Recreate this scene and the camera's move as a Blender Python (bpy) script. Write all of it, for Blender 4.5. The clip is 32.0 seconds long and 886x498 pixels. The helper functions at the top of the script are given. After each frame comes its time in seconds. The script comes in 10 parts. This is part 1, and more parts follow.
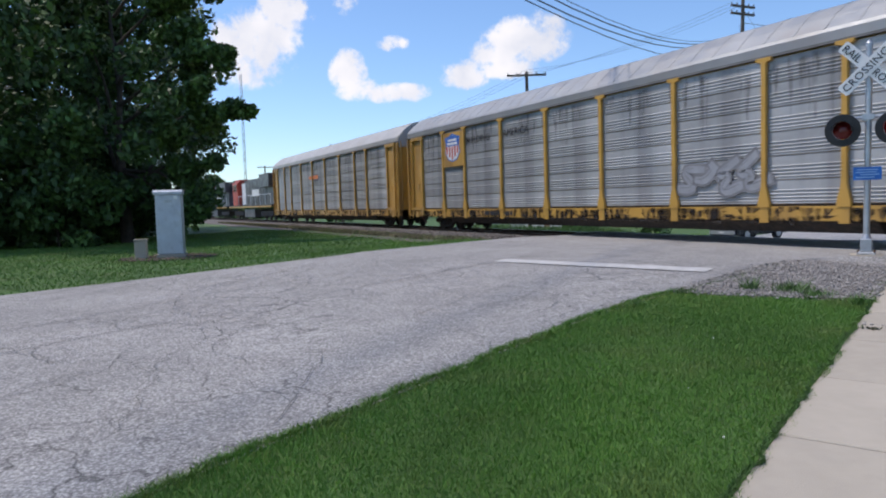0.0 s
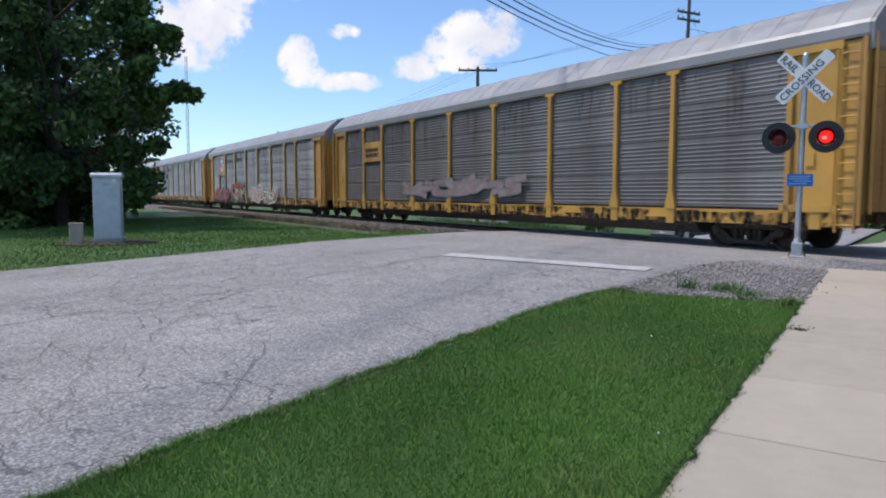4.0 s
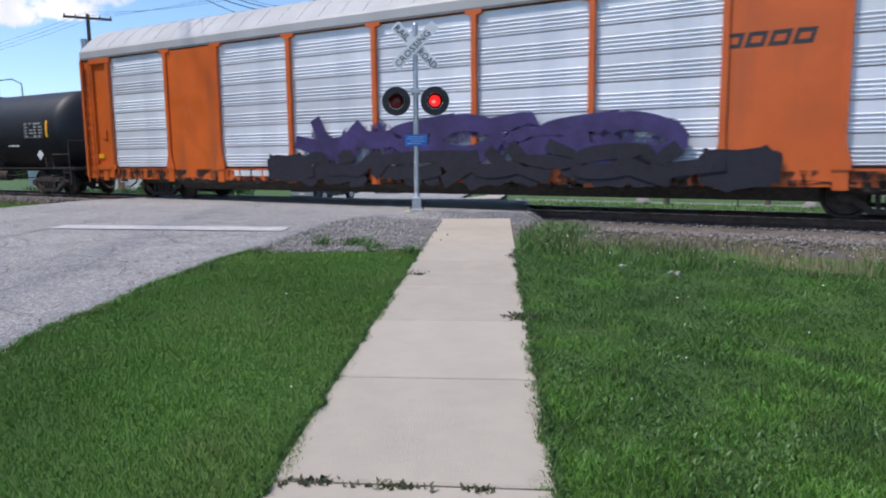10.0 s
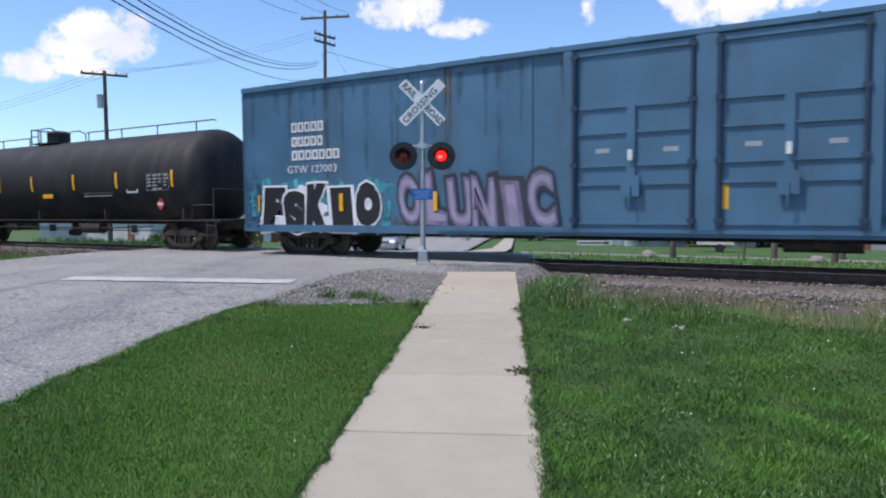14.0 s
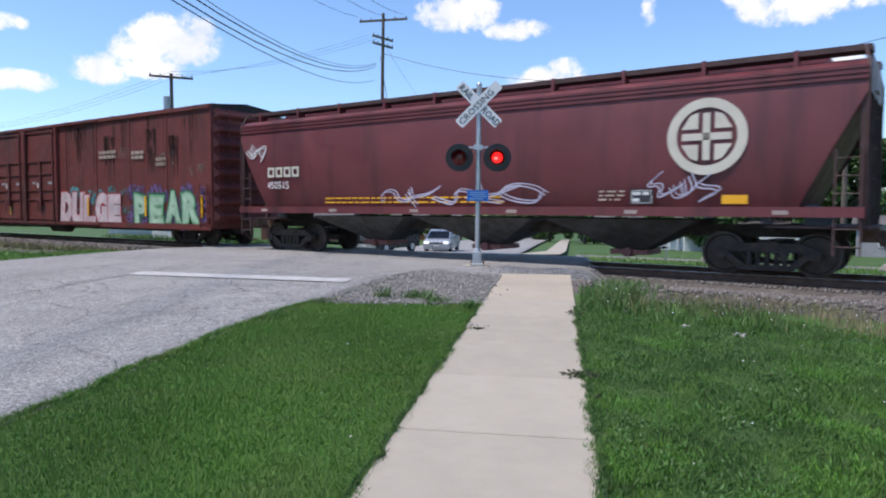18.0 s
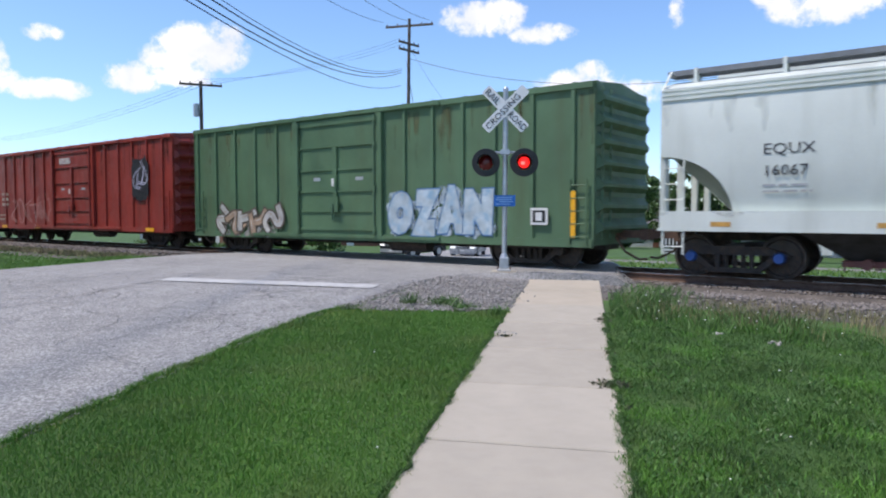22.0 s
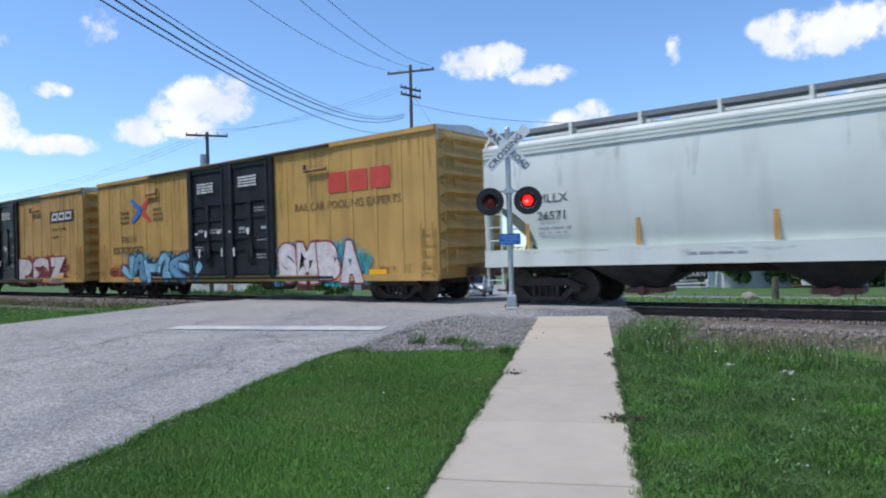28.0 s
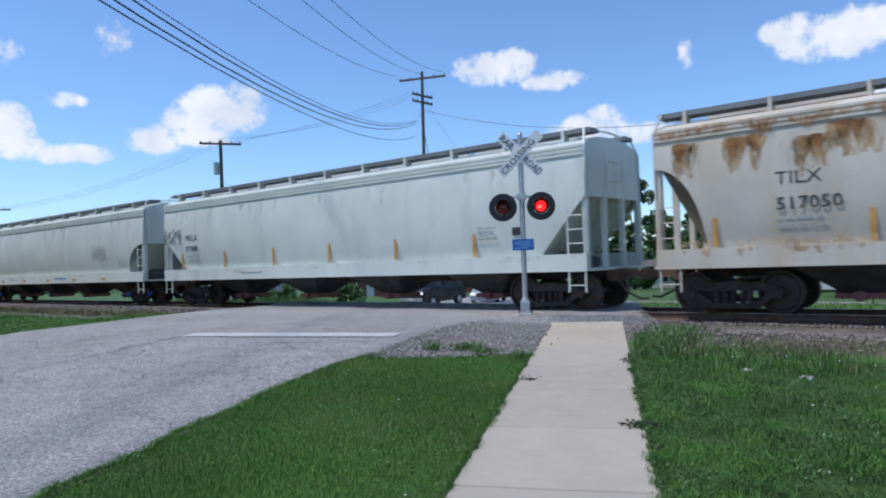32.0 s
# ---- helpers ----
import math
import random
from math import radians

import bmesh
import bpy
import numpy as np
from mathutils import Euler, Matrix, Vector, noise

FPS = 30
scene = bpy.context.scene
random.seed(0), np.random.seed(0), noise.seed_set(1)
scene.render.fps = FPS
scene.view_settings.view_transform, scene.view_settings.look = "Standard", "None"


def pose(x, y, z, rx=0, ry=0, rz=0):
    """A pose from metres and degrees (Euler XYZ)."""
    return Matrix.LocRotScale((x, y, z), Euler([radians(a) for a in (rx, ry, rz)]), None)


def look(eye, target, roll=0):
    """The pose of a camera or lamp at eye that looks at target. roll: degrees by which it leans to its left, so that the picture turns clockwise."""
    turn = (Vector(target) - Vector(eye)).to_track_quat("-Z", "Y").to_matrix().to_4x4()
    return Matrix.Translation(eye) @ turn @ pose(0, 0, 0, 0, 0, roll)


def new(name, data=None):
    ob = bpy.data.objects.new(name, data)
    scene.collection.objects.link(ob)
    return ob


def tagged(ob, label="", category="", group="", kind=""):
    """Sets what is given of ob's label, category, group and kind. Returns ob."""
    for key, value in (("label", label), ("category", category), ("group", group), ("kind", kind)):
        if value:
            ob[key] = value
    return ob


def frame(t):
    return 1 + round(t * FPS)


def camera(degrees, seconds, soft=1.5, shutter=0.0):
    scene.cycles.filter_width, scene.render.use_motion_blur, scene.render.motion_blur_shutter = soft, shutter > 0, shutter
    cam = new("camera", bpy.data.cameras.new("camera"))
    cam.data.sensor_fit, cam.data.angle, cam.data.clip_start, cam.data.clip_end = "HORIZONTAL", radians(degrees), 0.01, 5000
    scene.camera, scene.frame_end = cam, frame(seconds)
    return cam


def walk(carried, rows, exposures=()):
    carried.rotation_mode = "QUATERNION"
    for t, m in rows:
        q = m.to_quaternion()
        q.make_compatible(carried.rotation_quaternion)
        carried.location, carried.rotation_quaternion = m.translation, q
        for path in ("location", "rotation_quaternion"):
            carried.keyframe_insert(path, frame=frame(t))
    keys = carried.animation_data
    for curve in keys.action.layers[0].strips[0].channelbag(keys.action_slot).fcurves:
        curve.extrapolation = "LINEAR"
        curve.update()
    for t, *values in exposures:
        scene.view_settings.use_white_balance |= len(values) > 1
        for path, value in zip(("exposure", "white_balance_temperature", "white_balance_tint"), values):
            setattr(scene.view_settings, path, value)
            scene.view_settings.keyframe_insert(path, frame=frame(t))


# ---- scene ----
cam = camera(64.31, 32.0, soft=2.0, shutter=0.12)

# seconds, place, tilt, lean and heading of the hand-held camera
PATH = [
    (0.0, -0.078, -0.078, 1.708, 86.13, 1.79, 38.09),
    (0.5, -0.076, -0.080, 1.711, 86.24, 1.87, 38.53),
    (1.0, -0.084, -0.104, 1.727, 86.25, 1.39, 38.86),
    (1.5, -0.072, -0.100, 1.733, 85.96, -0.69, 38.59),
    (2.0, -0.073, -0.096, 1.724, 86.54, -1.08, 36.32),
    (2.5, -0.084, -0.098, 1.724, 86.39, -0.36, 35.73),
    (4.5, -0.068, -0.078, 1.719, 85.09, -0.28, 32.71),
    (5.0, -0.054, -0.068, 1.716, 84.72, -0.54, 31.16),
    (5.5, -0.048, -0.053, 1.712, 84.49, -0.51, 29.14),
    (6.0, -0.043, -0.028, 1.701, 84.21, -0.70, 26.09),
    (6.5, -0.025, -0.016, 1.699, 84.11, -0.79, 22.78),
    (7.0, -0.009, 0.005, 1.701, 83.91, -0.98, 19.37),
    (7.5, -0.010, 0.022, 1.688, 83.83, -1.35, 16.90),
    (8.0, -0.007, 0.046, 1.683, 83.59, -1.13, 15.28),
    (8.5, -0.009, 0.045, 1.689, 83.27, -0.90, 14.75),
    (9.0, 0.002, 0.062, 1.698, 84.44, -0.82, 12.71),
    (9.5, 0.035, 0.055, 1.668, 83.34, 0.64, 8.14),
    (10.0, 0.022, 0.065, 1.666, 82.38, 0.65, 5.41),
    (10.5, 0.014, 0.055, 1.659, 82.58, 0.83, 6.10),
    (11.0, 0.019, 0.056, 1.682, 83.51, 0.73, 6.08),
    (11.5, 0.020, 0.036, 1.686, 84.17, 0.42, 6.85),
    (12.0, 0.031, 0.021, 1.688, 85.27, 0.19, 6.43),
    (12.5, 0.033, 0.022, 1.685, 85.28, 0.39, 6.21),
    (13.0, 0.034, -0.008, 1.683, 85.66, 0.44, 6.23),
    (13.5, 0.040, 0.002, 1.692, 86.30, 0.04, 6.06),
    (14.0, 0.047, -0.005, 1.693, 86.61, 0.48, 5.97),
    (14.5, 0.042, 0.004, 1.686, 86.75, 0.38, 6.12),
    (16.5, 0.043, -0.042, 1.692, 88.22, 0.23, 8.92),
    (17.0, 0.026, -0.073, 1.701, 88.05, 0.19, 9.33),
    (17.5, 0.027, -0.057, 1.686, 87.42, 0.02, 9.48),
    (18.0, 0.026, -0.030, 1.686, 86.76, -0.19, 10.35),
    (18.5, 0.015, 0.006, 1.675, 85.96, -0.42, 10.66),
    (19.0, -0.001, 0.006, 1.683, 86.08, -1.04, 11.32),
    (19.5, -0.006, 0.029, 1.678, 85.36, -1.18, 11.90),
    (20.0, -0.006, 0.022, 1.672, 85.12, -0.78, 12.24),
    (20.5, 0.004, 0.009, 1.689, 86.36, -0.62, 12.35),
    (21.0, 0.012, 0.025, 1.691, 86.71, -0.44, 12.17),
    (21.5, 0.020, -0.002, 1.696, 86.98, -0.05, 12.29),
    (22.0, 0.007, 0.035, 1.709, 87.11, 0.06, 12.48),
    (22.5, 0.014, 0.006, 1.709, 88.12, 0.23, 13.84),
    (23.0, 0.021, 0.020, 1.692, 88.56, 0.11, 14.33),
    (23.5, 0.016, 0.019, 1.689, 88.14, -0.30, 14.22),
    (24.0, 0.012, 0.018, 1.688, 87.90, -0.19, 14.27),
    (24.5, 0.007, 0.008, 1.682, 87.23, -0.14, 14.54),
    (26.5, 0.037, 0.018, 1.668, 89.66, 1.37, 16.86),
    (27.0, 0.041, 0.007, 1.681, 90.18, 2.71, 14.89),
    (27.5, 0.022, 0.010, 1.672, 90.36, 2.20, 13.46),
    (28.0, 0.027, 0.014, 1.676, 90.51, 1.86, 13.02),
    (28.5, 0.018, 0.040, 1.662, 90.25, 1.71, 11.61),
    (29.0, 0.012, 0.025, 1.669, 89.97, 1.85, 12.11),
    (29.5, 0.009, 0.040, 1.667, 89.87, 1.81, 12.58),
    (30.0, 0.014, 0.045, 1.668, 89.55, 2.03, 13.40),
    (30.5, 0.007, 0.056, 1.661, 88.66, 1.99, 13.66),
    (31.0, -0.017, 0.043, 1.689, 88.04, 1.08, 16.26),
    (31.5, -0.016, 0.003, 1.684, 90.36, 0.83, 14.92),
    (32.0, 0.003, 0.011, 1.674, 91.05, 2.16, 14.01),
]
# seconds, exposure, white balance
LIGHT = [(0.0, -0.15, 6600), (3.0, -0.13, 6600), (6.0, -0.08, 6600), (8.0, 0.0, 6600), (13.0, 0.0, 6560), (17.0, 0.06, 6560), (20.0, 0.1, 6600), (22.0, 0.1, 6600), (23.0, 0.06, 6500), (24.0, -0.08, 6500), (26.0, -0.15, 6200), (27.0, -0.15, 6150), (28.0, -0.05, 6300), (29.0, 0.0, 6450), (30.0, 0.03, 6450), (31.0, -0.2, 6200), (32.0, -0.22, 6100)]
walk(cam, [(r[0], pose(*r[1:])) for r in PATH], exposures=[(t, ev, kelvin, 16 if t < 25 else 13) for t, ev, kelvin in LIGHT])

# ---- world, sun ----
SUN_DIR = Vector((-0.66, -0.30, 1.35)).normalized()
world = bpy.data.worlds.new("world")
scene.world = world
world.use_nodes = True


def build_world():
    nt = world.node_tree
    n, l = nt.nodes, nt.links
    n.clear()
    out, bg = n.new("ShaderNodeOutputWorld"), n.new("ShaderNodeBackground")
    sky = n.new("ShaderNodeTexSky")
    sky.sky_type, sky.sun_disc = "NISHITA", False
    sky.sun_elevation = math.asin(SUN_DIR.z)
    sky.sun_rotation = math.atan2(SUN_DIR.x, SUN_DIR.y)
    sky.altitude, sky.air_density, sky.dust_density, sky.ozone_density = 200, 1.0, 0.3, 3.5
    bg.inputs["Strength"].default_value = 0.15
    co = n.new("ShaderNodeTexCoord")
    ns = n.new("ShaderNodeTexNoise")
    ns.inputs["Scale"].default_value, ns.inputs["Detail"].default_value, ns.inputs["Roughness"].default_value = 30, 10, 0.62
    l.new(co.outputs["Generated"], ns.inputs["Vector"])
    nb = n.new("ShaderNodeTexNoise")
    nb.inputs["Scale"].default_value, nb.inputs["Detail"].default_value = 11, 4
    l.new(co.outputs["Generated"], nb.inputs["Vector"])
    # cumulus heaps: heading and height of the middle in degrees, half widths, weight
    heaps = [(-52.2, 12.4, 3.4, 2.7, 1.0), (-50.0, 14.8, 2.2, 1.7, .95), (-54.0, 10.6, 2.6, 1.6, .8), (-45.3, 10.3, 1.4, 1.7, 1.0), (-44.6, 9.0, 1.8, .9, .9), (-41.8, 8.7, 3.2, .75, .95), (-31.2, 12.4, 3.2, 1.8, 1.0), (-29.8, 13.3, 1.7, 1.2, .9), (-33.4, 11.4, 2.2, 1.2, .95), (-36.2, 10.0, 2.2, 1.15, .95), (-33.0, 10.3, 3.0, .8, .85),
             (-41.7, 12.5, 1.2, .6, .6), (-45.4, 15.4, 1.0, 1.0, .55), (-38.5, 17.2, 1.4, 1.7, .6), (-9.2, 15.1, 3.2, 1.25, 1.0), (-7.6, 15.8, 1.7, .9, .95), (-4.6, 13.9, 2.5, .85, .95), (-11.4, 15.7, 1.3, .8, .65), (-1.6, 9.7, 3.4, 1.5, .95), (-.6, 10.9, 1.6, .9, .8), (2.4, 9.3, 2.6, .9, .7),
             (16.6, 8.6, 3.0, 1.5, 1.0), (18.4, 9.8, 1.9, 1.2, .9), (14.4, 8.2, 2.0, 1.0, .85), (16.4, 14.8, 4.4, 1.7, 1.0), (20.0, 15.2, 3.4, 1.5, .9), (13.0, 15.6, 2.0, 1.0, .8), (5.7, 14.9, .7, 1.1, .5), (28, 16, 4, 2, .8), (45, 14, 9, 3, 1.0), (70, 12, 10, 4, 1.0), (110, 15, 12, 4, 1.0), (160, 13, 12, 4, .9),
             (-80, 14, 9, 4, 1.0), (-115, 12, 11, 4, 1.0), (-150, 16, 12, 4, 1.0), (-62, 24, 6, 3, .8)]
    sep = n.new("ShaderNodeSeparateXYZ")
    l.new(co.outputs["Generated"], sep.inputs[0])

    def op(kind, a, b=None):
        m = n.new("ShaderNodeMath")
        m.operation = kind
        for i, v in enumerate((a, b)):
            if v is None:
                continue
            if isinstance(v, (int, float)):
                m.inputs[i].default_value = v
            else:
                l.new(v, m.inputs[i])
        return m.outputs[0]

    az = op("MULTIPLY", op("ARCTAN2", sep.outputs[0], sep.outputs[1]), 180 / math.pi)
    el = op("MULTIPLY", op("ARCSINE", sep.outputs[2]), 180 / math.pi)
    total = None
    for a, e, w, h, s in heaps:
        dx = op("DIVIDE", op("SUBTRACT", az, a), w)
        dy = op("DIVIDE", op("SUBTRACT", el, e), h)
        r2 = op("ADD", op("MULTIPLY", dx, dx), op("MULTIPLY", dy, dy))
        g = op("MULTIPLY", op("MAXIMUM", op("SUBTRACT", 1.5, r2), 0.0), s)
        total = g if total is None else op("MAXIMUM", total, g)
    edge = op("ADD", total, op("ADD", op("MULTIPLY", op("SUBTRACT", ns.outputs["Fac"], 0.5), 3.9), op("MULTIPLY", op("SUBTRACT", nb.outputs["Fac"], 0.5), 2.0)))
    gate = op("MULTIPLY", op("MINIMUM", op("MULTIPLY", total, 3.0), 1.0), 1.0)
    ramp = n.new("ShaderNodeMapRange")
    ramp.interpolation_type = "SMOOTHSTEP"
    ramp.inputs["From Min"].default_value, ramp.inputs["From Max"].default_value = 0.15, 1.2
    l.new(edge, ramp.inputs["Value"])
    fac = op("MULTIPLY", op("MULTIPLY", ramp.outputs[0], gate), 0.96)
    n2 = n.new("ShaderNodeTexNoise")
    n2.inputs["Scale"].default_value, n2.inputs["Detail"].default_value = 16, 6
    l.new(co.outputs["Generated"], n2.inputs["Vector"])
    shade = n.new("ShaderNodeValToRGB")
    shade.color_ramp.elements[0].position, shade.color_ramp.elements[1].position = 0.3, 0.62
    shade.color_ramp.elements[0].color, shade.color_ramp.elements[1].color = (5.5, 5.9, 6.5, 1), (7.3, 7.4, 7.5, 1)
    l.new(n2.outputs["Fac"], shade.inputs["Fac"])
    mix = n.new("ShaderNodeMix")
    mix.data_type = "RGBA"
    l.new(fac, mix.inputs["Factor"])
    tint = n.new("ShaderNodeMix")
    tint.data_type, tint.blend_type = "RGBA", "MULTIPLY"
    tint.inputs["Factor"].default_value = 1.0
    tint.inputs["B"].default_value = (1.0, 1.17, 1.3, 1)
    l.new(sky.outputs[0], tint.inputs["A"])
    l.new(tint.outputs["Result"], mix.inputs["A"])
    l.new(shade.outputs[0], mix.inputs["B"])
    l.new(mix.outputs["Result"], bg.inputs["Color"])
    l.new(bg.outputs[0], out.inputs["Surface"])


build_world()
sun = new("sun", bpy.data.lights.new("sun", "SUN"))
sun.data.energy, sun.data.angle, sun.data.color = 3.7, radians(5), (1.0, 0.95, 0.87)
sun.matrix_world = look(SUN_DIR * 100, (0, 0, 0))


# ---- materials ----
MATS = {}


def mat(name, col, rough=0.6, metal=0.0, var=0.2, scale=2.0, fine=40.0, bump=0.15, dirt=None, amount=0.5, streak=0.0, island=0.0, each=0.0, emit=None, spec=0.5, rvar=0.12, alpha=None):
    """A painted, mineral or metal surface: colour with broad patches and fine grain, dirt in patches or streaks down it, and relief."""
    if name in MATS:
        return MATS[name]
    m = bpy.data.materials.new(name)
    MATS[name] = m
    m.use_nodes = True
    nt = m.node_tree
    n, l = nt.nodes, nt.links
    b = n["Principled BSDF"]
    b.inputs["Roughness"].default_value, b.inputs["Metallic"].default_value = rough, metal
    b.inputs["Specular IOR Level"].default_value = spec
    co = n.new("ShaderNodeTexCoord")

    def noise_at(s, detail=4, stretch=1.0):
        t = n.new("ShaderNodeTexNoise")
        t.inputs["Scale"].default_value, t.inputs["Detail"].default_value = s, detail
        if stretch != 1.0:
            mp = n.new("ShaderNodeMapping")
            mp.inputs["Scale"].default_value = (1, 1, stretch)
            l.new(co.outputs["Object"], mp.inputs[0])
            l.new(mp.outputs[0], t.inputs["Vector"])
        else:
            l.new(co.outputs["Object"], t.inputs["Vector"])
        return t.outputs["Fac"]

    def mixed(fac, a, bb, kind="MIX"):
        x = n.new("ShaderNodeMix")
        x.data_type, x.blend_type = "RGBA", kind
        for sock, v in (("Factor", fac), ("A", a), ("B", bb)):
            if isinstance(v, (int, float)):
                x.inputs[sock].default_value = v
            elif isinstance(v, tuple):
                x.inputs[sock].default_value = (*v[:3], 1)
            else:
                l.new(v, x.inputs[sock])
        return x.outputs["Result"]

    def span(v, lo, hi, a=0.0, z=1.0):
        r = n.new("ShaderNodeMapRange")
        for k, q in (("From Min", lo), ("From Max", hi), ("To Min", a), ("To Max", z)):
            r.inputs[k].default_value = q
        l.new(v, r.inputs["Value"])
        return r.outputs[0]

    dark, light = tuple(c * (1 - var) for c in col), tuple(min(1, c * (1 + var)) for c in col)
    colour = mixed(span(noise_at(scale), 0.32, 0.68), dark, light)
    grain = noise_at(fine, 3)
    colour = mixed(span(grain, 0.3, 0.7, 0.0, 0.6 * min(1, var * 2.2)), colour, tuple(c * 0.55 for c in col))
    if dirt:
        d = noise_at(scale * 1.7, 7, 1.0 if not streak else streak)
        colour = mixed(span(d, 0.62 - amount * 0.35, 0.78 - amount * 0.2, 0, 0.85), colour, dirt)
    if each:
        info = n.new("ShaderNodeObjectInfo")
        colour = mixed(1.0, colour, span_rgb(n, l, info.outputs["Random"], 1 - each, 1 + each), "MULTIPLY")
    if island:
        geo = n.new("ShaderNodeNewGeometry")
        colour = mixed(1.0, colour, span_rgb(n, l, geo.outputs["Random Per Island"], 1 - island, 1 + island), "MULTIPLY")
    l.new(colour, b.inputs["Base Color"])
    if bump:
        bp = n.new("ShaderNodeBump")
        bp.inputs["Strength"].default_value, bp.inputs["Distance"].default_value = bump, 0.02
        l.new(grain, bp.inputs["Height"])
        l.new(bp.outputs[0], b.inputs["Normal"])
    rr = span(noise_at(scale * 3), 0.3, 0.7, max(0.03, rough - rvar), min(1, rough + rvar))
    l.new(rr, b.inputs["Roughness"])
    if alpha:
        l.new(span(noise_at(7.0, 5, 0.3), 0.36, 0.62, 0.0, alpha), b.inputs["Alpha"])
    if emit:
        b.inputs["Emission Color"].default_value, b.inputs["Emission Strength"].default_value = (*emit[:3], 1), emit[3]
    return m


def span_rgb(n, l, v, a, z):
    r = n.new("ShaderNodeMapRange")
    r.inputs["To Min"].default_value, r.inputs["To Max"].default_value = a, z
    l.new(v, r.inputs["Value"])
    c = n.new("ShaderNodeCombineColor")
    for i in range(3):
        l.new(r.outputs[0], c.inputs[i])
    return c.outputs[0]


GRASS = mat("grass", (0.058, 0.125, 0.022), 0.85, var=0.3, scale=0.7, fine=30, bump=0.5, dirt=(0.065, 0.1, 0.022), amount=0.35)
BLADE = mat("grass_blade", (0.092, 0.225, 0.024), 0.6, var=0.2, scale=0.6, fine=9, bump=0, island=0.24, dirt=(0.14, 0.19, 0.04), amount=0.3)
BLADE3 = mat("sunny_grass_blade", (0.115, 0.235, 0.032), 0.6, var=0.2, scale=0.4, fine=9, bump=0, island=0.15, dirt=(0.17, 0.22, 0.05), amount=0.3)
BLADE2 = mat("rough_grass_blade", (0.05, 0.125, 0.018), 0.65, var=0.35, scale=2.2, fine=7, bump=0, island=0.3, dirt=(0.095, 0.19, 0.03), amount=0.35)
CONCRETE = mat("pale_concrete", (0.412, 0.364, 0.29), 0.88, var=0.05, scale=3, fine=110, bump=0.3, dirt=(0.385, 0.34, 0.272), amount=0.18, each=0.05)


def asphalt(name, col, crack):
    """Worn asphalt: pale stones in a darker binder, broad stains, and a net of fine cracks that comes and goes."""
    m = bpy.data.materials.new(name)
    m.use_nodes = True
    n, l = m.node_tree.nodes, m.node_tree.links
    b = n["Principled BSDF"]
    b.inputs["Roughness"].default_value = 0.92
    co = n.new("ShaderNodeTexCoord").outputs["Object"]

    def tex(kind, scale, **k):
        t = n.new("ShaderNodeTex" + kind)
        t.inputs["Scale"].default_value = scale
        for key, v in k.items():
            t.inputs[key.title()].default_value = v
        l.new(co, t.inputs["Vector"])
        return t

    def calc(op, a, v, clamp=False):
        q = n.new("ShaderNodeMath")
        q.operation, q.use_clamp = op, clamp
        for sock, x in zip(q.inputs, (a, v)):
            if isinstance(x, (int, float)):
                sock.default_value = x
            else:
                l.new(x, sock)
        return q.outputs[0]

    def span(v, lo, hi, a, z):
        r = n.new("ShaderNodeMapRange")
        for key, q in (("From Min", lo), ("From Max", hi), ("To Min", a), ("To Max", z)):
            r.inputs[key].default_value = q
        l.new(v, r.inputs["Value"])
        return r.outputs[0]

    cells = tex("Voronoi", 42)
    bw = n.new("ShaderNodeSeparateColor")
    l.new(cells.outputs["Color"], bw.inputs[0])
    stones = span(bw.outputs[0], 0, 1, 0.66, 1.3)
    stones = calc("MULTIPLY", stones, span(cells.outputs["Distance"], 0.2, 0.75, 1.12, 0.6))
    fine = span(tex("Noise", 190, detail=2).outputs["Fac"], 0.3, 0.7, 0.8, 1.2)
    broad = span(tex("Noise", 0.35, detail=6).outputs["Fac"], 0.3, 0.7, 0.84, 1.14)
    mid = span(tex("Noise", 2.2, detail=5).outputs["Fac"], 0.3, 0.7, 0.92, 1.08)
    tone = calc("MULTIPLY", calc("MULTIPLY", stones, fine), calc("MULTIPLY", broad, mid))
    # cracks: cell edges bent by noise
    warp = n.new("ShaderNodeTexNoise")
    warp.inputs["Scale"].default_value, warp.inputs["Detail"].default_value = 2.6, 5
    l.new(co, warp.inputs["Vector"])
    mix = n.new("ShaderNodeMix")
    mix.data_type, mix.blend_type = "RGBA", "ADD"
    mix.inputs["Factor"].default_value = 0.55
    l.new(co, mix.inputs["A"])
    l.new(warp.outputs["Color"], mix.inputs["B"])
    total = None
    for scale, wide, gate_scale, lo in ((0.75, 0.012, 0.22, 0.5), (2.1, 0.026, 0.3, 0.55)):
        v = n.new("ShaderNodeTexVoronoi")
        v.feature = "DISTANCE_TO_EDGE"
        v.inputs["Scale"].default_value = scale
        l.new(mix.outputs["Result"], v.inputs["Vector"])
        line = span(v.outputs["Distance"], 0.2 * wide, wide, crack, 0.0)
        gate = span(tex("Noise", gate_scale, detail=3).outputs["Fac"], lo - 0.04, lo + 0.08, 0, 1)
        g = calc("MULTIPLY", line, gate, True)
        total = g if total is None else calc("MAXIMUM", total, g)
    tone = calc("MULTIPLY", tone, calc("SUBTRACT", 1.0, total))
    vec = n.new("ShaderNodeVectorMath")
    vec.operation = "SCALE"
    vec.inputs[0].default_value = col
    l.new(tone, vec.inputs["Scale"])
    l.new(vec.outputs[0], b.inputs["Base Color"])
    bp = n.new("ShaderNodeBump")
    bp.inputs["Strength"].default_value, bp.inputs["Distance"].default_value = 0.7, 0.012
    l.new(tone, bp.inputs["Height"])
    l.new(bp.outputs[0], b.inputs["Normal"])
    return m


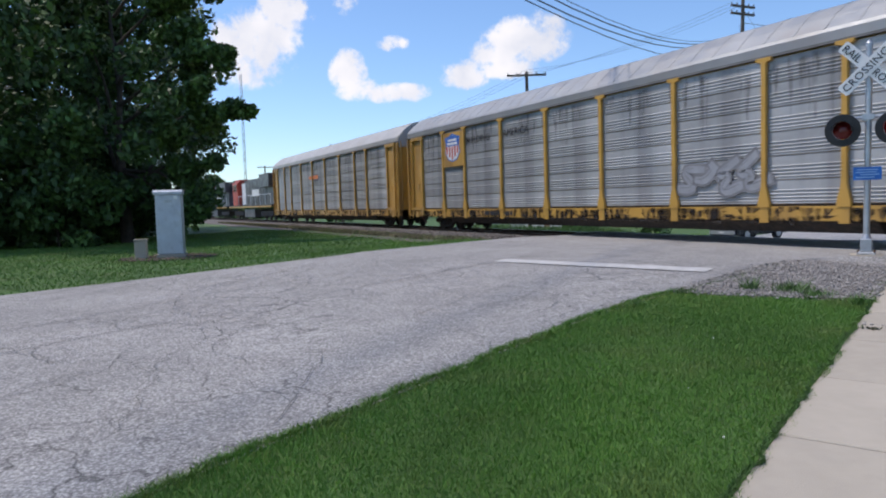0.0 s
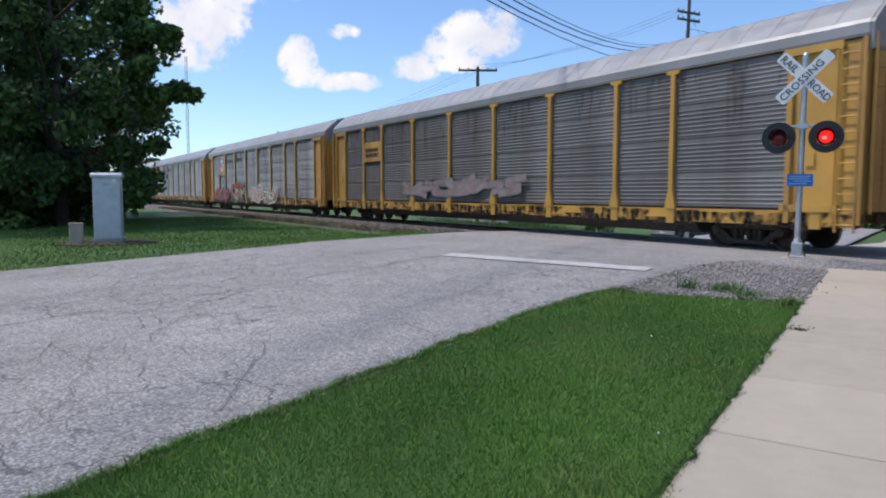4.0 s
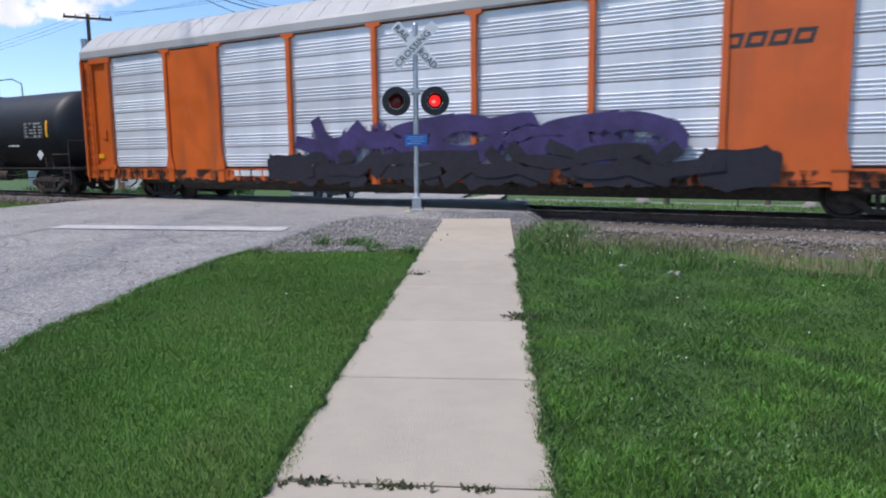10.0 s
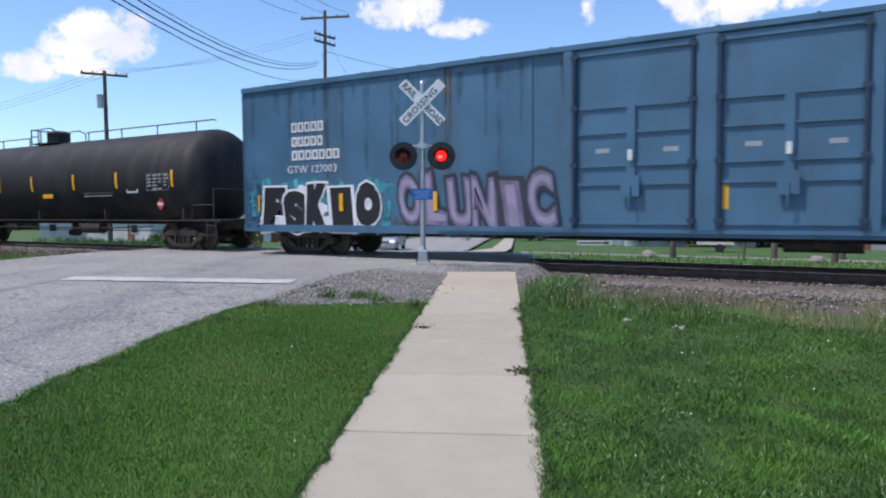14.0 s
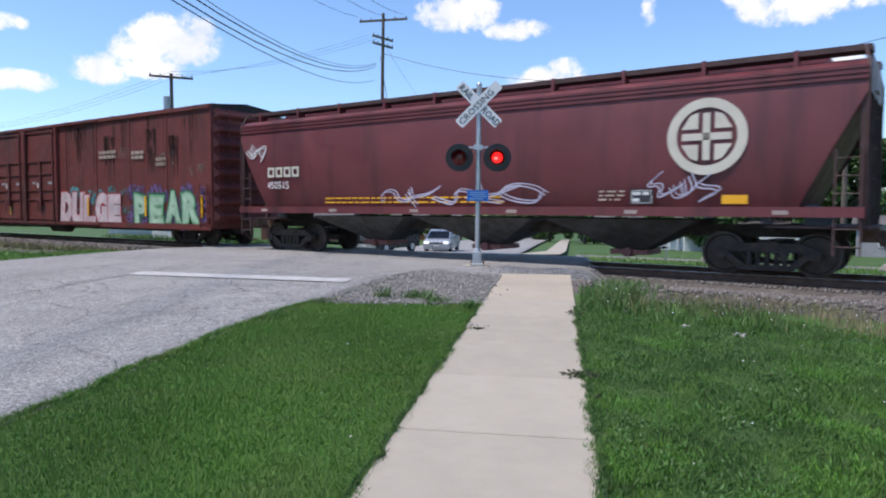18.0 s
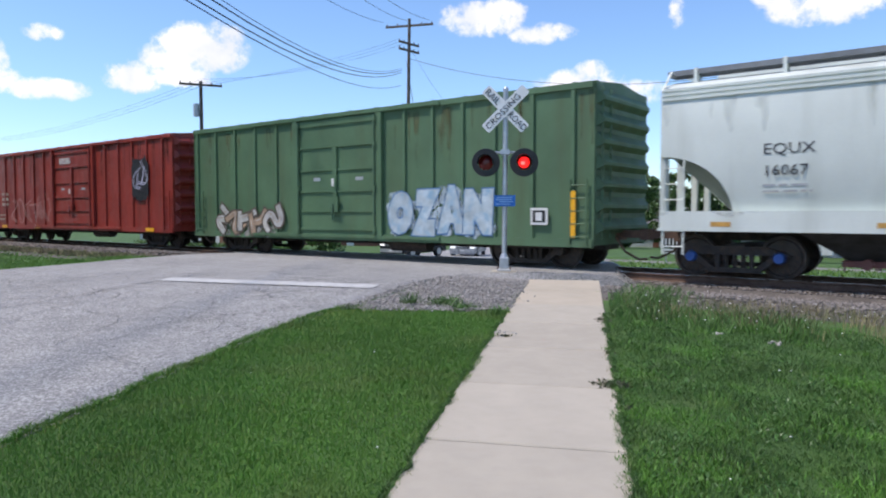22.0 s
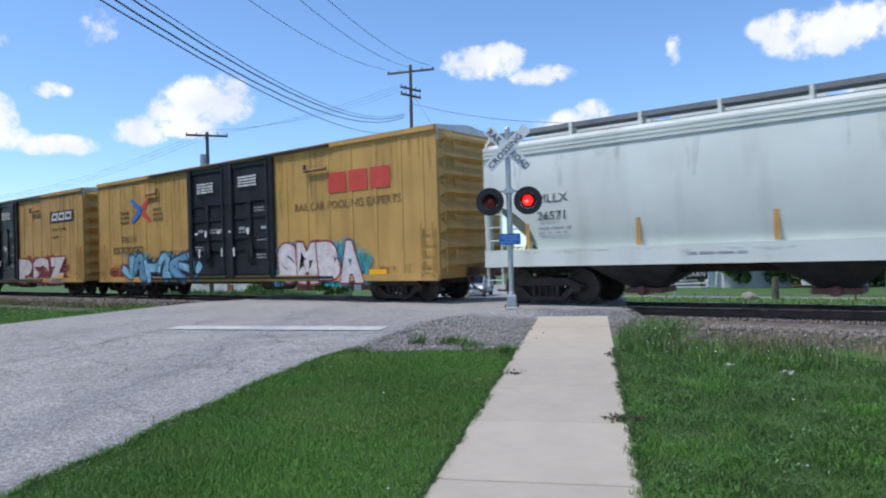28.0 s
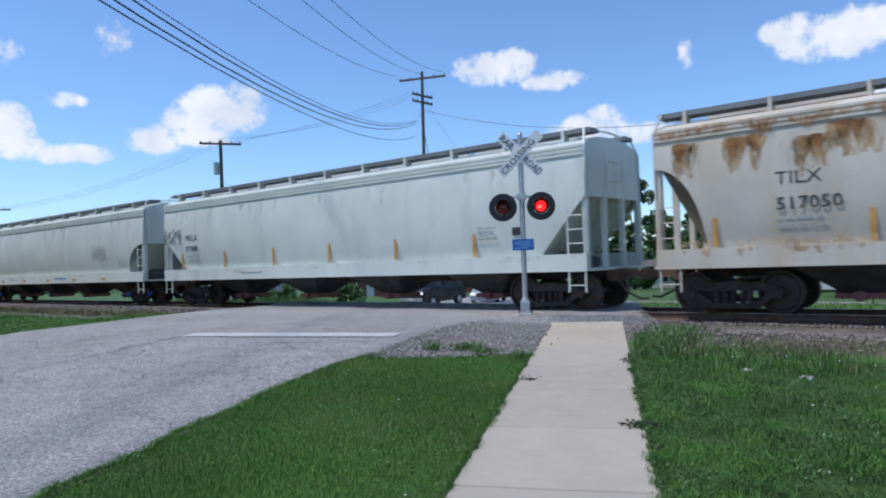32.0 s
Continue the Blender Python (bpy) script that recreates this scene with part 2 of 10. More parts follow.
ASPHALT = asphalt("worn_grey_asphalt", (0.395, 0.379, 0.356), 0.6)
CRACK = mat("crack_filler", (0.13, 0.126, 0.12), 0.9, var=0.2)
LINE = mat("road_paint", (0.53, 0.52, 0.5), 0.8, var=0.12, scale=5, dirt=(0.4, 0.385, 0.36), amount=0.62)
GRAVEL = mat("gravel", (0.27, 0.25, 0.235), 0.95, var=0.3, scale=3, fine=25, bump=0.8, dirt=(0.16, 0.14, 0.12), amount=0.5)
STONE = mat("gravel_stone", (0.285, 0.265, 0.243), 0.95, var=0.2, scale=5, island=0.34)
BALLAST = mat("ballast_stone", (0.185, 0.162, 0.143), 0.9, var=0.25, scale=5, island=0.45)
RUST = mat("rusty_steel", (0.14, 0.082, 0.056), 0.8, 0.15, var=0.3, scale=6, fine=60)
RAILHEAD = mat("polished_rail_head", (0.45, 0.45, 0.46), 0.3, 1.0, var=0.1)
TIE = mat("creosoted_timber", (0.075, 0.055, 0.042), 0.9, var=0.3, scale=4, fine=40, bump=0.5, each=0.2)
GALV = mat("galvanised_steel", (0.48, 0.5, 0.52), 0.42, 0.75, var=0.12, scale=8, fine=60, bump=0.08)
ALU = mat("painted_aluminium_case", (0.52, 0.55, 0.6), 0.45, 0.35, var=0.08, scale=3, dirt=(0.4, 0.42, 0.45), amount=0.25)
BLACK = mat("black_paint", (0.012, 0.012, 0.013), 0.45, var=0.3, scale=6)
WHITE = mat("white_reflective_sheet", (0.78, 0.78, 0.76), 0.4, var=0.04, scale=4)
LETTER = mat("black_letter", (0.02, 0.02, 0.022), 0.5, var=0.2)
BLUE = mat("blue_sign", (0.015, 0.15, 0.5), 0.45, var=0.1)
TRUCK = mat("truck_grime", (0.045, 0.038, 0.034), 0.8, 0.1, var=0.35, scale=5, fine=50, bump=0.3, dirt=(0.09, 0.06, 0.045), amount=0.4)
WHEEL = mat("wheel_steel", (0.07, 0.058, 0.052), 0.6, 0.5, var=0.3, scale=8, dirt=(0.11, 0.07, 0.05), amount=0.4)
WOOD = mat("weathered_pole_timber", (0.13, 0.105, 0.085), 0.9, var=0.25, scale=3, fine=50, bump=0.5)
WIRE = mat("cable_sheath", (0.02, 0.02, 0.022), 0.6, var=0.2)
BARK = mat("bark", (0.07, 0.055, 0.042), 0.95, var=0.3, scale=5, fine=40, bump=0.8)
LEAF = mat("dark_leaf", (0.05, 0.105, 0.022), 0.6, var=0.35, scale=0.5, fine=6, bump=0, island=0.5, dirt=(0.11, 0.2, 0.035), amount=0.3)
LEAF2 = mat("needle_clump", (0.028, 0.06, 0.02), 0.6, var=0.3, scale=0.5, fine=6, bump=0, island=0.4)
RED_LENS = mat("dark_red_lens", (0.16, 0.012, 0.012), 0.15, var=0.15, scale=20)
RED_LIT = mat("lit_red_lamp", (0.9, 0.03, 0.02), 0.3, var=0.05, emit=(1.0, 0.014, 0.012, 1.3))
RED_CORE = mat("lit_lamp_core", (0.9, 0.1, 0.08), 0.3, var=0.05, emit=(1.0, 0.05, 0.04, 6.0))


# ---- mesh helpers ----
def mesh_of(name, bm, material, smooth=False):
    me = bpy.data.meshes.new(name)
    bm.to_mesh(me)
    bm.free()
    if material:
        me.materials.append(material)
    if smooth:
        me.polygons.foreach_set("use_smooth", [True] * len(me.polygons))
        me.set_sharp_from_angle(angle=radians(50))
    return me


def part(name, bm, material, parent, label="", smooth=False):
    ob = new(name, mesh_of(name, bm, material, smooth))
    ob.parent = parent
    return tagged(ob, label) if label else ob


def again(name, me, parent, m=None):
    """One more part on a mesh that is shared."""
    ob = new(name, me)
    ob.parent = parent
    if m is not None:
        ob.matrix_basis = m
    return ob


def thing(name, m, label, category, group="", kind=""):
    ob = new(name)
    ob.empty_display_size = 0.2
    ob.matrix_basis = m
    return tagged(ob, label, category, group, kind)


def bx(bm, x0, x1, y0, y1, z0, z1):
    v = [bm.verts.new((x, y, z)) for z in (z0, z1) for y in (y0, y1) for x in (x0, x1)]
    for f in ((0, 2, 3, 1), (4, 5, 7, 6), (0, 1, 5, 4), (2, 6, 7, 3), (0, 4, 6, 2), (1, 3, 7, 5)):
        bm.faces.new([v[i] for i in f])
    return v


def box(*a):
    bm = bmesh.new()
    bx(bm, *a)
    return bm


def tube(bm, p, q, r, n=8, r2=None):
    p, q = Vector(p), Vector(q)
    m = (q - p).to_track_quat("Z", "Y").to_matrix()
    r2 = r if r2 is None else r2
    rings = []
    for c, rad in ((p, r), (q, r2)):
        rings.append([bm.verts.new(c + m @ Vector((rad * math.cos(2 * math.pi * i / n), rad * math.sin(2 * math.pi * i / n), 0))) for i in range(n)])
    for i in range(n):
        bm.faces.new((rings[0][i], rings[0][(i + 1) % n], rings[1][(i + 1) % n], rings[1][i]))
    bm.faces.new(rings[0][::-1])
    bm.faces.new(rings[1])


def pipe(bm, pts, r, n=6):
    """One bent round bar through all the points."""
    pts = [Vector(p) for p in pts]
    rings = []
    for i, p in enumerate(pts):
        d = (pts[min(len(pts) - 1, i + 1)] - pts[max(0, i - 1)]).normalized()
        u = d.cross(Vector((0, 0, 1))) if abs(d.z) < 0.95 else d.cross(Vector((0, 1, 0)))
        u.normalize()
        w = d.cross(u)
        ring = [bm.verts.new(p + r * (u * math.cos(2 * math.pi * k / n) + w * math.sin(2 * math.pi * k / n))) for k in range(n)]
        if rings:
            a = rings[-1]
            s = min(range(n), key=lambda q: (ring[q].co - p - a[0].co + pts[i - 1]).length)
            ring = ring[s:] + ring[:s]
            if (ring[1].co - p - a[1].co + pts[i - 1]).length > r:
                ring = [ring[0]] + ring[1:][::-1]
            for k in range(n):
                bm.faces.new((a[k], a[(k + 1) % n], ring[(k + 1) % n], ring[k]))
        rings.append(ring)
    bm.faces.new(rings[0][::-1])
    bm.faces.new(rings[-1])


def prism_x(bm, pts, x0, x1):
    """A cross-section of (y, z), counter-clockwise as seen from +x, drawn out along x."""
    a = [bm.verts.new((x0, y, z)) for y, z in pts]
    b = [bm.verts.new((x1, y, z)) for y, z in pts]
    k = len(pts)
    for i in range(k):
        bm.faces.new((a[i], a[(i + 1) % k], b[(i + 1) % k], b[i]))
    bm.faces.new(a[::-1])
    bm.faces.new(b)


def plate_y(bm, pts, y0, y1):
    """An outline of (x, z) with thickness along y."""
    a = [bm.verts.new((x, y0, z)) for x, z in pts]
    b = [bm.verts.new((x, y1, z)) for x, z in pts]
    k = len(pts)
    for i in range(k):
        bm.faces.new((a[i], a[(i + 1) % k], b[(i + 1) % k], b[i]))
    bm.faces.new(a[::-1])
    bm.faces.new(b)


def lathe_x(bm, prof, cy, cz, n=32):
    rings = []
    for x, r in prof:
        rings.append([bm.verts.new((x, cy + r * math.cos(2 * math.pi * i / n), cz + r * math.sin(2 * math.pi * i / n))) for i in range(n)])
    for a, b in zip(rings, rings[1:]):
        for i in range(n):
            bm.faces.new((a[i], a[(i + 1) % n], b[(i + 1) % n], b[i]))
    bm.faces.new(rings[0][::-1])
    bm.faces.new(rings[-1])


def letters(text, size, material, parent, m, name="lettering", label="", squeeze=1.0):
    """Words in the built-in font, lying flat on a surface: x along the words, y up, z out of the surface."""
    cu = bpy.data.curves.new(name, "FONT")
    cu.body, cu.size, cu.extrude, cu.resolution_u = text, size, 0.003, 2
    tmp = bpy.data.objects.new("tmp", cu)
    me = bpy.data.meshes.new_from_object(tmp)
    bpy.data.objects.remove(tmp)
    if squeeze != 1.0:
        me.transform(Matrix.Diagonal((squeeze, 1, 1, 1)))
    me.materials.clear()
    me.materials.append(material)
    ob = again(name, me, parent, m)
    return tagged(ob, label) if label else ob


# ---- the ground ----
ACROSS = Vector((0.42499, 0.90520, 0.0))   # from the camera's side over the track
ALONG = Vector((0.90520, -0.42499, 0.0))   # along the track, towards where the train comes from
OFF, RAIL = 16.556, 0.33
BED = 0.05
TURN = math.degrees(math.atan2(ALONG.y, ALONG.x))


def soft(a, b, v):
    t = min(1, max(0, (v - a) / (b - a)))
    return t * t * (3 - 2 * t)


def past(x, y):
    """How far past the middle of the track a place lies; negative on the camera's side."""
    return ACROSS.x * x + ACROSS.y * y - OFF


def dip(x, e):
    """The far road falls away steeply just past the rails and levels out again."""
    if e < 1.2:
        return 0.0
    k = soft(1.5, 4.5, -x)
    return -k * lerp_table(((1.2, 0.0), (2.0, 0.08), (14.0, 0.56), (26.0, 0.36), (60.0, 0.1), (110.0, 0.0)), e)


def lerp_table(tab, v):
    for (a, p), (b, q) in zip(tab, tab[1:]):
        if v <= b:
            t = max(0, (v - a) / (b - a))
            return p + (q - p) * t
    return tab[-1][1]


def ground_z(x, y):
    e = past(x, y)
    near = min(0.41 - 0.12 * soft(13, 17, -x), max(-0.4, 0.034 * y - 0.03))
    if e < 0:
        k = soft(-5.6, -1.8, e)
        return near * (1 - k) + BED * k
    far = BED - 0.06 * max(0, min(25, e - 3.0)) - 0.035 * max(0, min(80, e - 28))
    return far + dip(x, e)


def road_z(x, y):
    """The road and the paths rise to the rails and fall beyond."""
    e = past(x, y)
    near = min(0.45, max(-0.4, 0.034 * y))
    if e < 0:
        k = soft(-4.0, -1.6, e)
        return near * (1 - k) + (RAIL + 0.02) * k
    return RAIL - 0.06 * max(0, min(25, e - 2.0)) - 0.035 * max(0, min(80, e - 27)) + 0.02 + dip(x, e)


def sheet(name, xs, ys, height, material, kind="structure", label="", category=""):
    bm = bmesh.new()
    g = [[bm.verts.new((x, y, height(x, y))) for x in xs] for y in ys]
    for r0, r1 in zip(g, g[1:]):
        for i in range(len(xs) - 1):
            bm.faces.new((r0[i], r0[i + 1], r1[i + 1], r1[i]))
    ob = new(name, mesh_of(name, bm, material, True))
    return tagged(ob, label, category, "", kind)


def steps(a, b, d):
    k = max(1, round((b - a) / d))
    return [a + (b - a) * i / k for i in range(k + 1)]


gx = [-2500, -1200, -600, -300, -180] + steps(-120, -32, 4) + steps(-30, 24, 0.6) + steps(26, 120, 6) + [180, 300, 600, 1200, 2500]
gy = [-1200, -600, -300, -100, -50] + steps(-30, -6, 3) + steps(-5, 30, 0.6) + steps(32, 130, 4) + [160, 240, 400, 700, 1300, 3000]
sheet("ground", gx, gy, ground_z, GRASS, label="mown green lawn rising gently to the railway", category="ground")


# ---- road, crossing, paths ----
ROAD_R = [(-60, -4.1), (3, -3.95), (6.5, -3.94), (8.2, -3.92), (9.8, -3.68), (11.5, -3.4), (13.0, -3.2), (13.7, -3.0), (14.3, -2.55), (14.8, -2.0), (15.2, -1.2), (15.5, 0.4), (20.6, 0.5), (21.6, -2.4), (23, -3.2), (40, -3.6), (140, -4)]
ROAD_L = [(-60, -17.0), (5.2, -15.07), (8.25, -14.24), (12.6, -13.3), (18.4, -12.75), (20.7, -12.4), (26, -12.6), (40, -14), (140, -14.5)]


def build_road():
    bm = bmesh.new()
    ys = [-60, -40, -25, -15] + steps(-10, 30, 0.4) + steps(31, 60, 1.5) + steps(64, 140, 4)
    us = [0, 0.006] + [i / 20 for i in range(1, 20)] + [0.994, 1]
    k = len(us) - 1
    rows = []
    for y in ys:
        a, b = lerp_table(ROAD_L, y), lerp_table(ROAD_R, y)
        row = []
        for i, u in enumerate(us):
            x = a + (b - a) * u + (0.5 if i == k and 14.2 < y < 21 else 0)
            row.append(bm.verts.new((x, y, road_z(x, y) - (0.12 if i == 0 else (0.06 if y < 13 or y > 24 else 0.34) if i == k else 0) + 0.012 * noise.noise((x * 0.5, y * 0.4, 0)))))
        rows.append(row)
    for r0, r1 in zip(rows, rows[1:]):
        for i in range(k):
            bm.faces.new((r0[i], r0[i + 1], r1[i + 1], r1[i]))
    ob = new("road", mesh_of("road", bm, ASPHALT, True))
    tagged(ob, "worn pale grey asphalt road over a level crossing", "road", "", "structure")
    return ob


road = build_road()


def ribbon(bm, pts, w, lift):
    """A narrow strip over the road along places of (x, y)."""
    last = None
    for i, (x, y) in enumerate(pts):
        ax, ay = pts[max(0, i - 1)]
        bx_, by_ = pts[min(len(pts) - 1, i + 1)]
        d = Vector((bx_ - ax, by_ - ay, 0))
        nrm = Vector((-d.y, d.x, 0)).normalized() * w * 0.5
        pr = [bm.verts.new((x + s * nrm.x, y + s * nrm.y, road_z(x, y) + lift)) for s in (-1, 1)]
        if last:
            bm.faces.new((last[0], pr[0], pr[1], last[1]))
        last = pr


def build_cracks():
    rnd = random.Random(5)
    bm = bmesh.new()
    for _ in range(110):
        x, y = rnd.uniform(-13.5, -4.6), rnd.uniform(1.5, 13)
        head = rnd.choice((0.0, 0.25, 1.5, 1.7, 3.0)) + rnd.uniform(-0.35, 0.35)
        pts = []
        for _ in range(rnd.randint(8, 26)):
            pts.append((x, y))
            head += rnd.uniform(-0.55, 0.55)
            x, y = x + 0.16 * math.cos(head), y + 0.16 * math.sin(head)
            if not (lerp_table(ROAD_L, y) + 0.2 < x < lerp_table(ROAD_R, y) - 0.2):
                break
        if len(pts) > 4:
            ribbon(bm, pts, rnd.uniform(0.004, 0.007 + 0.0008 * max(0, min(8, y))), 0.016)
    for x0, y0, y1, w in ((-8.9, -5, 14, .02), (-10.6, 2, 15, .018), (-12.6, 3, 15, .015)):
        pts = [(x0 + 0.25 * noise.noise((y * 0.35, x0, 0)) + 0.09 * (y - 5), y) for y in steps(y0, y1, 0.25)]
        ribbon(bm, pts, w, 0.015)
    tagged(part("crack", bm, CRACK, road, "tar-dark cracks wandering through the asphalt"), kind="stuff")


build_cracks()


def build_stop_line():
    bm = bmesh.new()
    a, b = Vector((-8.3, 12.3, 0)), Vector((-3.85, 11.92, 0))
    k = 24
    rows = []
    for i in range(k + 1):
        p = a.lerp(b, i / k)
        j = 0.012 * noise.noise((i * 0.9, 3, 0))
        rows.append([bm.verts.new((p.x, p.y + s * 0.24 + j, road_z(p.x, p.y + s * 0.24) + 0.017)) for s in (-1, 1)])
    for r0, r1 in zip(rows, rows[1:]):
        bm.faces.new((r0[0], r1[0], r1[1], r0[1]))
    tagged(part("stop_line", bm, LINE, road, "worn white painted stop line"))


build_stop_line()


def cloud(name, verts, faces, material, smooth=False):
    """A mesh from arrays, for what nobody could count."""
    me = bpy.data.meshes.new(name)
    k = faces.shape[1]
    me.vertices.add(len(verts))
    me.vertices.foreach_set("co", verts.astype(np.float32).ravel())
    me.loops.add(faces.size)
    me.loops.foreach_set("vertex_index", faces.astype(np.int32).ravel())
    me.polygons.add(len(faces))
    me.polygons.foreach_set("loop_start", np.arange(0, faces.size, k, dtype=np.int32))
    me.update(calc_edges=True)
    me.validate()
    me.materials.append(material)
    if smooth:
        me.polygons.foreach_set("use_smooth", [True] * len(me.polygons))
    return new(name, me)


def scatter_stones(name, pts, sizes, material, label, seed):
    rs = np.random.RandomState(seed)
    base = np.array([(1, 0, 0), (-1, 0, 0), (0, 1, 0), (0, -1, 0), (0, 0, 1), (0, 0, -1)], float)
    f = np.array([(0, 2, 4), (2, 1, 4), (1, 3, 4), (3, 0, 4), (2, 0, 5), (1, 2, 5), (3, 1, 5), (0, 3, 5)])
    n = len(pts)
    v = base[None] * rs.uniform(0.6, 1.25, (n, 6, 1)) * sizes[:, None, None] + rs.normal(0, 0.16, (n, 6, 3)) * sizes[:, None, None]
    a = rs.uniform(0, 6.283, n)
    c, s = np.cos(a)[:, None], np.sin(a)[:, None]
    x, y, z = v[..., 0] * c - v[..., 1] * s, v[..., 0] * s + v[..., 1] * c, v[..., 2] * 0.7
    v = np.stack([x, y, z], -1) + pts[:, None, :]
    faces = (f[None] + 6 * np.arange(n)[:, None, None]).reshape(-1, 3)
    return tagged(cloud(name, v.reshape(-1, 3), faces, material), label, "stones", "", "stuff")


def inside(x, y, poly):
    hit = False
    for (ax, ay), (bx_, by_) in zip(poly, poly[1:] + poly[:1]):
        if (ay > y) != (by_ > y) and x < (bx_ - ax) * (y - ay) / (by_ - ay) + ax:
            hit = not hit
    return hit


def walk_mid(y):
    return -0.46 - 0.018 * (y - 4)


def build_sidewalk():
    walkway = thing("sidewalk", pose(0, 0, 0), "pale concrete pavement of square slabs leading to the rails", "pavement", "", "structure")
    ys = [-7.0 + 1.46 * i for i in range(14)] + [13.46]
    for i, (a, b) in enumerate(zip(ys, ys[1:])):
        if b - a < 0.5:
            continue
        bm = bmesh.new()
        w0, w1 = 0.69 - 0.004 * (a - 4), 0.69 - 0.004 * (b - 4)
        g = 0.011
        pts = [(walk_mid(a) - w0, a + g), (walk_mid(a) + w0, a + g), (walk_mid(b) + w1, b - g), (walk_mid(b) - w1, b - g)]
        t = 0.006 * ((i * 7) % 3 - 1)
        zt = [0.034 * min(p[1], 13.3) + 0.004 + 0.5 * t for p in pts]
        lo = [bm.verts.new((p[0], p[1], z - 0.16)) for p, z in zip(pts, zt)]
        mid = [bm.verts.new((p[0], p[1], z - 0.012)) for p, z in zip(pts, zt)]
        cx, cy = sum(p[0] for p in pts) / 4, sum(p[1] for p in pts) / 4
        hi = [bm.verts.new((p[0] + 0.014 * (1 if p[0] < cx else -1), p[1] + 0.014 * (1 if p[1] < cy else -1), z)) for p, z in zip(pts, zt)]
        for r0, r1 in ((lo, mid), (mid, hi)):
            for k in range(4):
                bm.faces.new((r0[k], r0[(k + 1) % 4], r1[(k + 1) % 4], r1[k]))
        bm.faces.new(hi)
        tan = b > 11
        part("slab", bm, mat("tan_concrete", (0.45, 0.385, 0.295), 0.85, var=0.08, scale=1.2, fine=70, bump=0.2) if tan else CONCRETE, walkway, "buff-tinted end slab" if tan else "")
    bm = bmesh.new()
    last = None
    for y in steps(22.5, 130, 1.5):
        pr = [bm.verts.new((-1.0 + s * 0.66, y, road_z(-1, y) + 0.0)) for s in (-1, 1)]
        if last:
            bm.faces.new((last[0], last[1], pr[1], pr[0]))
        last = pr
    part("far_path", bm, CONCRETE, walkway)


build_sidewalk()

GRAVEL_POLY = [(-3.75, 9.7), (-2.9, 9.55), (-2.0, 9.75), (-1.2, 9.85), (-1.26, 13.5), (-0.9, 14.3), (-0.2, 14.6), (-0.7, 15.4), (-2.0, 14.9), (-2.5, 14.4), (-3.05, 13.8), (-3.3, 12.6), (-3.5, 11.3)]


def build_gravel():
    bm = bmesh.new()
    gxs, gys = steps(-3.9, -0.1, 0.15), steps(9.4, 15.5, 0.15)
    grid = {}
    for x in gxs:
        for y in gys:
            grid[x, y] = None
    def vert(x, y):
        if grid[x, y] is None:
            rim = not all(inside(x + dx, y + dy, GRAVEL_POLY) for dx in (-.16, .16) for dy in (-.16, .16))
            grid[x, y] = bm.verts.new((x, y, max(ground_z(x, y), 0.0) + (-0.02 if rim else 0.035) + 0.015 * noise.noise((x * 2, y * 2, 0))))
        return grid[x, y]
    for a, b in zip(gxs, gxs[1:]):
        for c, d in zip(gys, gys[1:]):
            if inside((a + b) / 2, (c + d) / 2, GRAVEL_POLY):
                bm.faces.new((vert(a, c), vert(b, c), vert(b, d), vert(a, d)))
    tagged(new("gravel_bed", mesh_of("gravel_bed", bm, GRAVEL, True)), "grey crushed gravel patch round the crossing signal", "gravel", "", "structure")
    rnd = random.Random(3)
    pts = []
    while len(pts) < 13000:
        x, y = rnd.uniform(-3.9, 0), rnd.uniform(9.3, 15.4)
        if inside(x, y, GRAVEL_POLY) or (rnd.random() < 0.05 and inside(x + rnd.uniform(-.3, .3), y + rnd.uniform(-.3, .3), GRAVEL_POLY)):
            pts.append((x, y, ground_z(x, y) + 0.046))
    for _ in range(900):
        x, y = rnd.uniform(0.05, 0.9), rnd.uniform(11.9, 14.2)
        pts.append((x, y, ground_z(x, y) + 0.025))
    for _ in range(1500):
        x, y = rnd.uniform(0.4, 1.35), rnd.uniform(15.0, 18.2)
        fall = min(1, max(0, (x - 0.45) / 0.55))
        pts.append((x, y, max(ground_z(x, y), road_z(x, y) - 0.34 * fall) + 0.01))
    pts = np.array(pts)
    scatter_stones("gravel_stones", pts, np.random.RandomState(4).gamma(3.0, 0.0042, len(pts)).clip(0.006, 0.035), STONE, "loose grey gravel stones", 8)


build_gravel()


# ---- the railway ----
def track_point(s, e, z):
    p = ALONG * s + ACROSS * (OFF + e)
    return Vector((p.x, p.y, z))


TRACK = Matrix.Translation(track_point(0, 0, 0)) @ pose(0, 0, 0, 0, 0, TURN)


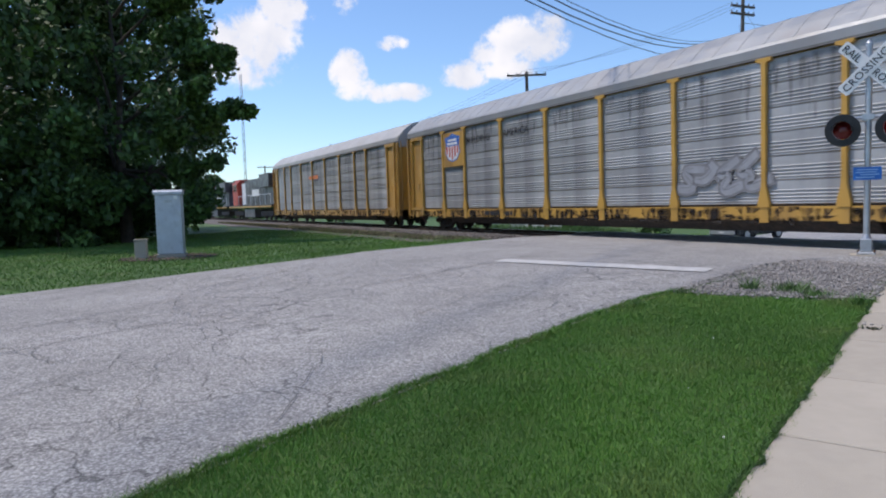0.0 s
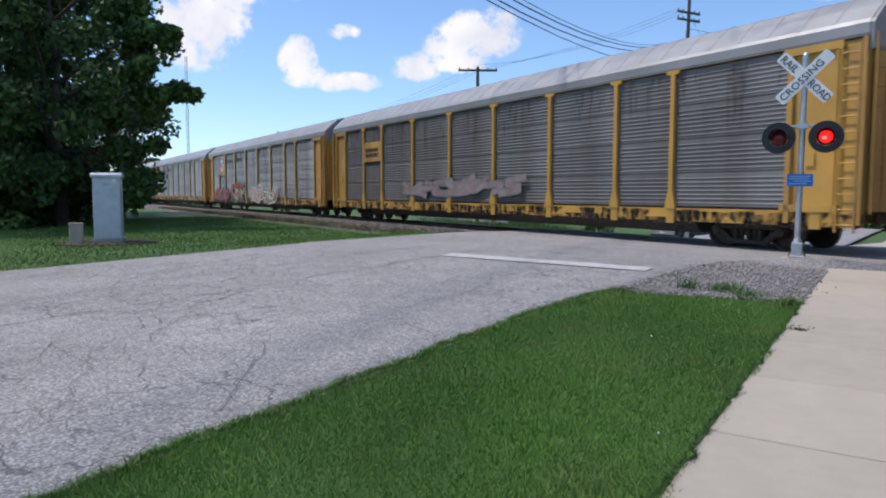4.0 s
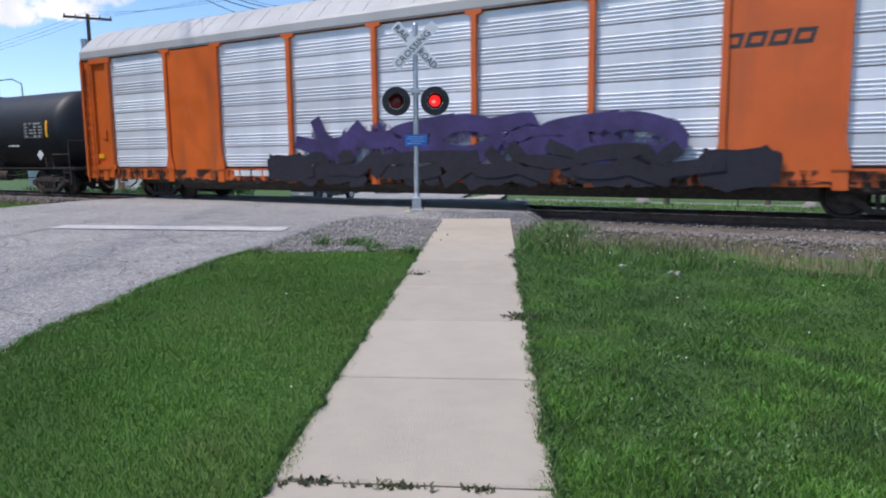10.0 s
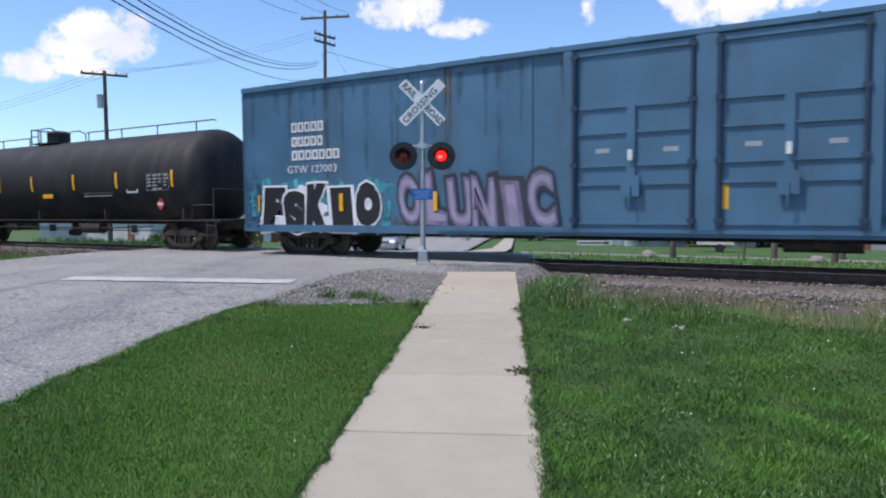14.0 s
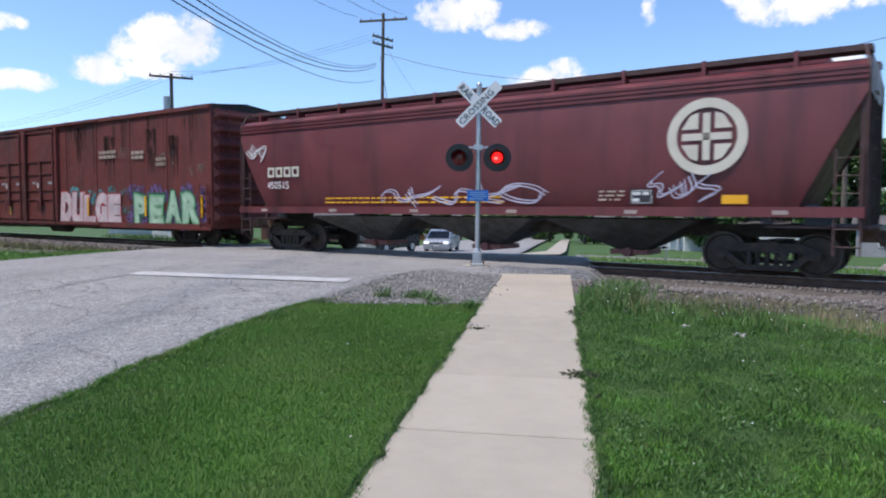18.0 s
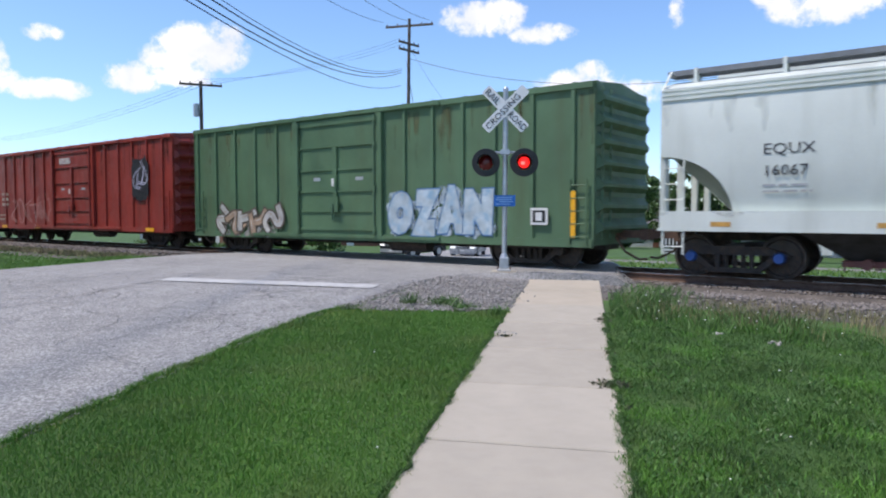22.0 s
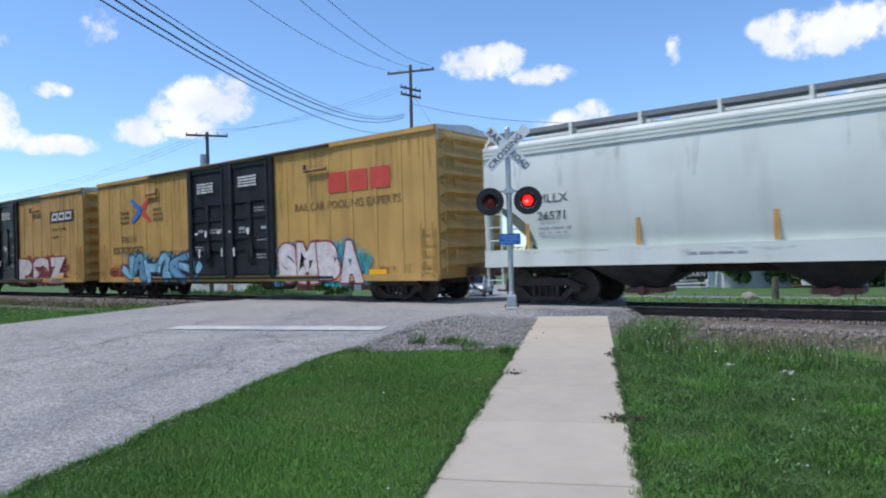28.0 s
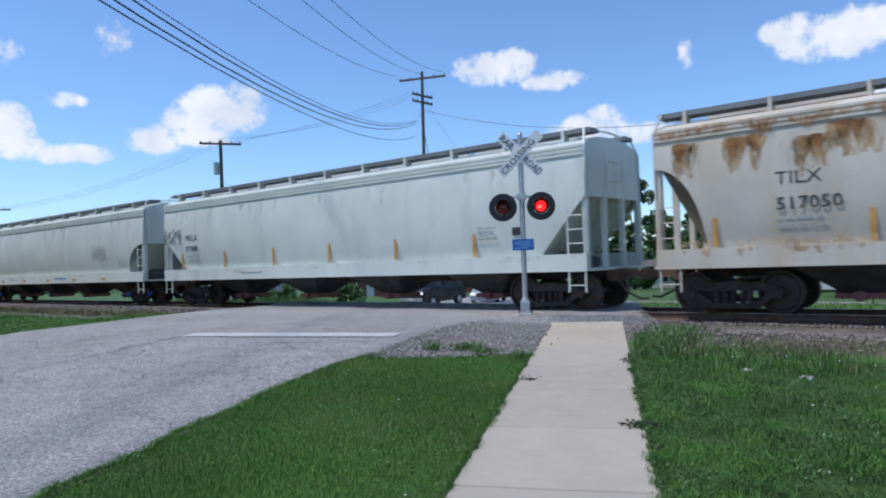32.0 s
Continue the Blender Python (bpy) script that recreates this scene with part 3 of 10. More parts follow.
def build_track():
    track = thing("railway_track", TRACK, "single railway track on stone ballast with rusty rails", "track", "", "structure")
    for side in (-1, 1):
        c = side * 0.7525
        bm = bmesh.new()
        h = RAIL
        prof = [(-.075, -.172), (.075, -.172), (.075, -.16), (.012, -.14), (.012, -.05), (.036, -.035), (.036, -.004), (-.036, -.004), (-.036, -.035), (-.012, -.05), (-.012, -.14), (-.075, -.16)]
        prism_x(bm, [(c + y, h + z) for y, z in prof], -600, 500)
        rail = part("rail", bm, RUST, track, "rusty steel rail with a polished top")
        bm = box(-600, 500, c - 0.03, c + 0.03, h - 0.003, h)
        part("rail_head", bm, RAILHEAD, rail)
    for k, (s0, s1) in enumerate(((-300, -21.6), (-6.5, 200))):
        bm = bmesh.new()
        prev = None
        for sx in [s0] + steps(max(s0, -70), min(s1, 45), 1.0) + [s1]:
            row = []
            for e in (-6.6, -6.2, -5.7, -5.0, -4.2, -3.4, -2.6, -1.9, -1.45, 0, 1.45, 2.2, 3.2, 4.2):
                p = track_point(sx, e, 0)
                z = ground_z(p.x, p.y) + (0.02 if -6.3 < e < 4 else -0.05) + 0.015 * noise.noise((sx, e, 1))
                if k == 0 and -6 < e < -1.4:
                    z = max(z, 0.3 - 0.05 * abs(e + 3.0))
                row.append(bm.verts.new((sx, e, max(z, 0.14 if abs(e) < 1.5 else -1))))
            if prev:
                for i in range(len(row) - 1):
                    bm.faces.new((prev[i], row[i], row[i + 1], prev[i + 1]))
            prev = row
        part("ballast_bed", bm, mat("ballast_fines", (0.135, 0.116, 0.1), 0.95, var=0.3, scale=2, fine=22, bump=1.0), track)
    me = mesh_of("tie", box(-0.12, 0.12, -1.3, 1.3, -0.14, 0.0), TIE)
    for i in range(-70, 61):
        if -40 < i < -12:
            continue
        again("tie", me, track, pose(i * 0.54, random.uniform(-.03, .03), RAIL - 0.165, 0, 0, random.uniform(-1.2, 1.2)))
    for i, (a, b, c, d) in enumerate(((-20.6, -6.3, -2.4, -0.86), (-21.2, -6.7, -0.66, 0.66), (-21.8, -7.4, 0.86, 1.3))):
        bm = box(a + 0.4 * c, b + 0.4 * c, c, d, RAIL - 0.2, RAIL - 0.008)
        end = max(v.co.x for v in bm.verts)
        for v in bm.verts:
            if v.co.x > end - 0.01 and v.co.z > RAIL - 0.1:
                v.co.z -= 0.16
                v.co.x += 0.35
        bmesh.ops.bevel(bm, geom=bm.edges[:], offset=0.03, segments=1, affect="EDGES")
        part("crossing_panel", bm, mat("crossing_asphalt", (0.26, 0.245, 0.23), 0.9, var=0.15, scale=1, fine=40, bump=0.6, dirt=(0.12, 0.11, 0.1), amount=0.4), track, "dark patched crossing surface beside the rails")
    rnd = np.random.RandomState(2)
    n = 27000
    s, e = -6.6 + 26 * rnd.uniform(0, 1, n) ** 1.2, rnd.uniform(-6.3, -0.85, n)
    keep = rnd.uniform(0, 1, n) > np.clip((-e - 4.8) / 1.6, 0, 0.85)
    s, e = s[keep], e[keep]
    z = np.where(e > -1.5, 0.15, 0.0)
    p = np.stack([ALONG.x * s + ACROSS.x * (OFF + e), ALONG.y * s + ACROSS.y * (OFF + e), z], -1)
    p = p[(p[:, 0] > 0.12) | (p[:, 1] > 14.2)]
    gz = np.array([ground_z(a, b) for a, b in p[:, :2]])
    p[:, 2] = np.maximum(p[:, 2], gz + 0.03)
    scatter_stones("ballast_stones", p, rnd.uniform(0.018, 0.05, len(p)), BALLAST, "brown-grey crushed ballast stones along the rails", 6)
    n = 5000
    s, e = rnd.uniform(-60, -22, n), rnd.uniform(-4.6, -0.9, n)
    p = np.stack([ALONG.x * s + ACROSS.x * (OFF + e), ALONG.y * s + ACROSS.y * (OFF + e), np.full(n, 0.2)], -1)
    gz = np.array([ground_z(a, b) for a, b in p[:, :2]])
    p[:, 2] = np.maximum(gz, 0.3 - 0.05 * np.abs(e + 3.0)) + 0.03
    scatter_stones("ballast_stones", p, rnd.uniform(0.03, 0.08, n), BALLAST, "brown-grey crushed ballast stones along the rails", 7)


build_track()


# ---- crossing signal ----
def build_signal():
    sx, sy, z0 = -2.0, 15.25, 0.42
    sig = thing("crossing_signal", pose(sx, sy, z0, 0, 0.35, 4), "galvanised level-crossing signal with two red lamps and a crossbuck", "signal")
    bm = bmesh.new()
    bx(bm, -0.26, 0.26, -0.26, 0.26, -0.25, 0.04)
    part("foundation", bm, CONCRETE, sig, "concrete footing")
    bm = bmesh.new()
    bx(bm, -0.15, 0.15, -0.13, 0.13, 0.04, 0.09)
    bx(bm, -0.1, 0.1, -0.1, 0.1, 0.09, 0.34)
    tube(bm, (0, 0, 0.34), (0, 0, 0.42), 0.09, 12, 0.06)
    bmesh.ops.bevel(bm, geom=[e for e in bm.edges if e.calc_length() > 0.19], offset=0.012, segments=1, affect="EDGES")
    part("junction_box_base", bm, GALV, sig)
    for a in (-1, 1):
        for b in (-1, 1):
            bm = bmesh.new()
            tube(bm, (a * 0.135, b * 0.115, 0.08), (a * 0.135, b * 0.115, 0.13), 0.014, 6)
            part("anchor_bolt", bm, RUST, sig)
    bm = bmesh.new()
    tube(bm, (0, 0, 0.4), (0, 0, 3.95), 0.057, 16)
    tube(bm, (0, 0, 3.95), (0, 0, 4.0), 0.068, 12, 0.03)
    part("mast", bm, GALV, sig, smooth=True)
    # crossarm and lamps
    bm = bmesh.new()
    tube(bm, (-0.3, 0, 2.6), (0.3, 0, 2.6), 0.026, 8)
    tube(bm, (0, 0, 2.53), (0, 0, 2.67), 0.085, 12)
    bx(bm, -0.1, 0.1, -0.11, 0.0, 2.55, 2.65)
    part("crossarm", bm, GALV, sig)
    bulbs = []
    for s in (-1, 1):
        cx, cz = s * 0.41, 2.38
        bm = bmesh.new()
        n = 36
        ring = lambda r, y: [bm.verts.new((cx + r * math.cos(2 * math.pi * i / n), y, cz + r * math.sin(2 * math.pi * i / n))) for i in range(n)]
        rs = [ring(0.17, -0.1), ring(0.30, -0.1), ring(0.305, -0.085), ring(0.17, -0.07)]
        for a, b in zip(rs, rs[1:] + rs[:1]):
            for i in range(n):
                bm.faces.new((a[i], b[i], b[(i + 1) % n], a[(i + 1) % n]))
        plate = part("backing_disc", bm, BLACK, sig, "round black backing disc")
        bm = bmesh.new()
        tube(bm, (cx, -0.07, cz), (cx, 0.16, cz), 0.165, 24, 0.10)
        tube(bm, (cx, 0.0, cz + 0.1), (cx, 0.0, cz + 0.24), 0.035, 8)
        part("lamp_housing", bm, BLACK, sig, smooth=False)
        bm = bmesh.new()
        k = 18
        a0, a1 = radians(-12), radians(192)
        rows = []
        for j, (y, r) in enumerate(((-0.1, 0.17), (-0.36, 0.165))):
            rows.append([bm.verts.new((cx + r * math.cos(a0 + (a1 - a0) * i / k), y, cz + r * math.sin(a0 + (a1 - a0) * i / k))) for i in range(k + 1)])
            rows.append([bm.verts.new((cx + (r - 0.006) * math.cos(a0 + (a1 - a0) * i / k), y, cz + (r - 0.006) * math.sin(a0 + (a1 - a0) * i / k))) for i in range(k + 1)])
        for i in range(k):
            bm.faces.new((rows[0][i], rows[0][i + 1], rows[2][i + 1], rows[2][i]))
            bm.faces.new((rows[1][i], rows[3][i], rows[3][i + 1], rows[1][i + 1]))
            bm.faces.new((rows[2][i], rows[2][i + 1], rows[3][i + 1], rows[3][i]))
        part("hood", bm, BLACK, sig)
        bm = bmesh.new()
        prof = [(0.0, -0.125), (0.06, -0.12), (0.11, -0.108), (0.15, -0.09), (0.165, -0.075)]
        rr = [[bm.verts.new((cx + r * math.cos(2 * math.pi * i / 24), y, cz + r * math.sin(2 * math.pi * i / 24))) for i in range(24)] for r, y in prof[1:]]
        tip = bm.verts.new((cx, prof[0][1], cz))
        for i in range(24):
            bm.faces.new((tip, rr[0][i], rr[0][(i + 1) % 24]))
            for a, b in zip(rr, rr[1:]):
                bm.faces.new((a[i], b[i], b[(i + 1) % 24], a[(i + 1) % 24]))
        part("lens", bm, RED_LENS, sig, "dark red glass lens", smooth=True)
        # the light unit: slides forward through the lens when it is on
        bm = bmesh.new()
        rr = [[bm.verts.new((r * math.cos(2 * math.pi * i / 24), y, r * math.sin(2 * math.pi * i / 24))) for i in range(24)] for r, y in ((0.05, -0.012), (0.09, -0.006), (0.118, 0.004))]
        tip = bm.verts.new((0, -0.014, 0))
        for i in range(24):
            bm.faces.new((tip, rr[0][i], rr[0][(i + 1) % 24]))
            for a, b in zip(rr, rr[1:]):
                bm.faces.new((a[i], b[i], b[(i + 1) % 24], a[(i + 1) % 24]))
        lamp = part("light_unit", bm, RED_LIT, sig, "glowing red lamp")
        lamp.matrix_basis = pose(cx, -0.02, cz)
        bm = bmesh.new()
        ring_ = [bm.verts.new((-0.025 + 0.042 * math.cos(2 * math.pi * i / 16), -0.017, -0.02 + 0.034 * math.sin(2 * math.pi * i / 16))) for i in range(16)]
        bm.faces.new(ring_)
        part("bulb", bm, RED_CORE, lamp)
        bulbs.append((lamp, cx, cz))
    # crossbuck
    for k, (ang, words) in enumerate(((-45, ("RAIL", "ROAD")), (45, ("CROSSING",)))):
        y0 = -0.075 - 0.012 * k
        bm = bmesh.new()
        bx(bm, -0.61, 0.61, -0.003, 0.003, -0.115, 0.115)
        bmesh.ops.bevel(bm, geom=[e for e in bm.edges if abs(e.verts[0].co.y - e.verts[1].co.y) > 0.004], offset=0.02, segments=2, affect="EDGES")
        blade = part("crossbuck_blade", bm, WHITE, sig, "white reflective board with black lettering")
        blade.matrix_basis = pose(0, y0, 3.52, 0, -ang, 0)
        if len(words) == 2:
            letters("RAIL", 0.2, LETTER, blade, pose(-0.57, -0.006, -0.07, 90, 0, 0), squeeze=0.95)
            letters("ROAD", 0.2, LETTER, blade, pose(0.12, -0.006, -0.07, 90, 0, 0), squeeze=0.88)
        else:
            letters("CROSSING", 0.19, LETTER, blade, pose(-0.57, -0.006, -0.065, 90, 0, 0), squeeze=1.08)
    part("bracket", box(-0.07, 0.07, -0.08, 0.06, 3.45, 3.59), GALV, sig)
    bm = box(-0.23, 0.23, -0.075, -0.068, 1.44, 1.68)
    plate = part("emergency_sign", bm, BLUE, sig, "small blue emergency notice")
    for z, x0, x1 in ((1.63, -.17, .17), (1.585, -.19, .15), (1.54, -.12, .19), (1.49, -.18, .12)):
        part("text_line", box(x0, x1, -0.079, -0.0755, z - 0.009, z + 0.009), mat("pale_blue_print", (0.32, 0.55, 0.8), 0.5, var=0.1), plate)
    return sig, bulbs


signal, bulbs = build_signal()


# ---- relay cabinet ----
def build_cabinet():
    cab = thing("relay_cabinet", pose(-19.3, 11.35, 0.3, 0, 0, 52), "silver-grey signal relay cabinet on a concrete base", "cabinet")
    part("base", box(-0.4, 0.4, -0.32, 0.32, -0.2, 0.12), CONCRETE, cab)
    bm = box(-0.36, 0.36, -0.28, 0.28, 0.12, 1.86)
    bmesh.ops.bevel(bm, geom=bm.edges[:], offset=0.015, segments=1, affect="EDGES")
    part("body", bm, ALU, cab)
    bm = bmesh.new()
    bx(bm, -0.4, 0.4, -0.34, 0.32, 1.86, 1.93)
    prism_x(bm, [(-0.34, 1.93), (0.32, 1.93), (0.2, 1.99), (-0.22, 1.99)], -0.4, 0.4)
    part("roof", bm, ALU, cab)
    door = part("door", box(-0.33, 0.33, -0.3, -0.283, 0.2, 1.8), ALU, cab)
    part("handle", box(-0.3, -0.26, -0.34, -0.3, 0.95, 1.12), GALV, door)
    for z in (0.35, 1.0, 1.65):
        part("hinge", box(0.31, 0.35, -0.315, -0.29, z, z + 0.12), GALV, door)
    bm = box(0.16, 0.27, -0.36, -0.34, 1.72, 1.82)
    part("lamp", bm, WHITE, cab)
    part("vent", box(-0.12, 0.12, -0.31, -0.3, 1.62, 1.7), GALV, cab)
    box2 = thing("meter_pedestal", pose(-19.95, 10.75, 0.3, 0, 0, 52), "low grey concrete utility pedestal beside the cabinet", "utility box")
    bm = box(-0.16, 0.16, -0.16, 0.16, -0.15, 0.52)
    bmesh.ops.bevel(bm, geom=bm.edges[:], offset=0.02, segments=1, affect="EDGES")
    part("body", bm, CONCRETE, box2)
    part("lid", box(-0.18, 0.18, -0.18, 0.18, 0.52, 0.57), CONCRETE, box2)
    rnd = np.random.RandomState(12)
    a, r = rnd.uniform(0, 6.28, 900), np.sqrt(rnd.uniform(0, 1, 900)) * 1.35
    p = np.stack([-19.35 + r * np.cos(a), 11.3 + r * np.sin(a), np.full(900, 0.3)], -1)
    scatter_stones("bare_soil", p, rnd.uniform(0.03, 0.07, 900), mat("mulch", (0.09, 0.065, 0.05), 0.95, var=0.3, island=0.3), "brown bare soil and mulch round the cabinet", 3)


build_cabinet()


# ---- poles and wires ----
def build_pole(x, y, top, arms, label, lean=(0, 0), extras=()):
    z = ground_z(x, y)
    pole = thing("utility_pole", pose(x, y, z, lean[0], lean[1], 0), label, "utility pole", "poles along the railway and road")
    h = top - z
    bm = bmesh.new()
    tube(bm, (0, 0, -0.5), (0, 0, h), 0.17, 10, 0.11)
    part("shaft", bm, WOOD, pole, smooth=True)
    for dz, w, ang in arms:
        d = Vector((math.cos(radians(ang)), math.sin(radians(ang)), 0))
        bm = bx_bar(d, w, h - dz)
        arm = part("crossarm", bm, WOOD, pole)
        for k in (-0.95, -0.5, 0.5, 0.95):
            bm = bmesh.new()
            q = d * (w / 2 * k)
            tube(bm, (q.x, q.y, h - dz + 0.05), (q.x, q.y, h - dz + 0.2), 0.04, 6)
            part("insulator", bm, mat("insulator_glaze", (0.12, 0.09, 0.08), 0.25), arm)
    for kind, dz in extras:
        bm = bmesh.new()
        tube(bm, (-0.32, -0.1, h - dz), (-0.32, -0.1, h - dz + 0.85), 0.2, 12)
        part("transformer", bm, GALV, pole)
    return pole


def bx_bar(d, w, z):
    bm = bmesh.new()
    n = Vector((-d.y, d.x, 0)) * 0.055
    a, b = -d * w / 2, d * w / 2
    lo = [a - n, b - n, b + n, a + n]
    v0 = [bm.verts.new((p.x, p.y, z - 0.07)) for p in lo]
    v1 = [bm.verts.new((p.x, p.y, z + 0.07)) for p in lo]
    for i in range(4):
        bm.faces.new((v0[i], v0[(i + 1) % 4], v1[(i + 1) % 4], v1[i]))
    bm.faces.new(v0[::-1])
    bm.faces.new(v1)
    return bm


def build_wire(a, b, sag, r=0.015, label="black overhead cable between poles"):
    bm = bmesh.new()
    a, b = Vector(a), Vector(b)
    pts = []
    for i in range(25):
        t = i / 24
        p = a.lerp(b, t)
        p.z -= sag * 4 * t * (1 - t)
        pts.append(p)
    pipe(bm, pts, r, 5)
    ob = new("overhead_wire", mesh_of("overhead_wire", bm, WIRE))
    return tagged(ob, label, "wire", "overhead wires")


def far_up(z, k=1.45):
    return 1.7 + (z - 1.7) * k


P1, P2, PB = (-26.8, 44.2, 10.8), (-13.92, 50.53, far_up(11.5)), (-5.4, -29.0, far_up(14.7))
build_pole(*P1, [(0.25, 2.8, 36)], "weathered timber pole with a crossarm and transformer beyond the track", extras=(("t", 2.4),))
build_pole(*P2, [(0.5, 3.7, -6), (1.8, 2.1, 62), (2.3, 2.1, 62)], "tall weathered timber pole with several crossarms", lean=(0, 0.8))
build_pole(*PB, [(0.2, 2.4, -6)], "weathered timber pole at the roadside")
build_pole(-65.2, 62.4, 9.4, [(0.25, 2.6, 44)], "weathered timber pole with a crossarm far down the track")
build_pole(-103, 80, 9.0, [(0.25, 2.6, 44)], "weathered timber pole with a crossarm far down the track")
build_pole(-118, 96, 9.8, [(0.25, 2.6, 44)], "weathered timber pole with a crossarm far down the track")
build_pole(-13.6, 72, 12.0, [(0.3, 2.8, -4), (0.9, 1.6, 50)], "weathered timber pole beside the far road")
build_pole(16.6, 37.9, 10.6, [(0.4, 1.2, -20)], "weathered timber pole beyond the track")
build_pole(13.3, 38.0, 5.6, [], "short grey timber service pole before dark trees")
for dx, z0, z1, sag, r in ((-0.2, 8.97, 10.6, 3.97, 0.017), (-0.28, 8.84, 10.4, 3.95, 0.017), (-0.22, 9.05, 10.75, 3.95, 0.01)):
    build_wire((P2[0] + dx * 1.45, P2[1], far_up(z0)), (PB[0] + 0.25 + dx * 0.6, PB[1], far_up(z1)), sag * 1.45, r * 1.3)
build_wire((P2[0] - 0.43, P2[1], far_up(8.2)), (PB[0] + 3.4, PB[1], far_up(6.75)), 2.7 * 1.45, 0.015)
for dx, x1, z1, sag in ((-1.2, -5.04, 10.6, 2.92), (0.1, -4.2, 11.7, 3.2), (1.2, -5.1, 14.6, 3.97)):
    build_wire((P2[0] + dx * 1.45, P2[1], P2[2] - 0.15), (x1 * 1.45, PB[1], far_up(z1)), sag * 1.45, 0.014)
for k in (-1, 0, 1):
    build_wire((P2[0] - 0.4, P2[1] + 0.7 * k, P2[2] - 1.6), (P1[0] + 0.6 * k, P1[1] - 1.1 * k, P1[2] - 0.1), 0.5 + 0.15 * k, 0.008)
    build_wire((P1[0] + 0.6 * k, P1[1] - 1.1 * k, P1[2] - 0.1), (-65.2 + 0.6 * k, 62.4 - 1.1 * k, 9.3), 0.9, 0.008)
build_wire((P2[0] + 0.3, P2[1], P2[2] - 2.9), (16.6, 37.9, 10.5), 2.3, 0.017)
build_wire((P2[0] + 0.2, P2[1], P2[2] - 1.9), (-13.6, 72, 11.2), 0.7, 0.01)
build_wire((P2[0], P2[1], P2[2] - 3.0), (-10.8, 47.8, ground_z(-10.8, 47.8)), 0.0, 0.01, "steel guy wire from a pole to the ground")
build_wire((P2[0], P2[1], P2[2] - 3.0), (P2[0] + 1.3, P2[1] + 4.0, ground_z(-12, 54)), 0.0, 0.01, "steel guy wire from a pole to the ground")
bm = bmesh.new()
guy_a, guy_b = Vector((-10.8, 47.8, ground_z(-10.8, 47.8))), Vector((P2[0], P2[1], P2[2] - 3.0))
tube(bm, guy_a, guy_a.lerp(guy_b, 0.17), 0.05, 8)
tagged(new("guy_guard", mesh_of("guy_guard", bm, mat("yellow_plastic", (0.7, 0.6, 0.05), 0.5, var=0.1))), "yellow plastic guard on a guy wire", "guy guard")


# ---- rolling stock ----
def travel(t):
    """How far the train has gone by t seconds."""
    u = t / 16
    return 16 * (16.0115 * u - 0.91272 * u ** 2 + 0.23366 * u ** 3 - 0.01291 * u ** 4)


STOCK = []


def rail_car(name, left, right, label, category, group="cars of the goods train"):
    """An empty at rail height in the middle between its two coupler planes, x towards the train's tail, y away from the camera."""
    mid = (left + right) / 2
    ob = thing(name, Matrix.Translation(track_point(mid, 0, RAIL)) @ pose(0, 0, 0, 0, 0, TURN), label, category, group)
    STOCK.append((ob, mid))
    return ob, (right - left) / 2


def wheelset_mesh(r=0.455):
    bm = bmesh.new()
    for s in (-1, 1):
        n = 28
        prof = [(0.06, 0.68), (0.10, 0.655), (r * 0.80, 0.69), (r * 0.84, 0.655), (r, 0.66), (r + 0.0, 0.79), (r * 0.86, 0.80), (r * 0.8, 0.735), (0.13, 0.76), (0.12, 0.82), (0.0, 0.82)]
        rings = [[bm.verts.new((q * math.cos(2 * math.pi * i / n), s * y, q * math.sin(2 * math.pi * i / n))) for i in range(n)] for q, y in prof[:-1]]
        for a, b in zip(rings, rings[1:]):
            for i in range(n):
                f = (a[i], a[(i + 1) % n], b[(i + 1) % n], b[i])
                bm.faces.new(f if s < 0 else f[::-1])
        bm.faces.new(rings[-1] if s < 0 else rings[-1][::-1])
    tube(bm, (0, -0.7, 0), (0, 0.7, 0), 0.08, 10)
    return mesh_of("wheelset", bm, WHEEL)


def side_frame_mesh():
    bm = bmesh.new()
    # a ring of bars: top chord, two diagonals, bottom chord, pedestals
    plate_y(bm, [(-1.12, 0.5), (1.12, 0.5), (0.62, 0.68), (-0.62, 0.68)], -0.07, 0.07)
    plate_y(bm, [(-0.5, 0.13), (0.5, 0.13), (0.46, 0.23), (-0.46, 0.23)], -0.07, 0.07)
    for s in (-1, 1):
        q = [(s * 0.5, 0.13), (s * 0.86, 0.42), (s * 0.78, 0.52), (s * 0.4, 0.22)]
        plate_y(bm, q if s > 0 else q[::-1], -0.07, 0.07)
        q = [(s * 0.3, 0.2), (s * 0.38, 0.2), (s * 0.38, 0.52), (s * 0.3, 0.52)]
        plate_y(bm, q if s > 0 else q[::-1], -0.07, 0.07)
        tube(bm, (s * 0.89, -0.12, 0.455), (s * 0.89, 0.05, 0.455), 0.12, 12)
    return mesh_of("side_frame", bm, TRUCK)


def springs_mesh():
    bm = bmesh.new()
    n, turns = 8, 5
    prof = [(0, 0.225)]
    for k in range(turns):
        prof += [(0.052, 0.225 + k * 0.054), (0.065, 0.24 + k * 0.054), (0.065, 0.255 + k * 0.054), (0.052, 0.27 + k * 0.054)]
    rings = [[bm.verts.new((r * math.cos(2 * math.pi * i / n), r * math.sin(2 * math.pi * i / n), z)) for i in range(n)] for r, z in prof[1:]]
    for a, b in zip(rings, rings[1:]):
        for i in range(n):
            bm.faces.new((a[i], a[(i + 1) % n], b[(i + 1) % n], b[i]))
    return mesh_of("spring", bm, TRUCK)


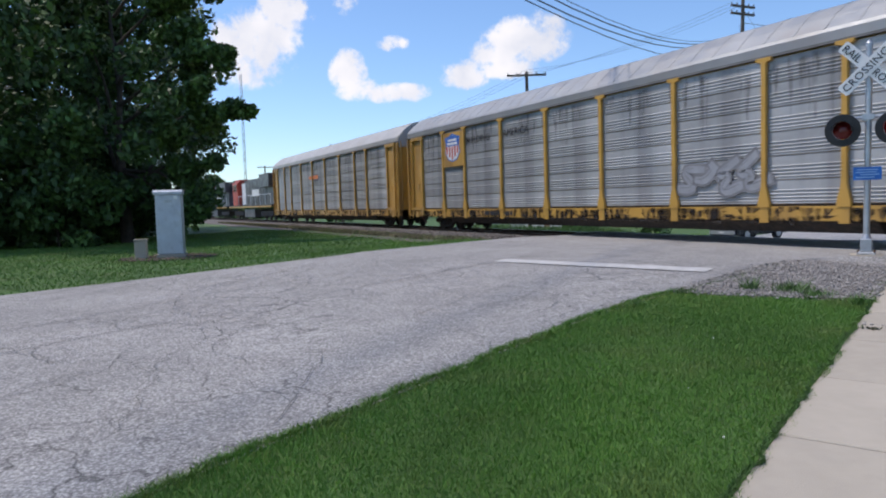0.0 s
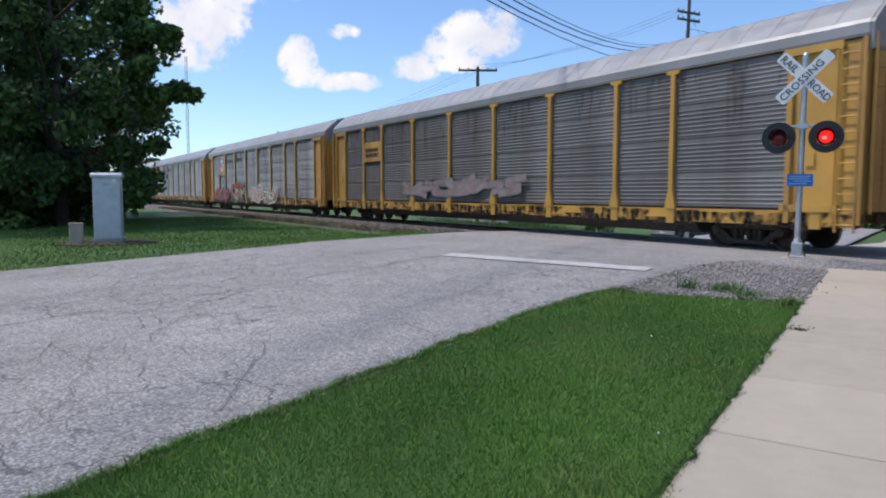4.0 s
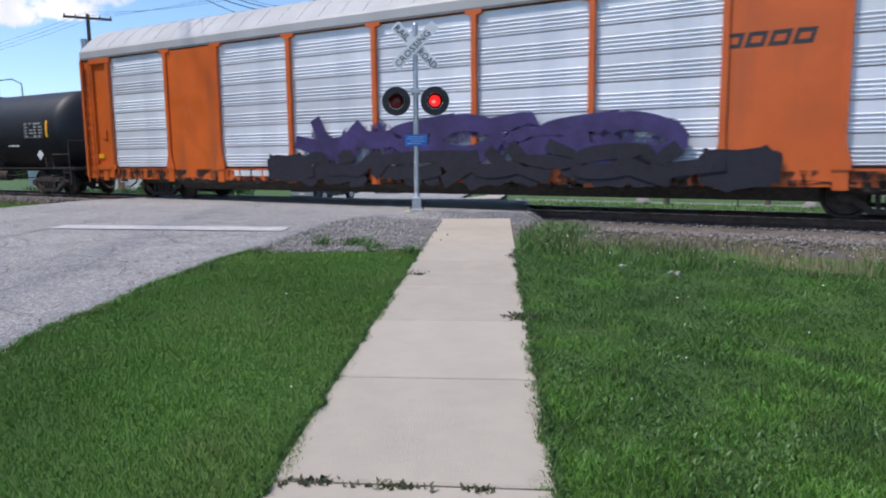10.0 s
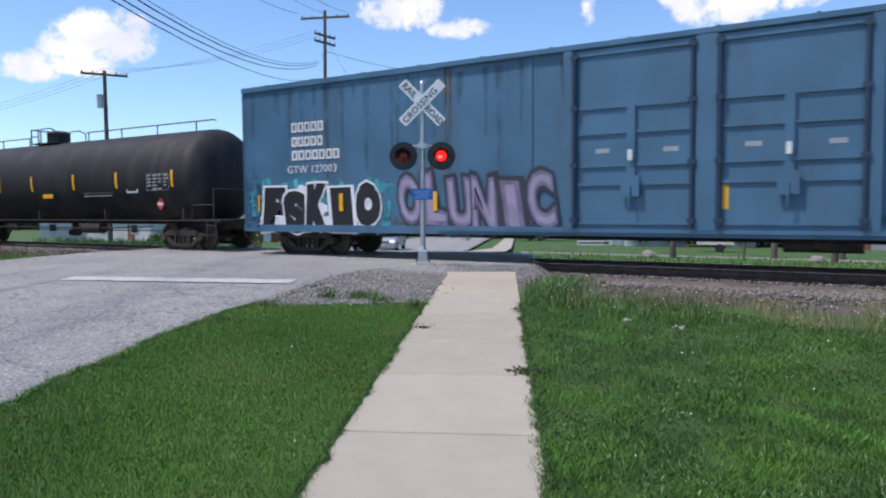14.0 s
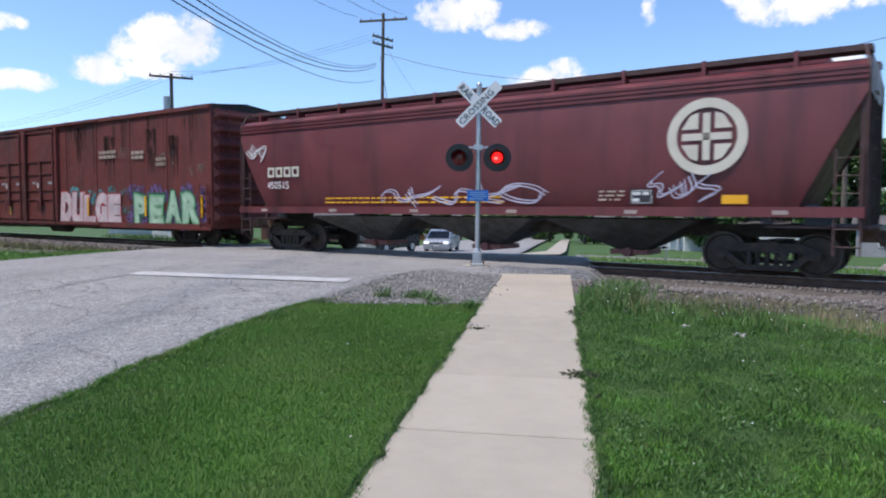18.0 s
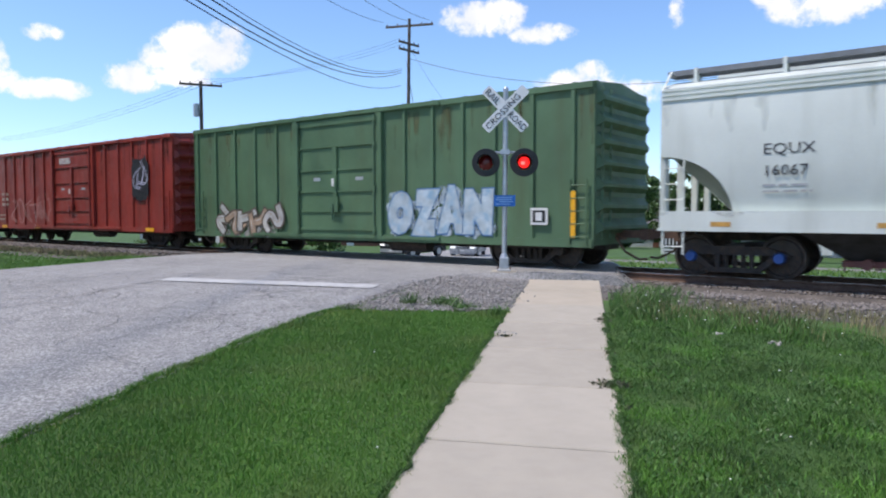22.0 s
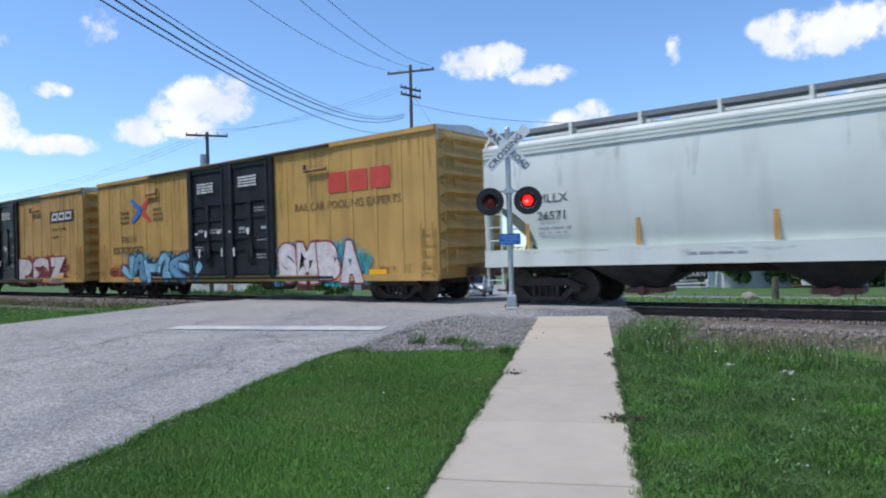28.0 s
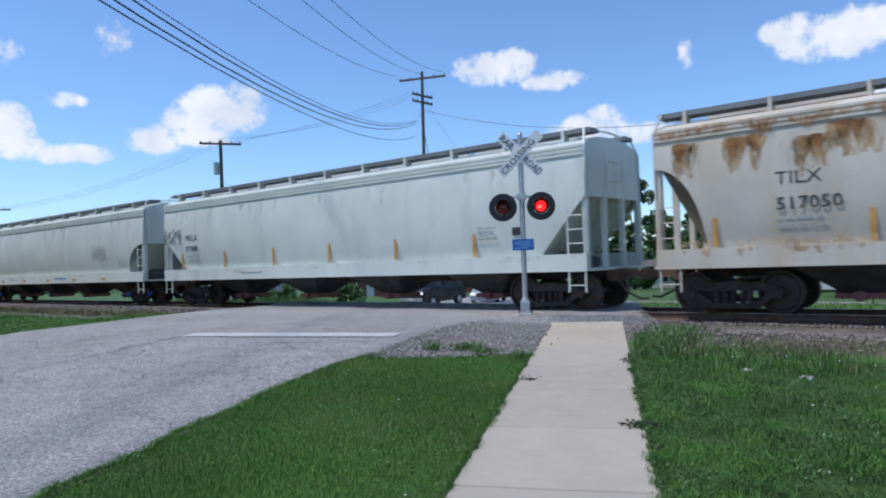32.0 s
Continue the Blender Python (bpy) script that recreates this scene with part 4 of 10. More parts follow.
W_ME, F_ME, S_ME = wheelset_mesh(), side_frame_mesh(), springs_mesh()
B_ME = mesh_of("bolster", box(-0.2, 0.2, -1.0, 1.0, 0.5, 0.72), TRUCK)
CAP_ME = {}
WHEELS = []


def truck(car, x, caps=None):
    for s in (-1, 1):
        ws = again("wheelset", W_ME, car, pose(x + s * 0.89, 0, 0.455))
        WHEELS.append(ws)
        fr = again("side_frame", F_ME, car, pose(x, s * 0.98, 0))
        if s < 0:
            for i in range(3):
                again("spring", S_ME, fr, pose(-0.18 + 0.18 * i, 0, 0))
    again("bolster", B_ME, car, pose(x, 0, 0))
    if caps:
        if caps.name not in CAP_ME:
            bm = bmesh.new()
            tube(bm, (0, 0, 0), (0, -0.09, 0), 0.13, 10, 0.1)
            CAP_ME[caps.name] = mesh_of("bearing_cap", bm, caps)
        for s in (-1, 1):
            again("bearing_cap", CAP_ME[caps.name], car, pose(x + s * 0.89, -1.06, 0.455))


def coupler_mesh():
    bm = bmesh.new()
    bx(bm, -0.9, -0.12, -0.09, 0.09, 0.78, 0.96)
    bx(bm, -0.16, 0.06, -0.17, 0.12, 0.74, 1.0)
    bx(bm, -1.0, -0.7, -0.3, 0.3, 0.72, 1.02)
    pipe(bm, [(-0.7, -0.35, 0.8), (-0.45, -0.36, 0.45), (-0.1, -0.36, 0.28), (0.1, -0.34, 0.3)], 0.03, 6)
    return mesh_of("coupler", bm, RUST)


C_ME = coupler_mesh()


def couplers(car, half):
    again("coupler", C_ME, car, pose(half, 0, 0))
    again("coupler", C_ME, car, pose(-half, 0, 0, 0, 0, 180))


def ladder(car, x, y, z0, z1, w, material, rungs, name="ladder", out=0.09):
    s = -1 if y < 0 else 1
    y0, y1 = min(y + s * out, y + s * (out - 0.03)), max(y + s * out, y + s * (out - 0.03))
    rails = part(name, box(x - w / 2 - 0.02, x - w / 2 + 0.02, y0, y1, z0, z1), material, car)
    part("side_rail", box(x + w / 2 - 0.02, x + w / 2 + 0.02, y0, y1, z0, z1), material, rails)
    for i in range(rungs):
        z = z0 + (z1 - z0) * (i + 0.5) / rungs
        bm = bmesh.new()
        tube(bm, (x - w / 2, y + s * (out - 0.015), z), (x + w / 2, y + s * (out - 0.015), z), 0.014, 6)
        part("rung", bm, material, rails)


def patch(car, x0, x1, z0, z1, y, material, name="marking", label="", lift=0.006):
    s = -1 if y < 0 else 1
    return part(name, box(x0, x1, min(y, y + s * lift), max(y, y + s * lift), z0, z1), material, car, label)


def lines(car, x0, x1, z, y, n, gap, material, seed=1, h=0.05, name="small_print"):
    """Unreadable print: rows of bars."""
    rnd = random.Random(seed)
    bm = bmesh.new()
    for i in range(n):
        a = x0
        while a < x1 - 0.05:
            w = rnd.uniform(0.1, 0.4) * min(1, (x1 - x0))
            bx(bm, a, min(x1, a + w), y - 0.006, y, z - i * gap - h, z - i * gap)
            a += w + 0.06
    return tagged(part(name, bm, material, car), kind="stuff")


def words(car, text, x, z, y, size, material, squeeze=1.0, name="lettering", label=""):
    return letters(text, size, material, car, pose(x, y - 0.008, z, 90, 0, 0), name, label, squeeze)


FORMS = (
    (((-1, -1), (-.3, 1), (.3, 1), (1, -1)), ((-.6, -.2), (.7, -.1))),
    (((.9, .8), (-.4, 1), (-.9, .4), (.9, -.4), (.4, -1), (-.9, -.8)),),
    (((.9, .9), (-.7, .8), (-.8, -.9), (.9, -.8)), ((-.7, 0), (.7, .15))),
    (((-.8, -1), (-.7, 1), (.6, -.9), (.8, 1)),),
    (((0, 1), (-1, .4), (-.8, -.9), (.4, -1), (1, -.2), (.6, .9), (-.1, 1)),),
    (((-.7, 1), (-.8, -1)), ((.9, 1), (-.6, 0), (1, -1))),
    (((-1, -1), (-.7, 1), (0, -.3), (.7, 1), (1, -1)),),
    (((-.9, .9), (.9, 1)), ((0, .9), (-.1, -.5), (.8, -1))),
)


def graffiti(car, x0, x1, z0, z1, y, fills, edge, n, seed, label, back=None, wild=0.25, thin=False):
    """Sprayed shapes that spell nothing: a row of swollen bent strokes with an outline and a shine, on a cloud of a second colour; or thin lines alone."""
    rnd = random.Random(seed)
    w = (x1 - x0) / n
    zc, hz = (z0 + z1) / 2, (z1 - z0) / 2

    def rounded(pts, times=2):
        for _ in range(times):
            out = [pts[0]]
            for a, b in zip(pts, pts[1:]):
                out += [(a[0] * .75 + b[0] * .25, a[1] * .75 + b[1] * .25), (a[0] * .25 + b[0] * .75, a[1] * .25 + b[1] * .75)]
            pts = out + [pts[-1]]
        return pts

    def stroke(bm, pts, wd, yy, grow=0.0):
        vs, k = [], len(pts)
        for i, (px, pz) in enumerate(pts):
            ax, az = pts[max(0, i - 1)]
            cx, cz = pts[min(k - 1, i + 1)]
            d = Vector((cx - ax, cz - az))
            d = d.normalized() if d.length else Vector((1, 0))
            wide = (wd * (0.75 + 0.35 * math.sin(math.pi * i / (k - 1)) + 0.15 * math.cos(5 * i / k)) + grow) / 2
            end = grow / 2 * ((i == k - 1) - (i == 0))
            vs.append((bm.verts.new((px - d.y * wide + d.x * end, yy, pz + d.x * wide + d.y * end)), bm.verts.new((px + d.y * wide + d.x * end, yy, pz - d.x * wide + d.y * end))))
        for a, b in zip(vs, vs[1:]):
            bm.faces.new((a[0], a[1], b[1], b[0]))

    if back:
        k = 40
        bm = bmesh.new()
        ring = []
        for i in range(k):
            a = 2 * math.pi * i / k
            c, s = math.cos(a), math.sin(a)
            r = 1 + 0.12 * math.sin(7 * a + seed) + 0.1 * math.sin(11 * a + 2 * seed)
            ring.append((bm.verts.new(((x0 + x1) / 2 + (x1 - x0) * 0.53 * math.copysign(abs(c) ** 0.35, c) * (1 + 0.04 * math.sin(5 * a)), y - 0.004, zc + hz * 0.95 * r * math.copysign(abs(s) ** 0.5, s)))))
        bm.faces.new(ring[::-1])
        part("sprayed_ground", bm, back, car, label)
    for i in range(n):
        cx = x0 + (i + 0.5) * w
        form = FORMS[rnd.randrange(len(FORMS))]
        tilt, flip, drop = rnd.uniform(-wild, wild), rnd.choice((-1, 1)), rnd.uniform(-.12, .12)
        spin = rnd.uniform(0.8, 2.3)
        co_, si_ = math.cos(spin), math.sin(spin)
        th = min(w * 0.34, hz * 0.5)
        bo, bf, bh = bmesh.new(), bmesh.new(), bmesh.new()
        for q, line in enumerate(form):
            line = [((px * co_ - pz * si_) * .9 + .2 * math.sin(3 * pz), (px * si_ + pz * co_) * .9 + .15 * math.sin(4 * px + i)) for px, pz in line]
            pts = rounded([(cx + (flip * px * 0.7 + tilt * pz + rnd.uniform(-.1, .1)) * w, zc + (pz * 0.8 + drop + rnd.uniform(-.08, .08)) * hz) for px, pz in line])
            yy = y - 0.009 - 0.0012 * i - 0.0004 * q
            if thin:
                stroke(bo, pts, 0.035, yy)
                stroke(bo, [(a + 0.5 * th, c + 0.06) for a, c in pts], 0.03, yy)
            else:
                stroke(bo, pts, th, yy, 0.14)
                stroke(bf, pts, th, yy - 0.0006)
                stroke(bh, [(a - th * .2, c + th * .16) for a, c in pts[2:-3]], th * 0.1, yy - 0.0009)
        if thin:
            bf.free()
            bh.free()
            tagged(part("sprayed_line", bo, edge, car, label if i == 0 else ""), kind="stuff")
            continue
        form_ob = part("sprayed_form", bo, edge, car, label if i == 0 else "")
        part("sprayed_fill", bf, fills[i % len(fills)], form_ob)
        part("sprayed_shine", bh, fills[(i + 1) % len(fills)] if len(fills) > 1 else edge, form_ob)


def tag_word(car, text, x0, x1, z0, z1, y, fill, edge, label, seed=1, fat=0.07, rim=0.06, inner=None, wave=0.1, lean=0.0):
    """Swollen sprayed letters that can be read: each a rim, a fill and a lighter or darker heart, jostling along the side."""
    rnd = random.Random(seed)
    n = len(text)
    w = (x1 - x0) / n
    for i, ch in enumerate(text):
        layers = []
        for off in (fat + rim, fat) + ((fat - 0.055,) if inner else ()):
            cu = bpy.data.curves.new("glyph", "FONT")
            cu.body, cu.size, cu.offset, cu.resolution_u = ch, 1.0, off, 3
            tmp = bpy.data.objects.new("tmp", cu)
            layers.append(bpy.data.meshes.new_from_object(tmp))
            bpy.data.objects.remove(tmp)
        xs = [v.co.x for v in layers[0].vertices]
        zs = [v.co.y for v in layers[0].vertices]
        ax, az = min(xs), min(zs)
        sx, sz = w * rnd.uniform(1.08, 1.2) / (max(xs) - ax), (z1 - z0) * rnd.uniform(0.9, 1.04) / (max(zs) - az)
        dz, turn, bend = rnd.uniform(-.04, .05) * (z1 - z0), rnd.uniform(-.1, .1), rnd.uniform(-wave, wave)
        parent = None
        for k, (me, m_) in enumerate(zip(layers, (edge, fill, inner))):
            for v in me.vertices:
                px, pz = (v.co.x - ax) * sx, (v.co.y - az) * sz
                px += (turn + lean) * (pz - (z1 - z0) / 2) + bend * w * math.sin(3.1 * pz / (z1 - z0))
                pz += bend * 0.6 * (z1 - z0) * math.sin(2.6 * px / w)
                v.co = (x0 + i * w + px - 0.06 * w, y - 0.003 - 0.0022 * i - 0.0006 * k, z0 + dz + pz)
            me.materials.clear()
            me.materials.append(m_)
            ob = again("sprayed_form" if k == 0 else "sprayed_fill" if k == 1 else "sprayed_heart", me, parent or car)
            if k == 0:
                parent = ob
                if i == 0:
                    tagged(ob, label)


def mist_paint(name, col):
    return mat(name, col, 0.6, var=0.3, scale=2.2, bump=0, alpha=0.95)


def mist(car, x0, x1, z0, z1, y, material, n, seed, label="", size=(0.1, 0.3)):
    """A cloud of overlapping spray puffs with ragged rims."""
    rnd = random.Random(seed)
    bm = bmesh.new()
    for q in range(n):
        cx, cz, r = rnd.uniform(x0, x1), rnd.uniform(z0, z1), rnd.uniform(*size)
        ring = []
        for i in range(14):
            a = 2 * math.pi * i / 14
            k = r * rnd.uniform(0.75, 1.15)
            ring.append(bm.verts.new((cx + 1.25 * k * math.cos(a), y - 0.00004 * q, cz + 0.8 * k * math.sin(a))))
        bm.faces.new(ring[::-1])
    return tagged(part("sprayed_ground", bm, material, car, label), kind="stuff")


def smear(car, x0, x1, z0, z1, y, material, seed, name="paint_patch", label=""):
    """An uneven patch of rolled-on or sprayed paint."""
    bm = bmesh.new()
    ring = []
    for i in range(44):
        a = 2 * math.pi * i / 44
        c, s = math.cos(a), math.sin(a)
        r = 1 + 0.1 * math.sin(7 * a + seed) + 0.09 * math.sin(13 * a + 2 * seed)
        ring.append(bm.verts.new(((x0 + x1) / 2 + (x1 - x0) * 0.5 * math.copysign(abs(c) ** 0.35, c) * (1 + 0.03 * math.sin(9 * a)), y, (z0 + z1) / 2 + (z1 - z0) * 0.5 * r * math.copysign(abs(s) ** 0.4, s))))
    bm.faces.new(ring[::-1])
    return part(name, bm, material, car, label)


def paint(name, col, rough=0.45, **k):
    base = dict(var=0.14, scale=0.8, fine=25, bump=0.05, dirt=tuple(c * 0.45 + 0.02 for c in col), amount=0.35, streak=0.15)
    base.update(k)
    return mat(name, col, rough, **base)


SPRAY = {k: mat("spray_" + k, c, 0.5, var=0.12, scale=3, bump=0) for k, c in dict(white=(.75, .76, .78), black=(.015, .014, .018), red=(.55, .07, .05), orange=(.75, .2, .04), green=(.12, .42, .15), mint=(.4, .75, .5), blue=(.05, .16, .5), sky=(.16, .5, .72), teal=(.03, .42, .5), pink=(.75, .3, .45), purple=(.13, .06, .28), lilac=(.36, .27, .48), yellow=(.8, .6, .08), cream=(.7, .66, .42), grey=(.3, .31, .33), maroon=(.25, .05, .09)).items()}
REFLECT = mat("yellow_reflector_tape", (0.85, 0.42, 0.015), 0.35, var=0.05)
YELLOW = paint("rack_yellow", (0.54, 0.305, 0.062), dirt=(0.27, 0.15, 0.05), amount=0.4)
STENCIL_W = mat("white_stencil", (0.7, 0.7, 0.68), 0.6, var=0.1)
STENCIL_B = mat("black_stencil", (0.03, 0.03, 0.035), 0.6, var=0.15)


def rack_sheet_mesh(width, height, ribs, plain, material):
    """One corrugated side sheet, from its lower flange up: a group of narrow ribs and a plain strip."""
    bm = bmesh.new()
    prof = [(-0.004, 0.0), (-0.012, 0.006), (-0.012, 0.026), (0.0, 0.034)]
    step = (height - 0.05 - plain) / ribs
    for k in range(ribs):
        z = 0.05 + k * step
        prof += [(0.0, z), (-0.017, z + 0.012), (-0.02, z + 0.022), (-0.017, z + 0.034), (0.0, z + 0.046)]
    prof += [(0.0, height - 0.02), (-0.008, height)]
    prev = None
    for y, zz in prof:
        cur = (bm.verts.new((0, y, zz)), bm.verts.new((width, y, zz)))
        if prev:
            bm.faces.new((prev[0], prev[1], cur[1], cur[0]))
        prev = cur
    return mesh_of("side_sheet", bm, material)


def streaks(car, x0, x1, z1, n, long, wide, material, seed, y=None, name="stain_streak", label=""):
    """Stains that have run down a side: narrow strips that taper away, starting near one height."""
    rnd = random.Random(seed)
    y = y or (lambda z: -1.527)
    bm = bmesh.new()
    for _ in range(n):
        x, w, ln, zt = rnd.uniform(x0, x1), rnd.uniform(*wide), rnd.uniform(*long), z1 - rnd.uniform(0, 0.12)
        prev = None
        for k in range(5):
            t = k / 4
            z, q = zt - ln * t, w * (1 - 0.75 * t) * rnd.uniform(0.75, 1.1) / 2
            c = x + rnd.uniform(-.08, .08) * w
            cur = (bm.verts.new((c - q, y(z) - 0.0025, z)), bm.verts.new((c + q, y(z) - 0.0025, z)))
            if prev:
                bm.faces.new((prev[1], prev[0], cur[0], cur[1]))
            prev = cur
    return tagged(part(name, bm, material, car, label), kind="stuff")


def stain(name, col, alpha):
    return mat(name, col, 0.8, var=0.3, scale=3, fine=30, bump=0, alpha=alpha)


RACK_ARCH = [(1.6, 4.68), (1.6, 4.9), (1.54, 4.99), (1.18, 5.33), (0.82, 5.61), (0.55, 5.7), (0, 5.74)]


def autorack(left, right, sheet_mat, post_mat, roof_mat, end_mat, label, posts, sill_mat=None, end_w=1.75, white_end=True, solid=(), leaf_mat=None, tiers=4, clips=False, dirty=True):
    car, h = rail_car("autorack_car", left, right, label, "railcar")
    b = h - 0.62                      # body half length
    sill_mat = sill_mat or YELLOW
    Y, ZT, ZB = 1.56, 4.68, 1.0
    part("floor", box(-b, b, -1.5, 1.5, 0.95, 1.06), TRUCK, car)
    for s in (-1, 1):
        bm = bmesh.new()
        bx(bm, -b, b, s * 1.6 if s < 0 else 1.5, -1.5 if s < 0 else 1.6, 0.66, 1.0)
        sill = part("side_sill", bm, sill_mat, car)
    me = mesh_of("sill_bracket", box(-0.13, 0.13, -1.625, -1.6, 0.6, 0.98), sill_mat)
    for x in [-b + 1.0] + [p * b for p in posts] + [b - 1.0]:
        again("sill_bracket", me, car, pose(x, 0, 0))
    grime = stain("sill_grime", (0.03, 0.022, 0.017), 0.85)
    streaks(car, -b, b, 1.0, 150, (0.12, 0.34), (0.15, 0.9), grime, int(left), lambda z: -1.602, "sill_grime", "oily black grime along the sill")
    streaks(car, -b, b, 0.8, 110, (0.06, 0.15), (0.3, 1.2), grime, int(left) + 1, lambda z: -1.604, "sill_grime")
    bm = bmesh.new()
    for x0, x1 in ((-b + 4.4, b - 4.4),):
        prism_x(bm, [(-1.15, 0.36), (1.15, 0.36), (1.4, 0.62), (1.4, 0.95), (-1.4, 0.95), (-1.4, 0.62)], x0, x1)
    part("underframe", bm, TRUCK, car)
    # roof: upright eave, sloping cheeks and a nearly flat top, with cross ribs
    arch = [(-y, z) for y, z in RACK_ARCH] + RACK_ARCH[::-1][1:]
    bm = bmesh.new()
    prism_x(bm, arch[::-1], -b, b)
    roof = part("roof", bm, roof_mat, car)
    bm = bmesh.new()
    prism_x(bm, [(y * 1.003, z + 0.008) for y, z in arch[2:-2]][::-1], -0.025, 0.025)
    me = mesh_of("roof_rib", bm, roof_mat)
    for i in range(1, 36):
        again("roof_rib", me, roof, pose(-b + 2 * b * i / 36, 0, 0))
    bm = bmesh.new()
    for s in (-1, 1):
        bx(bm, -b, b, s * 1.61 if s < 0 else 1.52, -1.52 if s < 0 else 1.61, ZT - 0.05, ZT + 0.01)
    part("top_rail", bm, mat("grimy_top_rail", (0.16, 0.155, 0.15), 0.7, var=0.2), car)
    # inner core, so that no light passes
    part("inner_wall", box(-b + 0.05, b - 0.05, -1.45, 1.45, 1.06, ZT), end_mat, car)
    # end panels along the side, beside the ladder
    for s in (-1, 1):
        x0, x1 = (-b, -b + end_w) if s < 0 else (b - end_w, b)
        for yy in (-1, 1):
            bm = bmesh.new()
            bx(bm, x0, x1, yy * 1.57 if yy < 0 else 1.47, -1.47 if yy < 0 else 1.57, ZB, ZT - 0.09)
            p = part("end_side_panel", bm, end_mat, car)
        for dx, wd in ((0.05, 0.09), (0.62, 0.05), (end_w - 0.07, 0.13)):
            x = x0 + dx if s < 0 else x1 - dx
            part("end_post", box(x - wd / 2, x + wd / 2, -1.65, -1.57, 0.72, ZT - 0.06), post_mat, car)
        xa, xb = (x0 + 0.5, x1 + 0.1) if s < 0 else (x0 - 0.1, x1 - 0.5)
        part("header_plate", box(xa, xb, -1.66, -1.57, ZT - 0.22, ZT - 0.06), post_mat, car)
        part("foot_plate", box(xa, xb, -1.65, -1.57, 0.98, 1.14), post_mat, car)
        ladder(car, (x0 + 0.33 if s < 0 else x1 - 0.33), -1.58, 0.55, 4.5, 0.4, post_mat, 12)
        part("latch_box", box((xa + xb) / 2 - .1, (xa + xb) / 2 + .1, -1.61, -1.57, 2.0, 2.3), post_mat, car)
        # end doors
        xe = s * b
        leaf = mesh_of("door_leaf", box(min(0, s * 0.05), max(0, s * 0.05), 0, 0.4, 1.0, 4.35), leaf_mat or end_mat)
        for k in range(6):
            again("door_leaf", leaf, car, pose(xe, -1.42 + k * 0.475, 0))
        bm = bmesh.new()
        hood = [(-1.57, 4.35), (1.57, 4.35)] + [(y * 0.985, z - 0.01) for y, z in RACK_ARCH[1:]] + [(-y * 0.985, z - 0.01) for y, z in RACK_ARCH[:0:-1]][1:]
        prism_x(bm, hood, min(xe, xe + s * 0.07), max(xe, xe + s * 0.07))
        cap = part("end_cap", bm, roof_mat if white_end else end_mat, car)
        for yy in (-0.8, 0.0, 0.8):
            part("cap_seam", box(min(xe + s * .07, xe + s * .085), max(xe + s * .07, xe + s * .085), yy - 0.012, yy + 0.012, 4.36, 5.5), TRUCK, cap)
        bm = bmesh.new()
        pipe(bm, [(xe + s * 0.12, -1.5, 0.95), (xe + s * 0.12, -1.5, 4.7)], 0.025)
        for k in range(9):
            tube(bm, (xe + s * 0.12, -1.5, 1.2 + 0.4 * k), (xe + s * 0.12, -1.12, 1.2 + 0.4 * k), 0.016, 5)
        part("end_ladder", bm, post_mat, car)
    # posts and sheets along the near and the far side
    xs = [-b + end_w] + [p * b for p in posts] + [b - end_w]
    post = bmesh.new()
    plate_y(post, [(-0.17, 0.98), (0.17, 0.98), (0.16, 1.12), (0.065, 1.5), (0.065, ZT - 0.16), (0.22, ZT - 0.12), (0.22, ZT - 0.04), (-0.22, ZT - 0.04), (-0.22, ZT - 0.12), (-0.065, ZT - 0.16), (-0.065, 1.5), (-0.16, 1.12)], -0.09, 0.0)
    pme = mesh_of("side_post", post, post_mat)
    cme = mesh_of("post_clip", box(-0.11, 0.11, -0.1, 0.0, -0.06, 0.06), mat("pale_galvanised_clip", (0.4, 0.39, 0.37), 0.5, 0.3, var=0.15))
    for x in xs[1:-1]:
        again("side_post", pme, car, pose(x, -1.56, 0))
        again("side_post", pme, car, pose(x, 1.56, 0, 0, 0, 180))
        if clips:
            for z in (1.84, 2.75, 3.6):
                again("post_clip", cme, car, pose(x, -1.56, z))
    low, high = ZB + 0.06, ZT - 0.08
    tall = (high - low) / tiers
    for i, (a, c) in enumerate(zip(xs, xs[1:])):
        if i in solid:
            part("side_panel", box(a, c, -1.6, -1.5, ZB, ZT - 0.09), post_mat, car)
            continue
        me = rack_sheet_mesh(c - a - 0.02, tall - 0.012, 7 if tiers == 4 else 4, 0.07 if tiers == 4 else 0.19, sheet_mat)
        for k in range(tiers):
            again("side_sheet", me, car, pose(a + 0.01, -1.53, low + k * tall))
        part("far_sheet", box(a + .01, c - .01, 1.5, 1.53, low, high), sheet_mat, car)
        dark = stain("sheet_grime", (0.08, 0.075, 0.07), 0.38)
        if dirty:
            streaks(car, a + .1, c - .1, high - 0.02, 9, (0.3, 1.6), (0.06, 0.3), dark, int(left) + i, lambda z: -1.551, "grime_streak")
    truck(car, -h + 3.7)
    truck(car, h - 3.7)
    couplers(car, h)
    return car, b


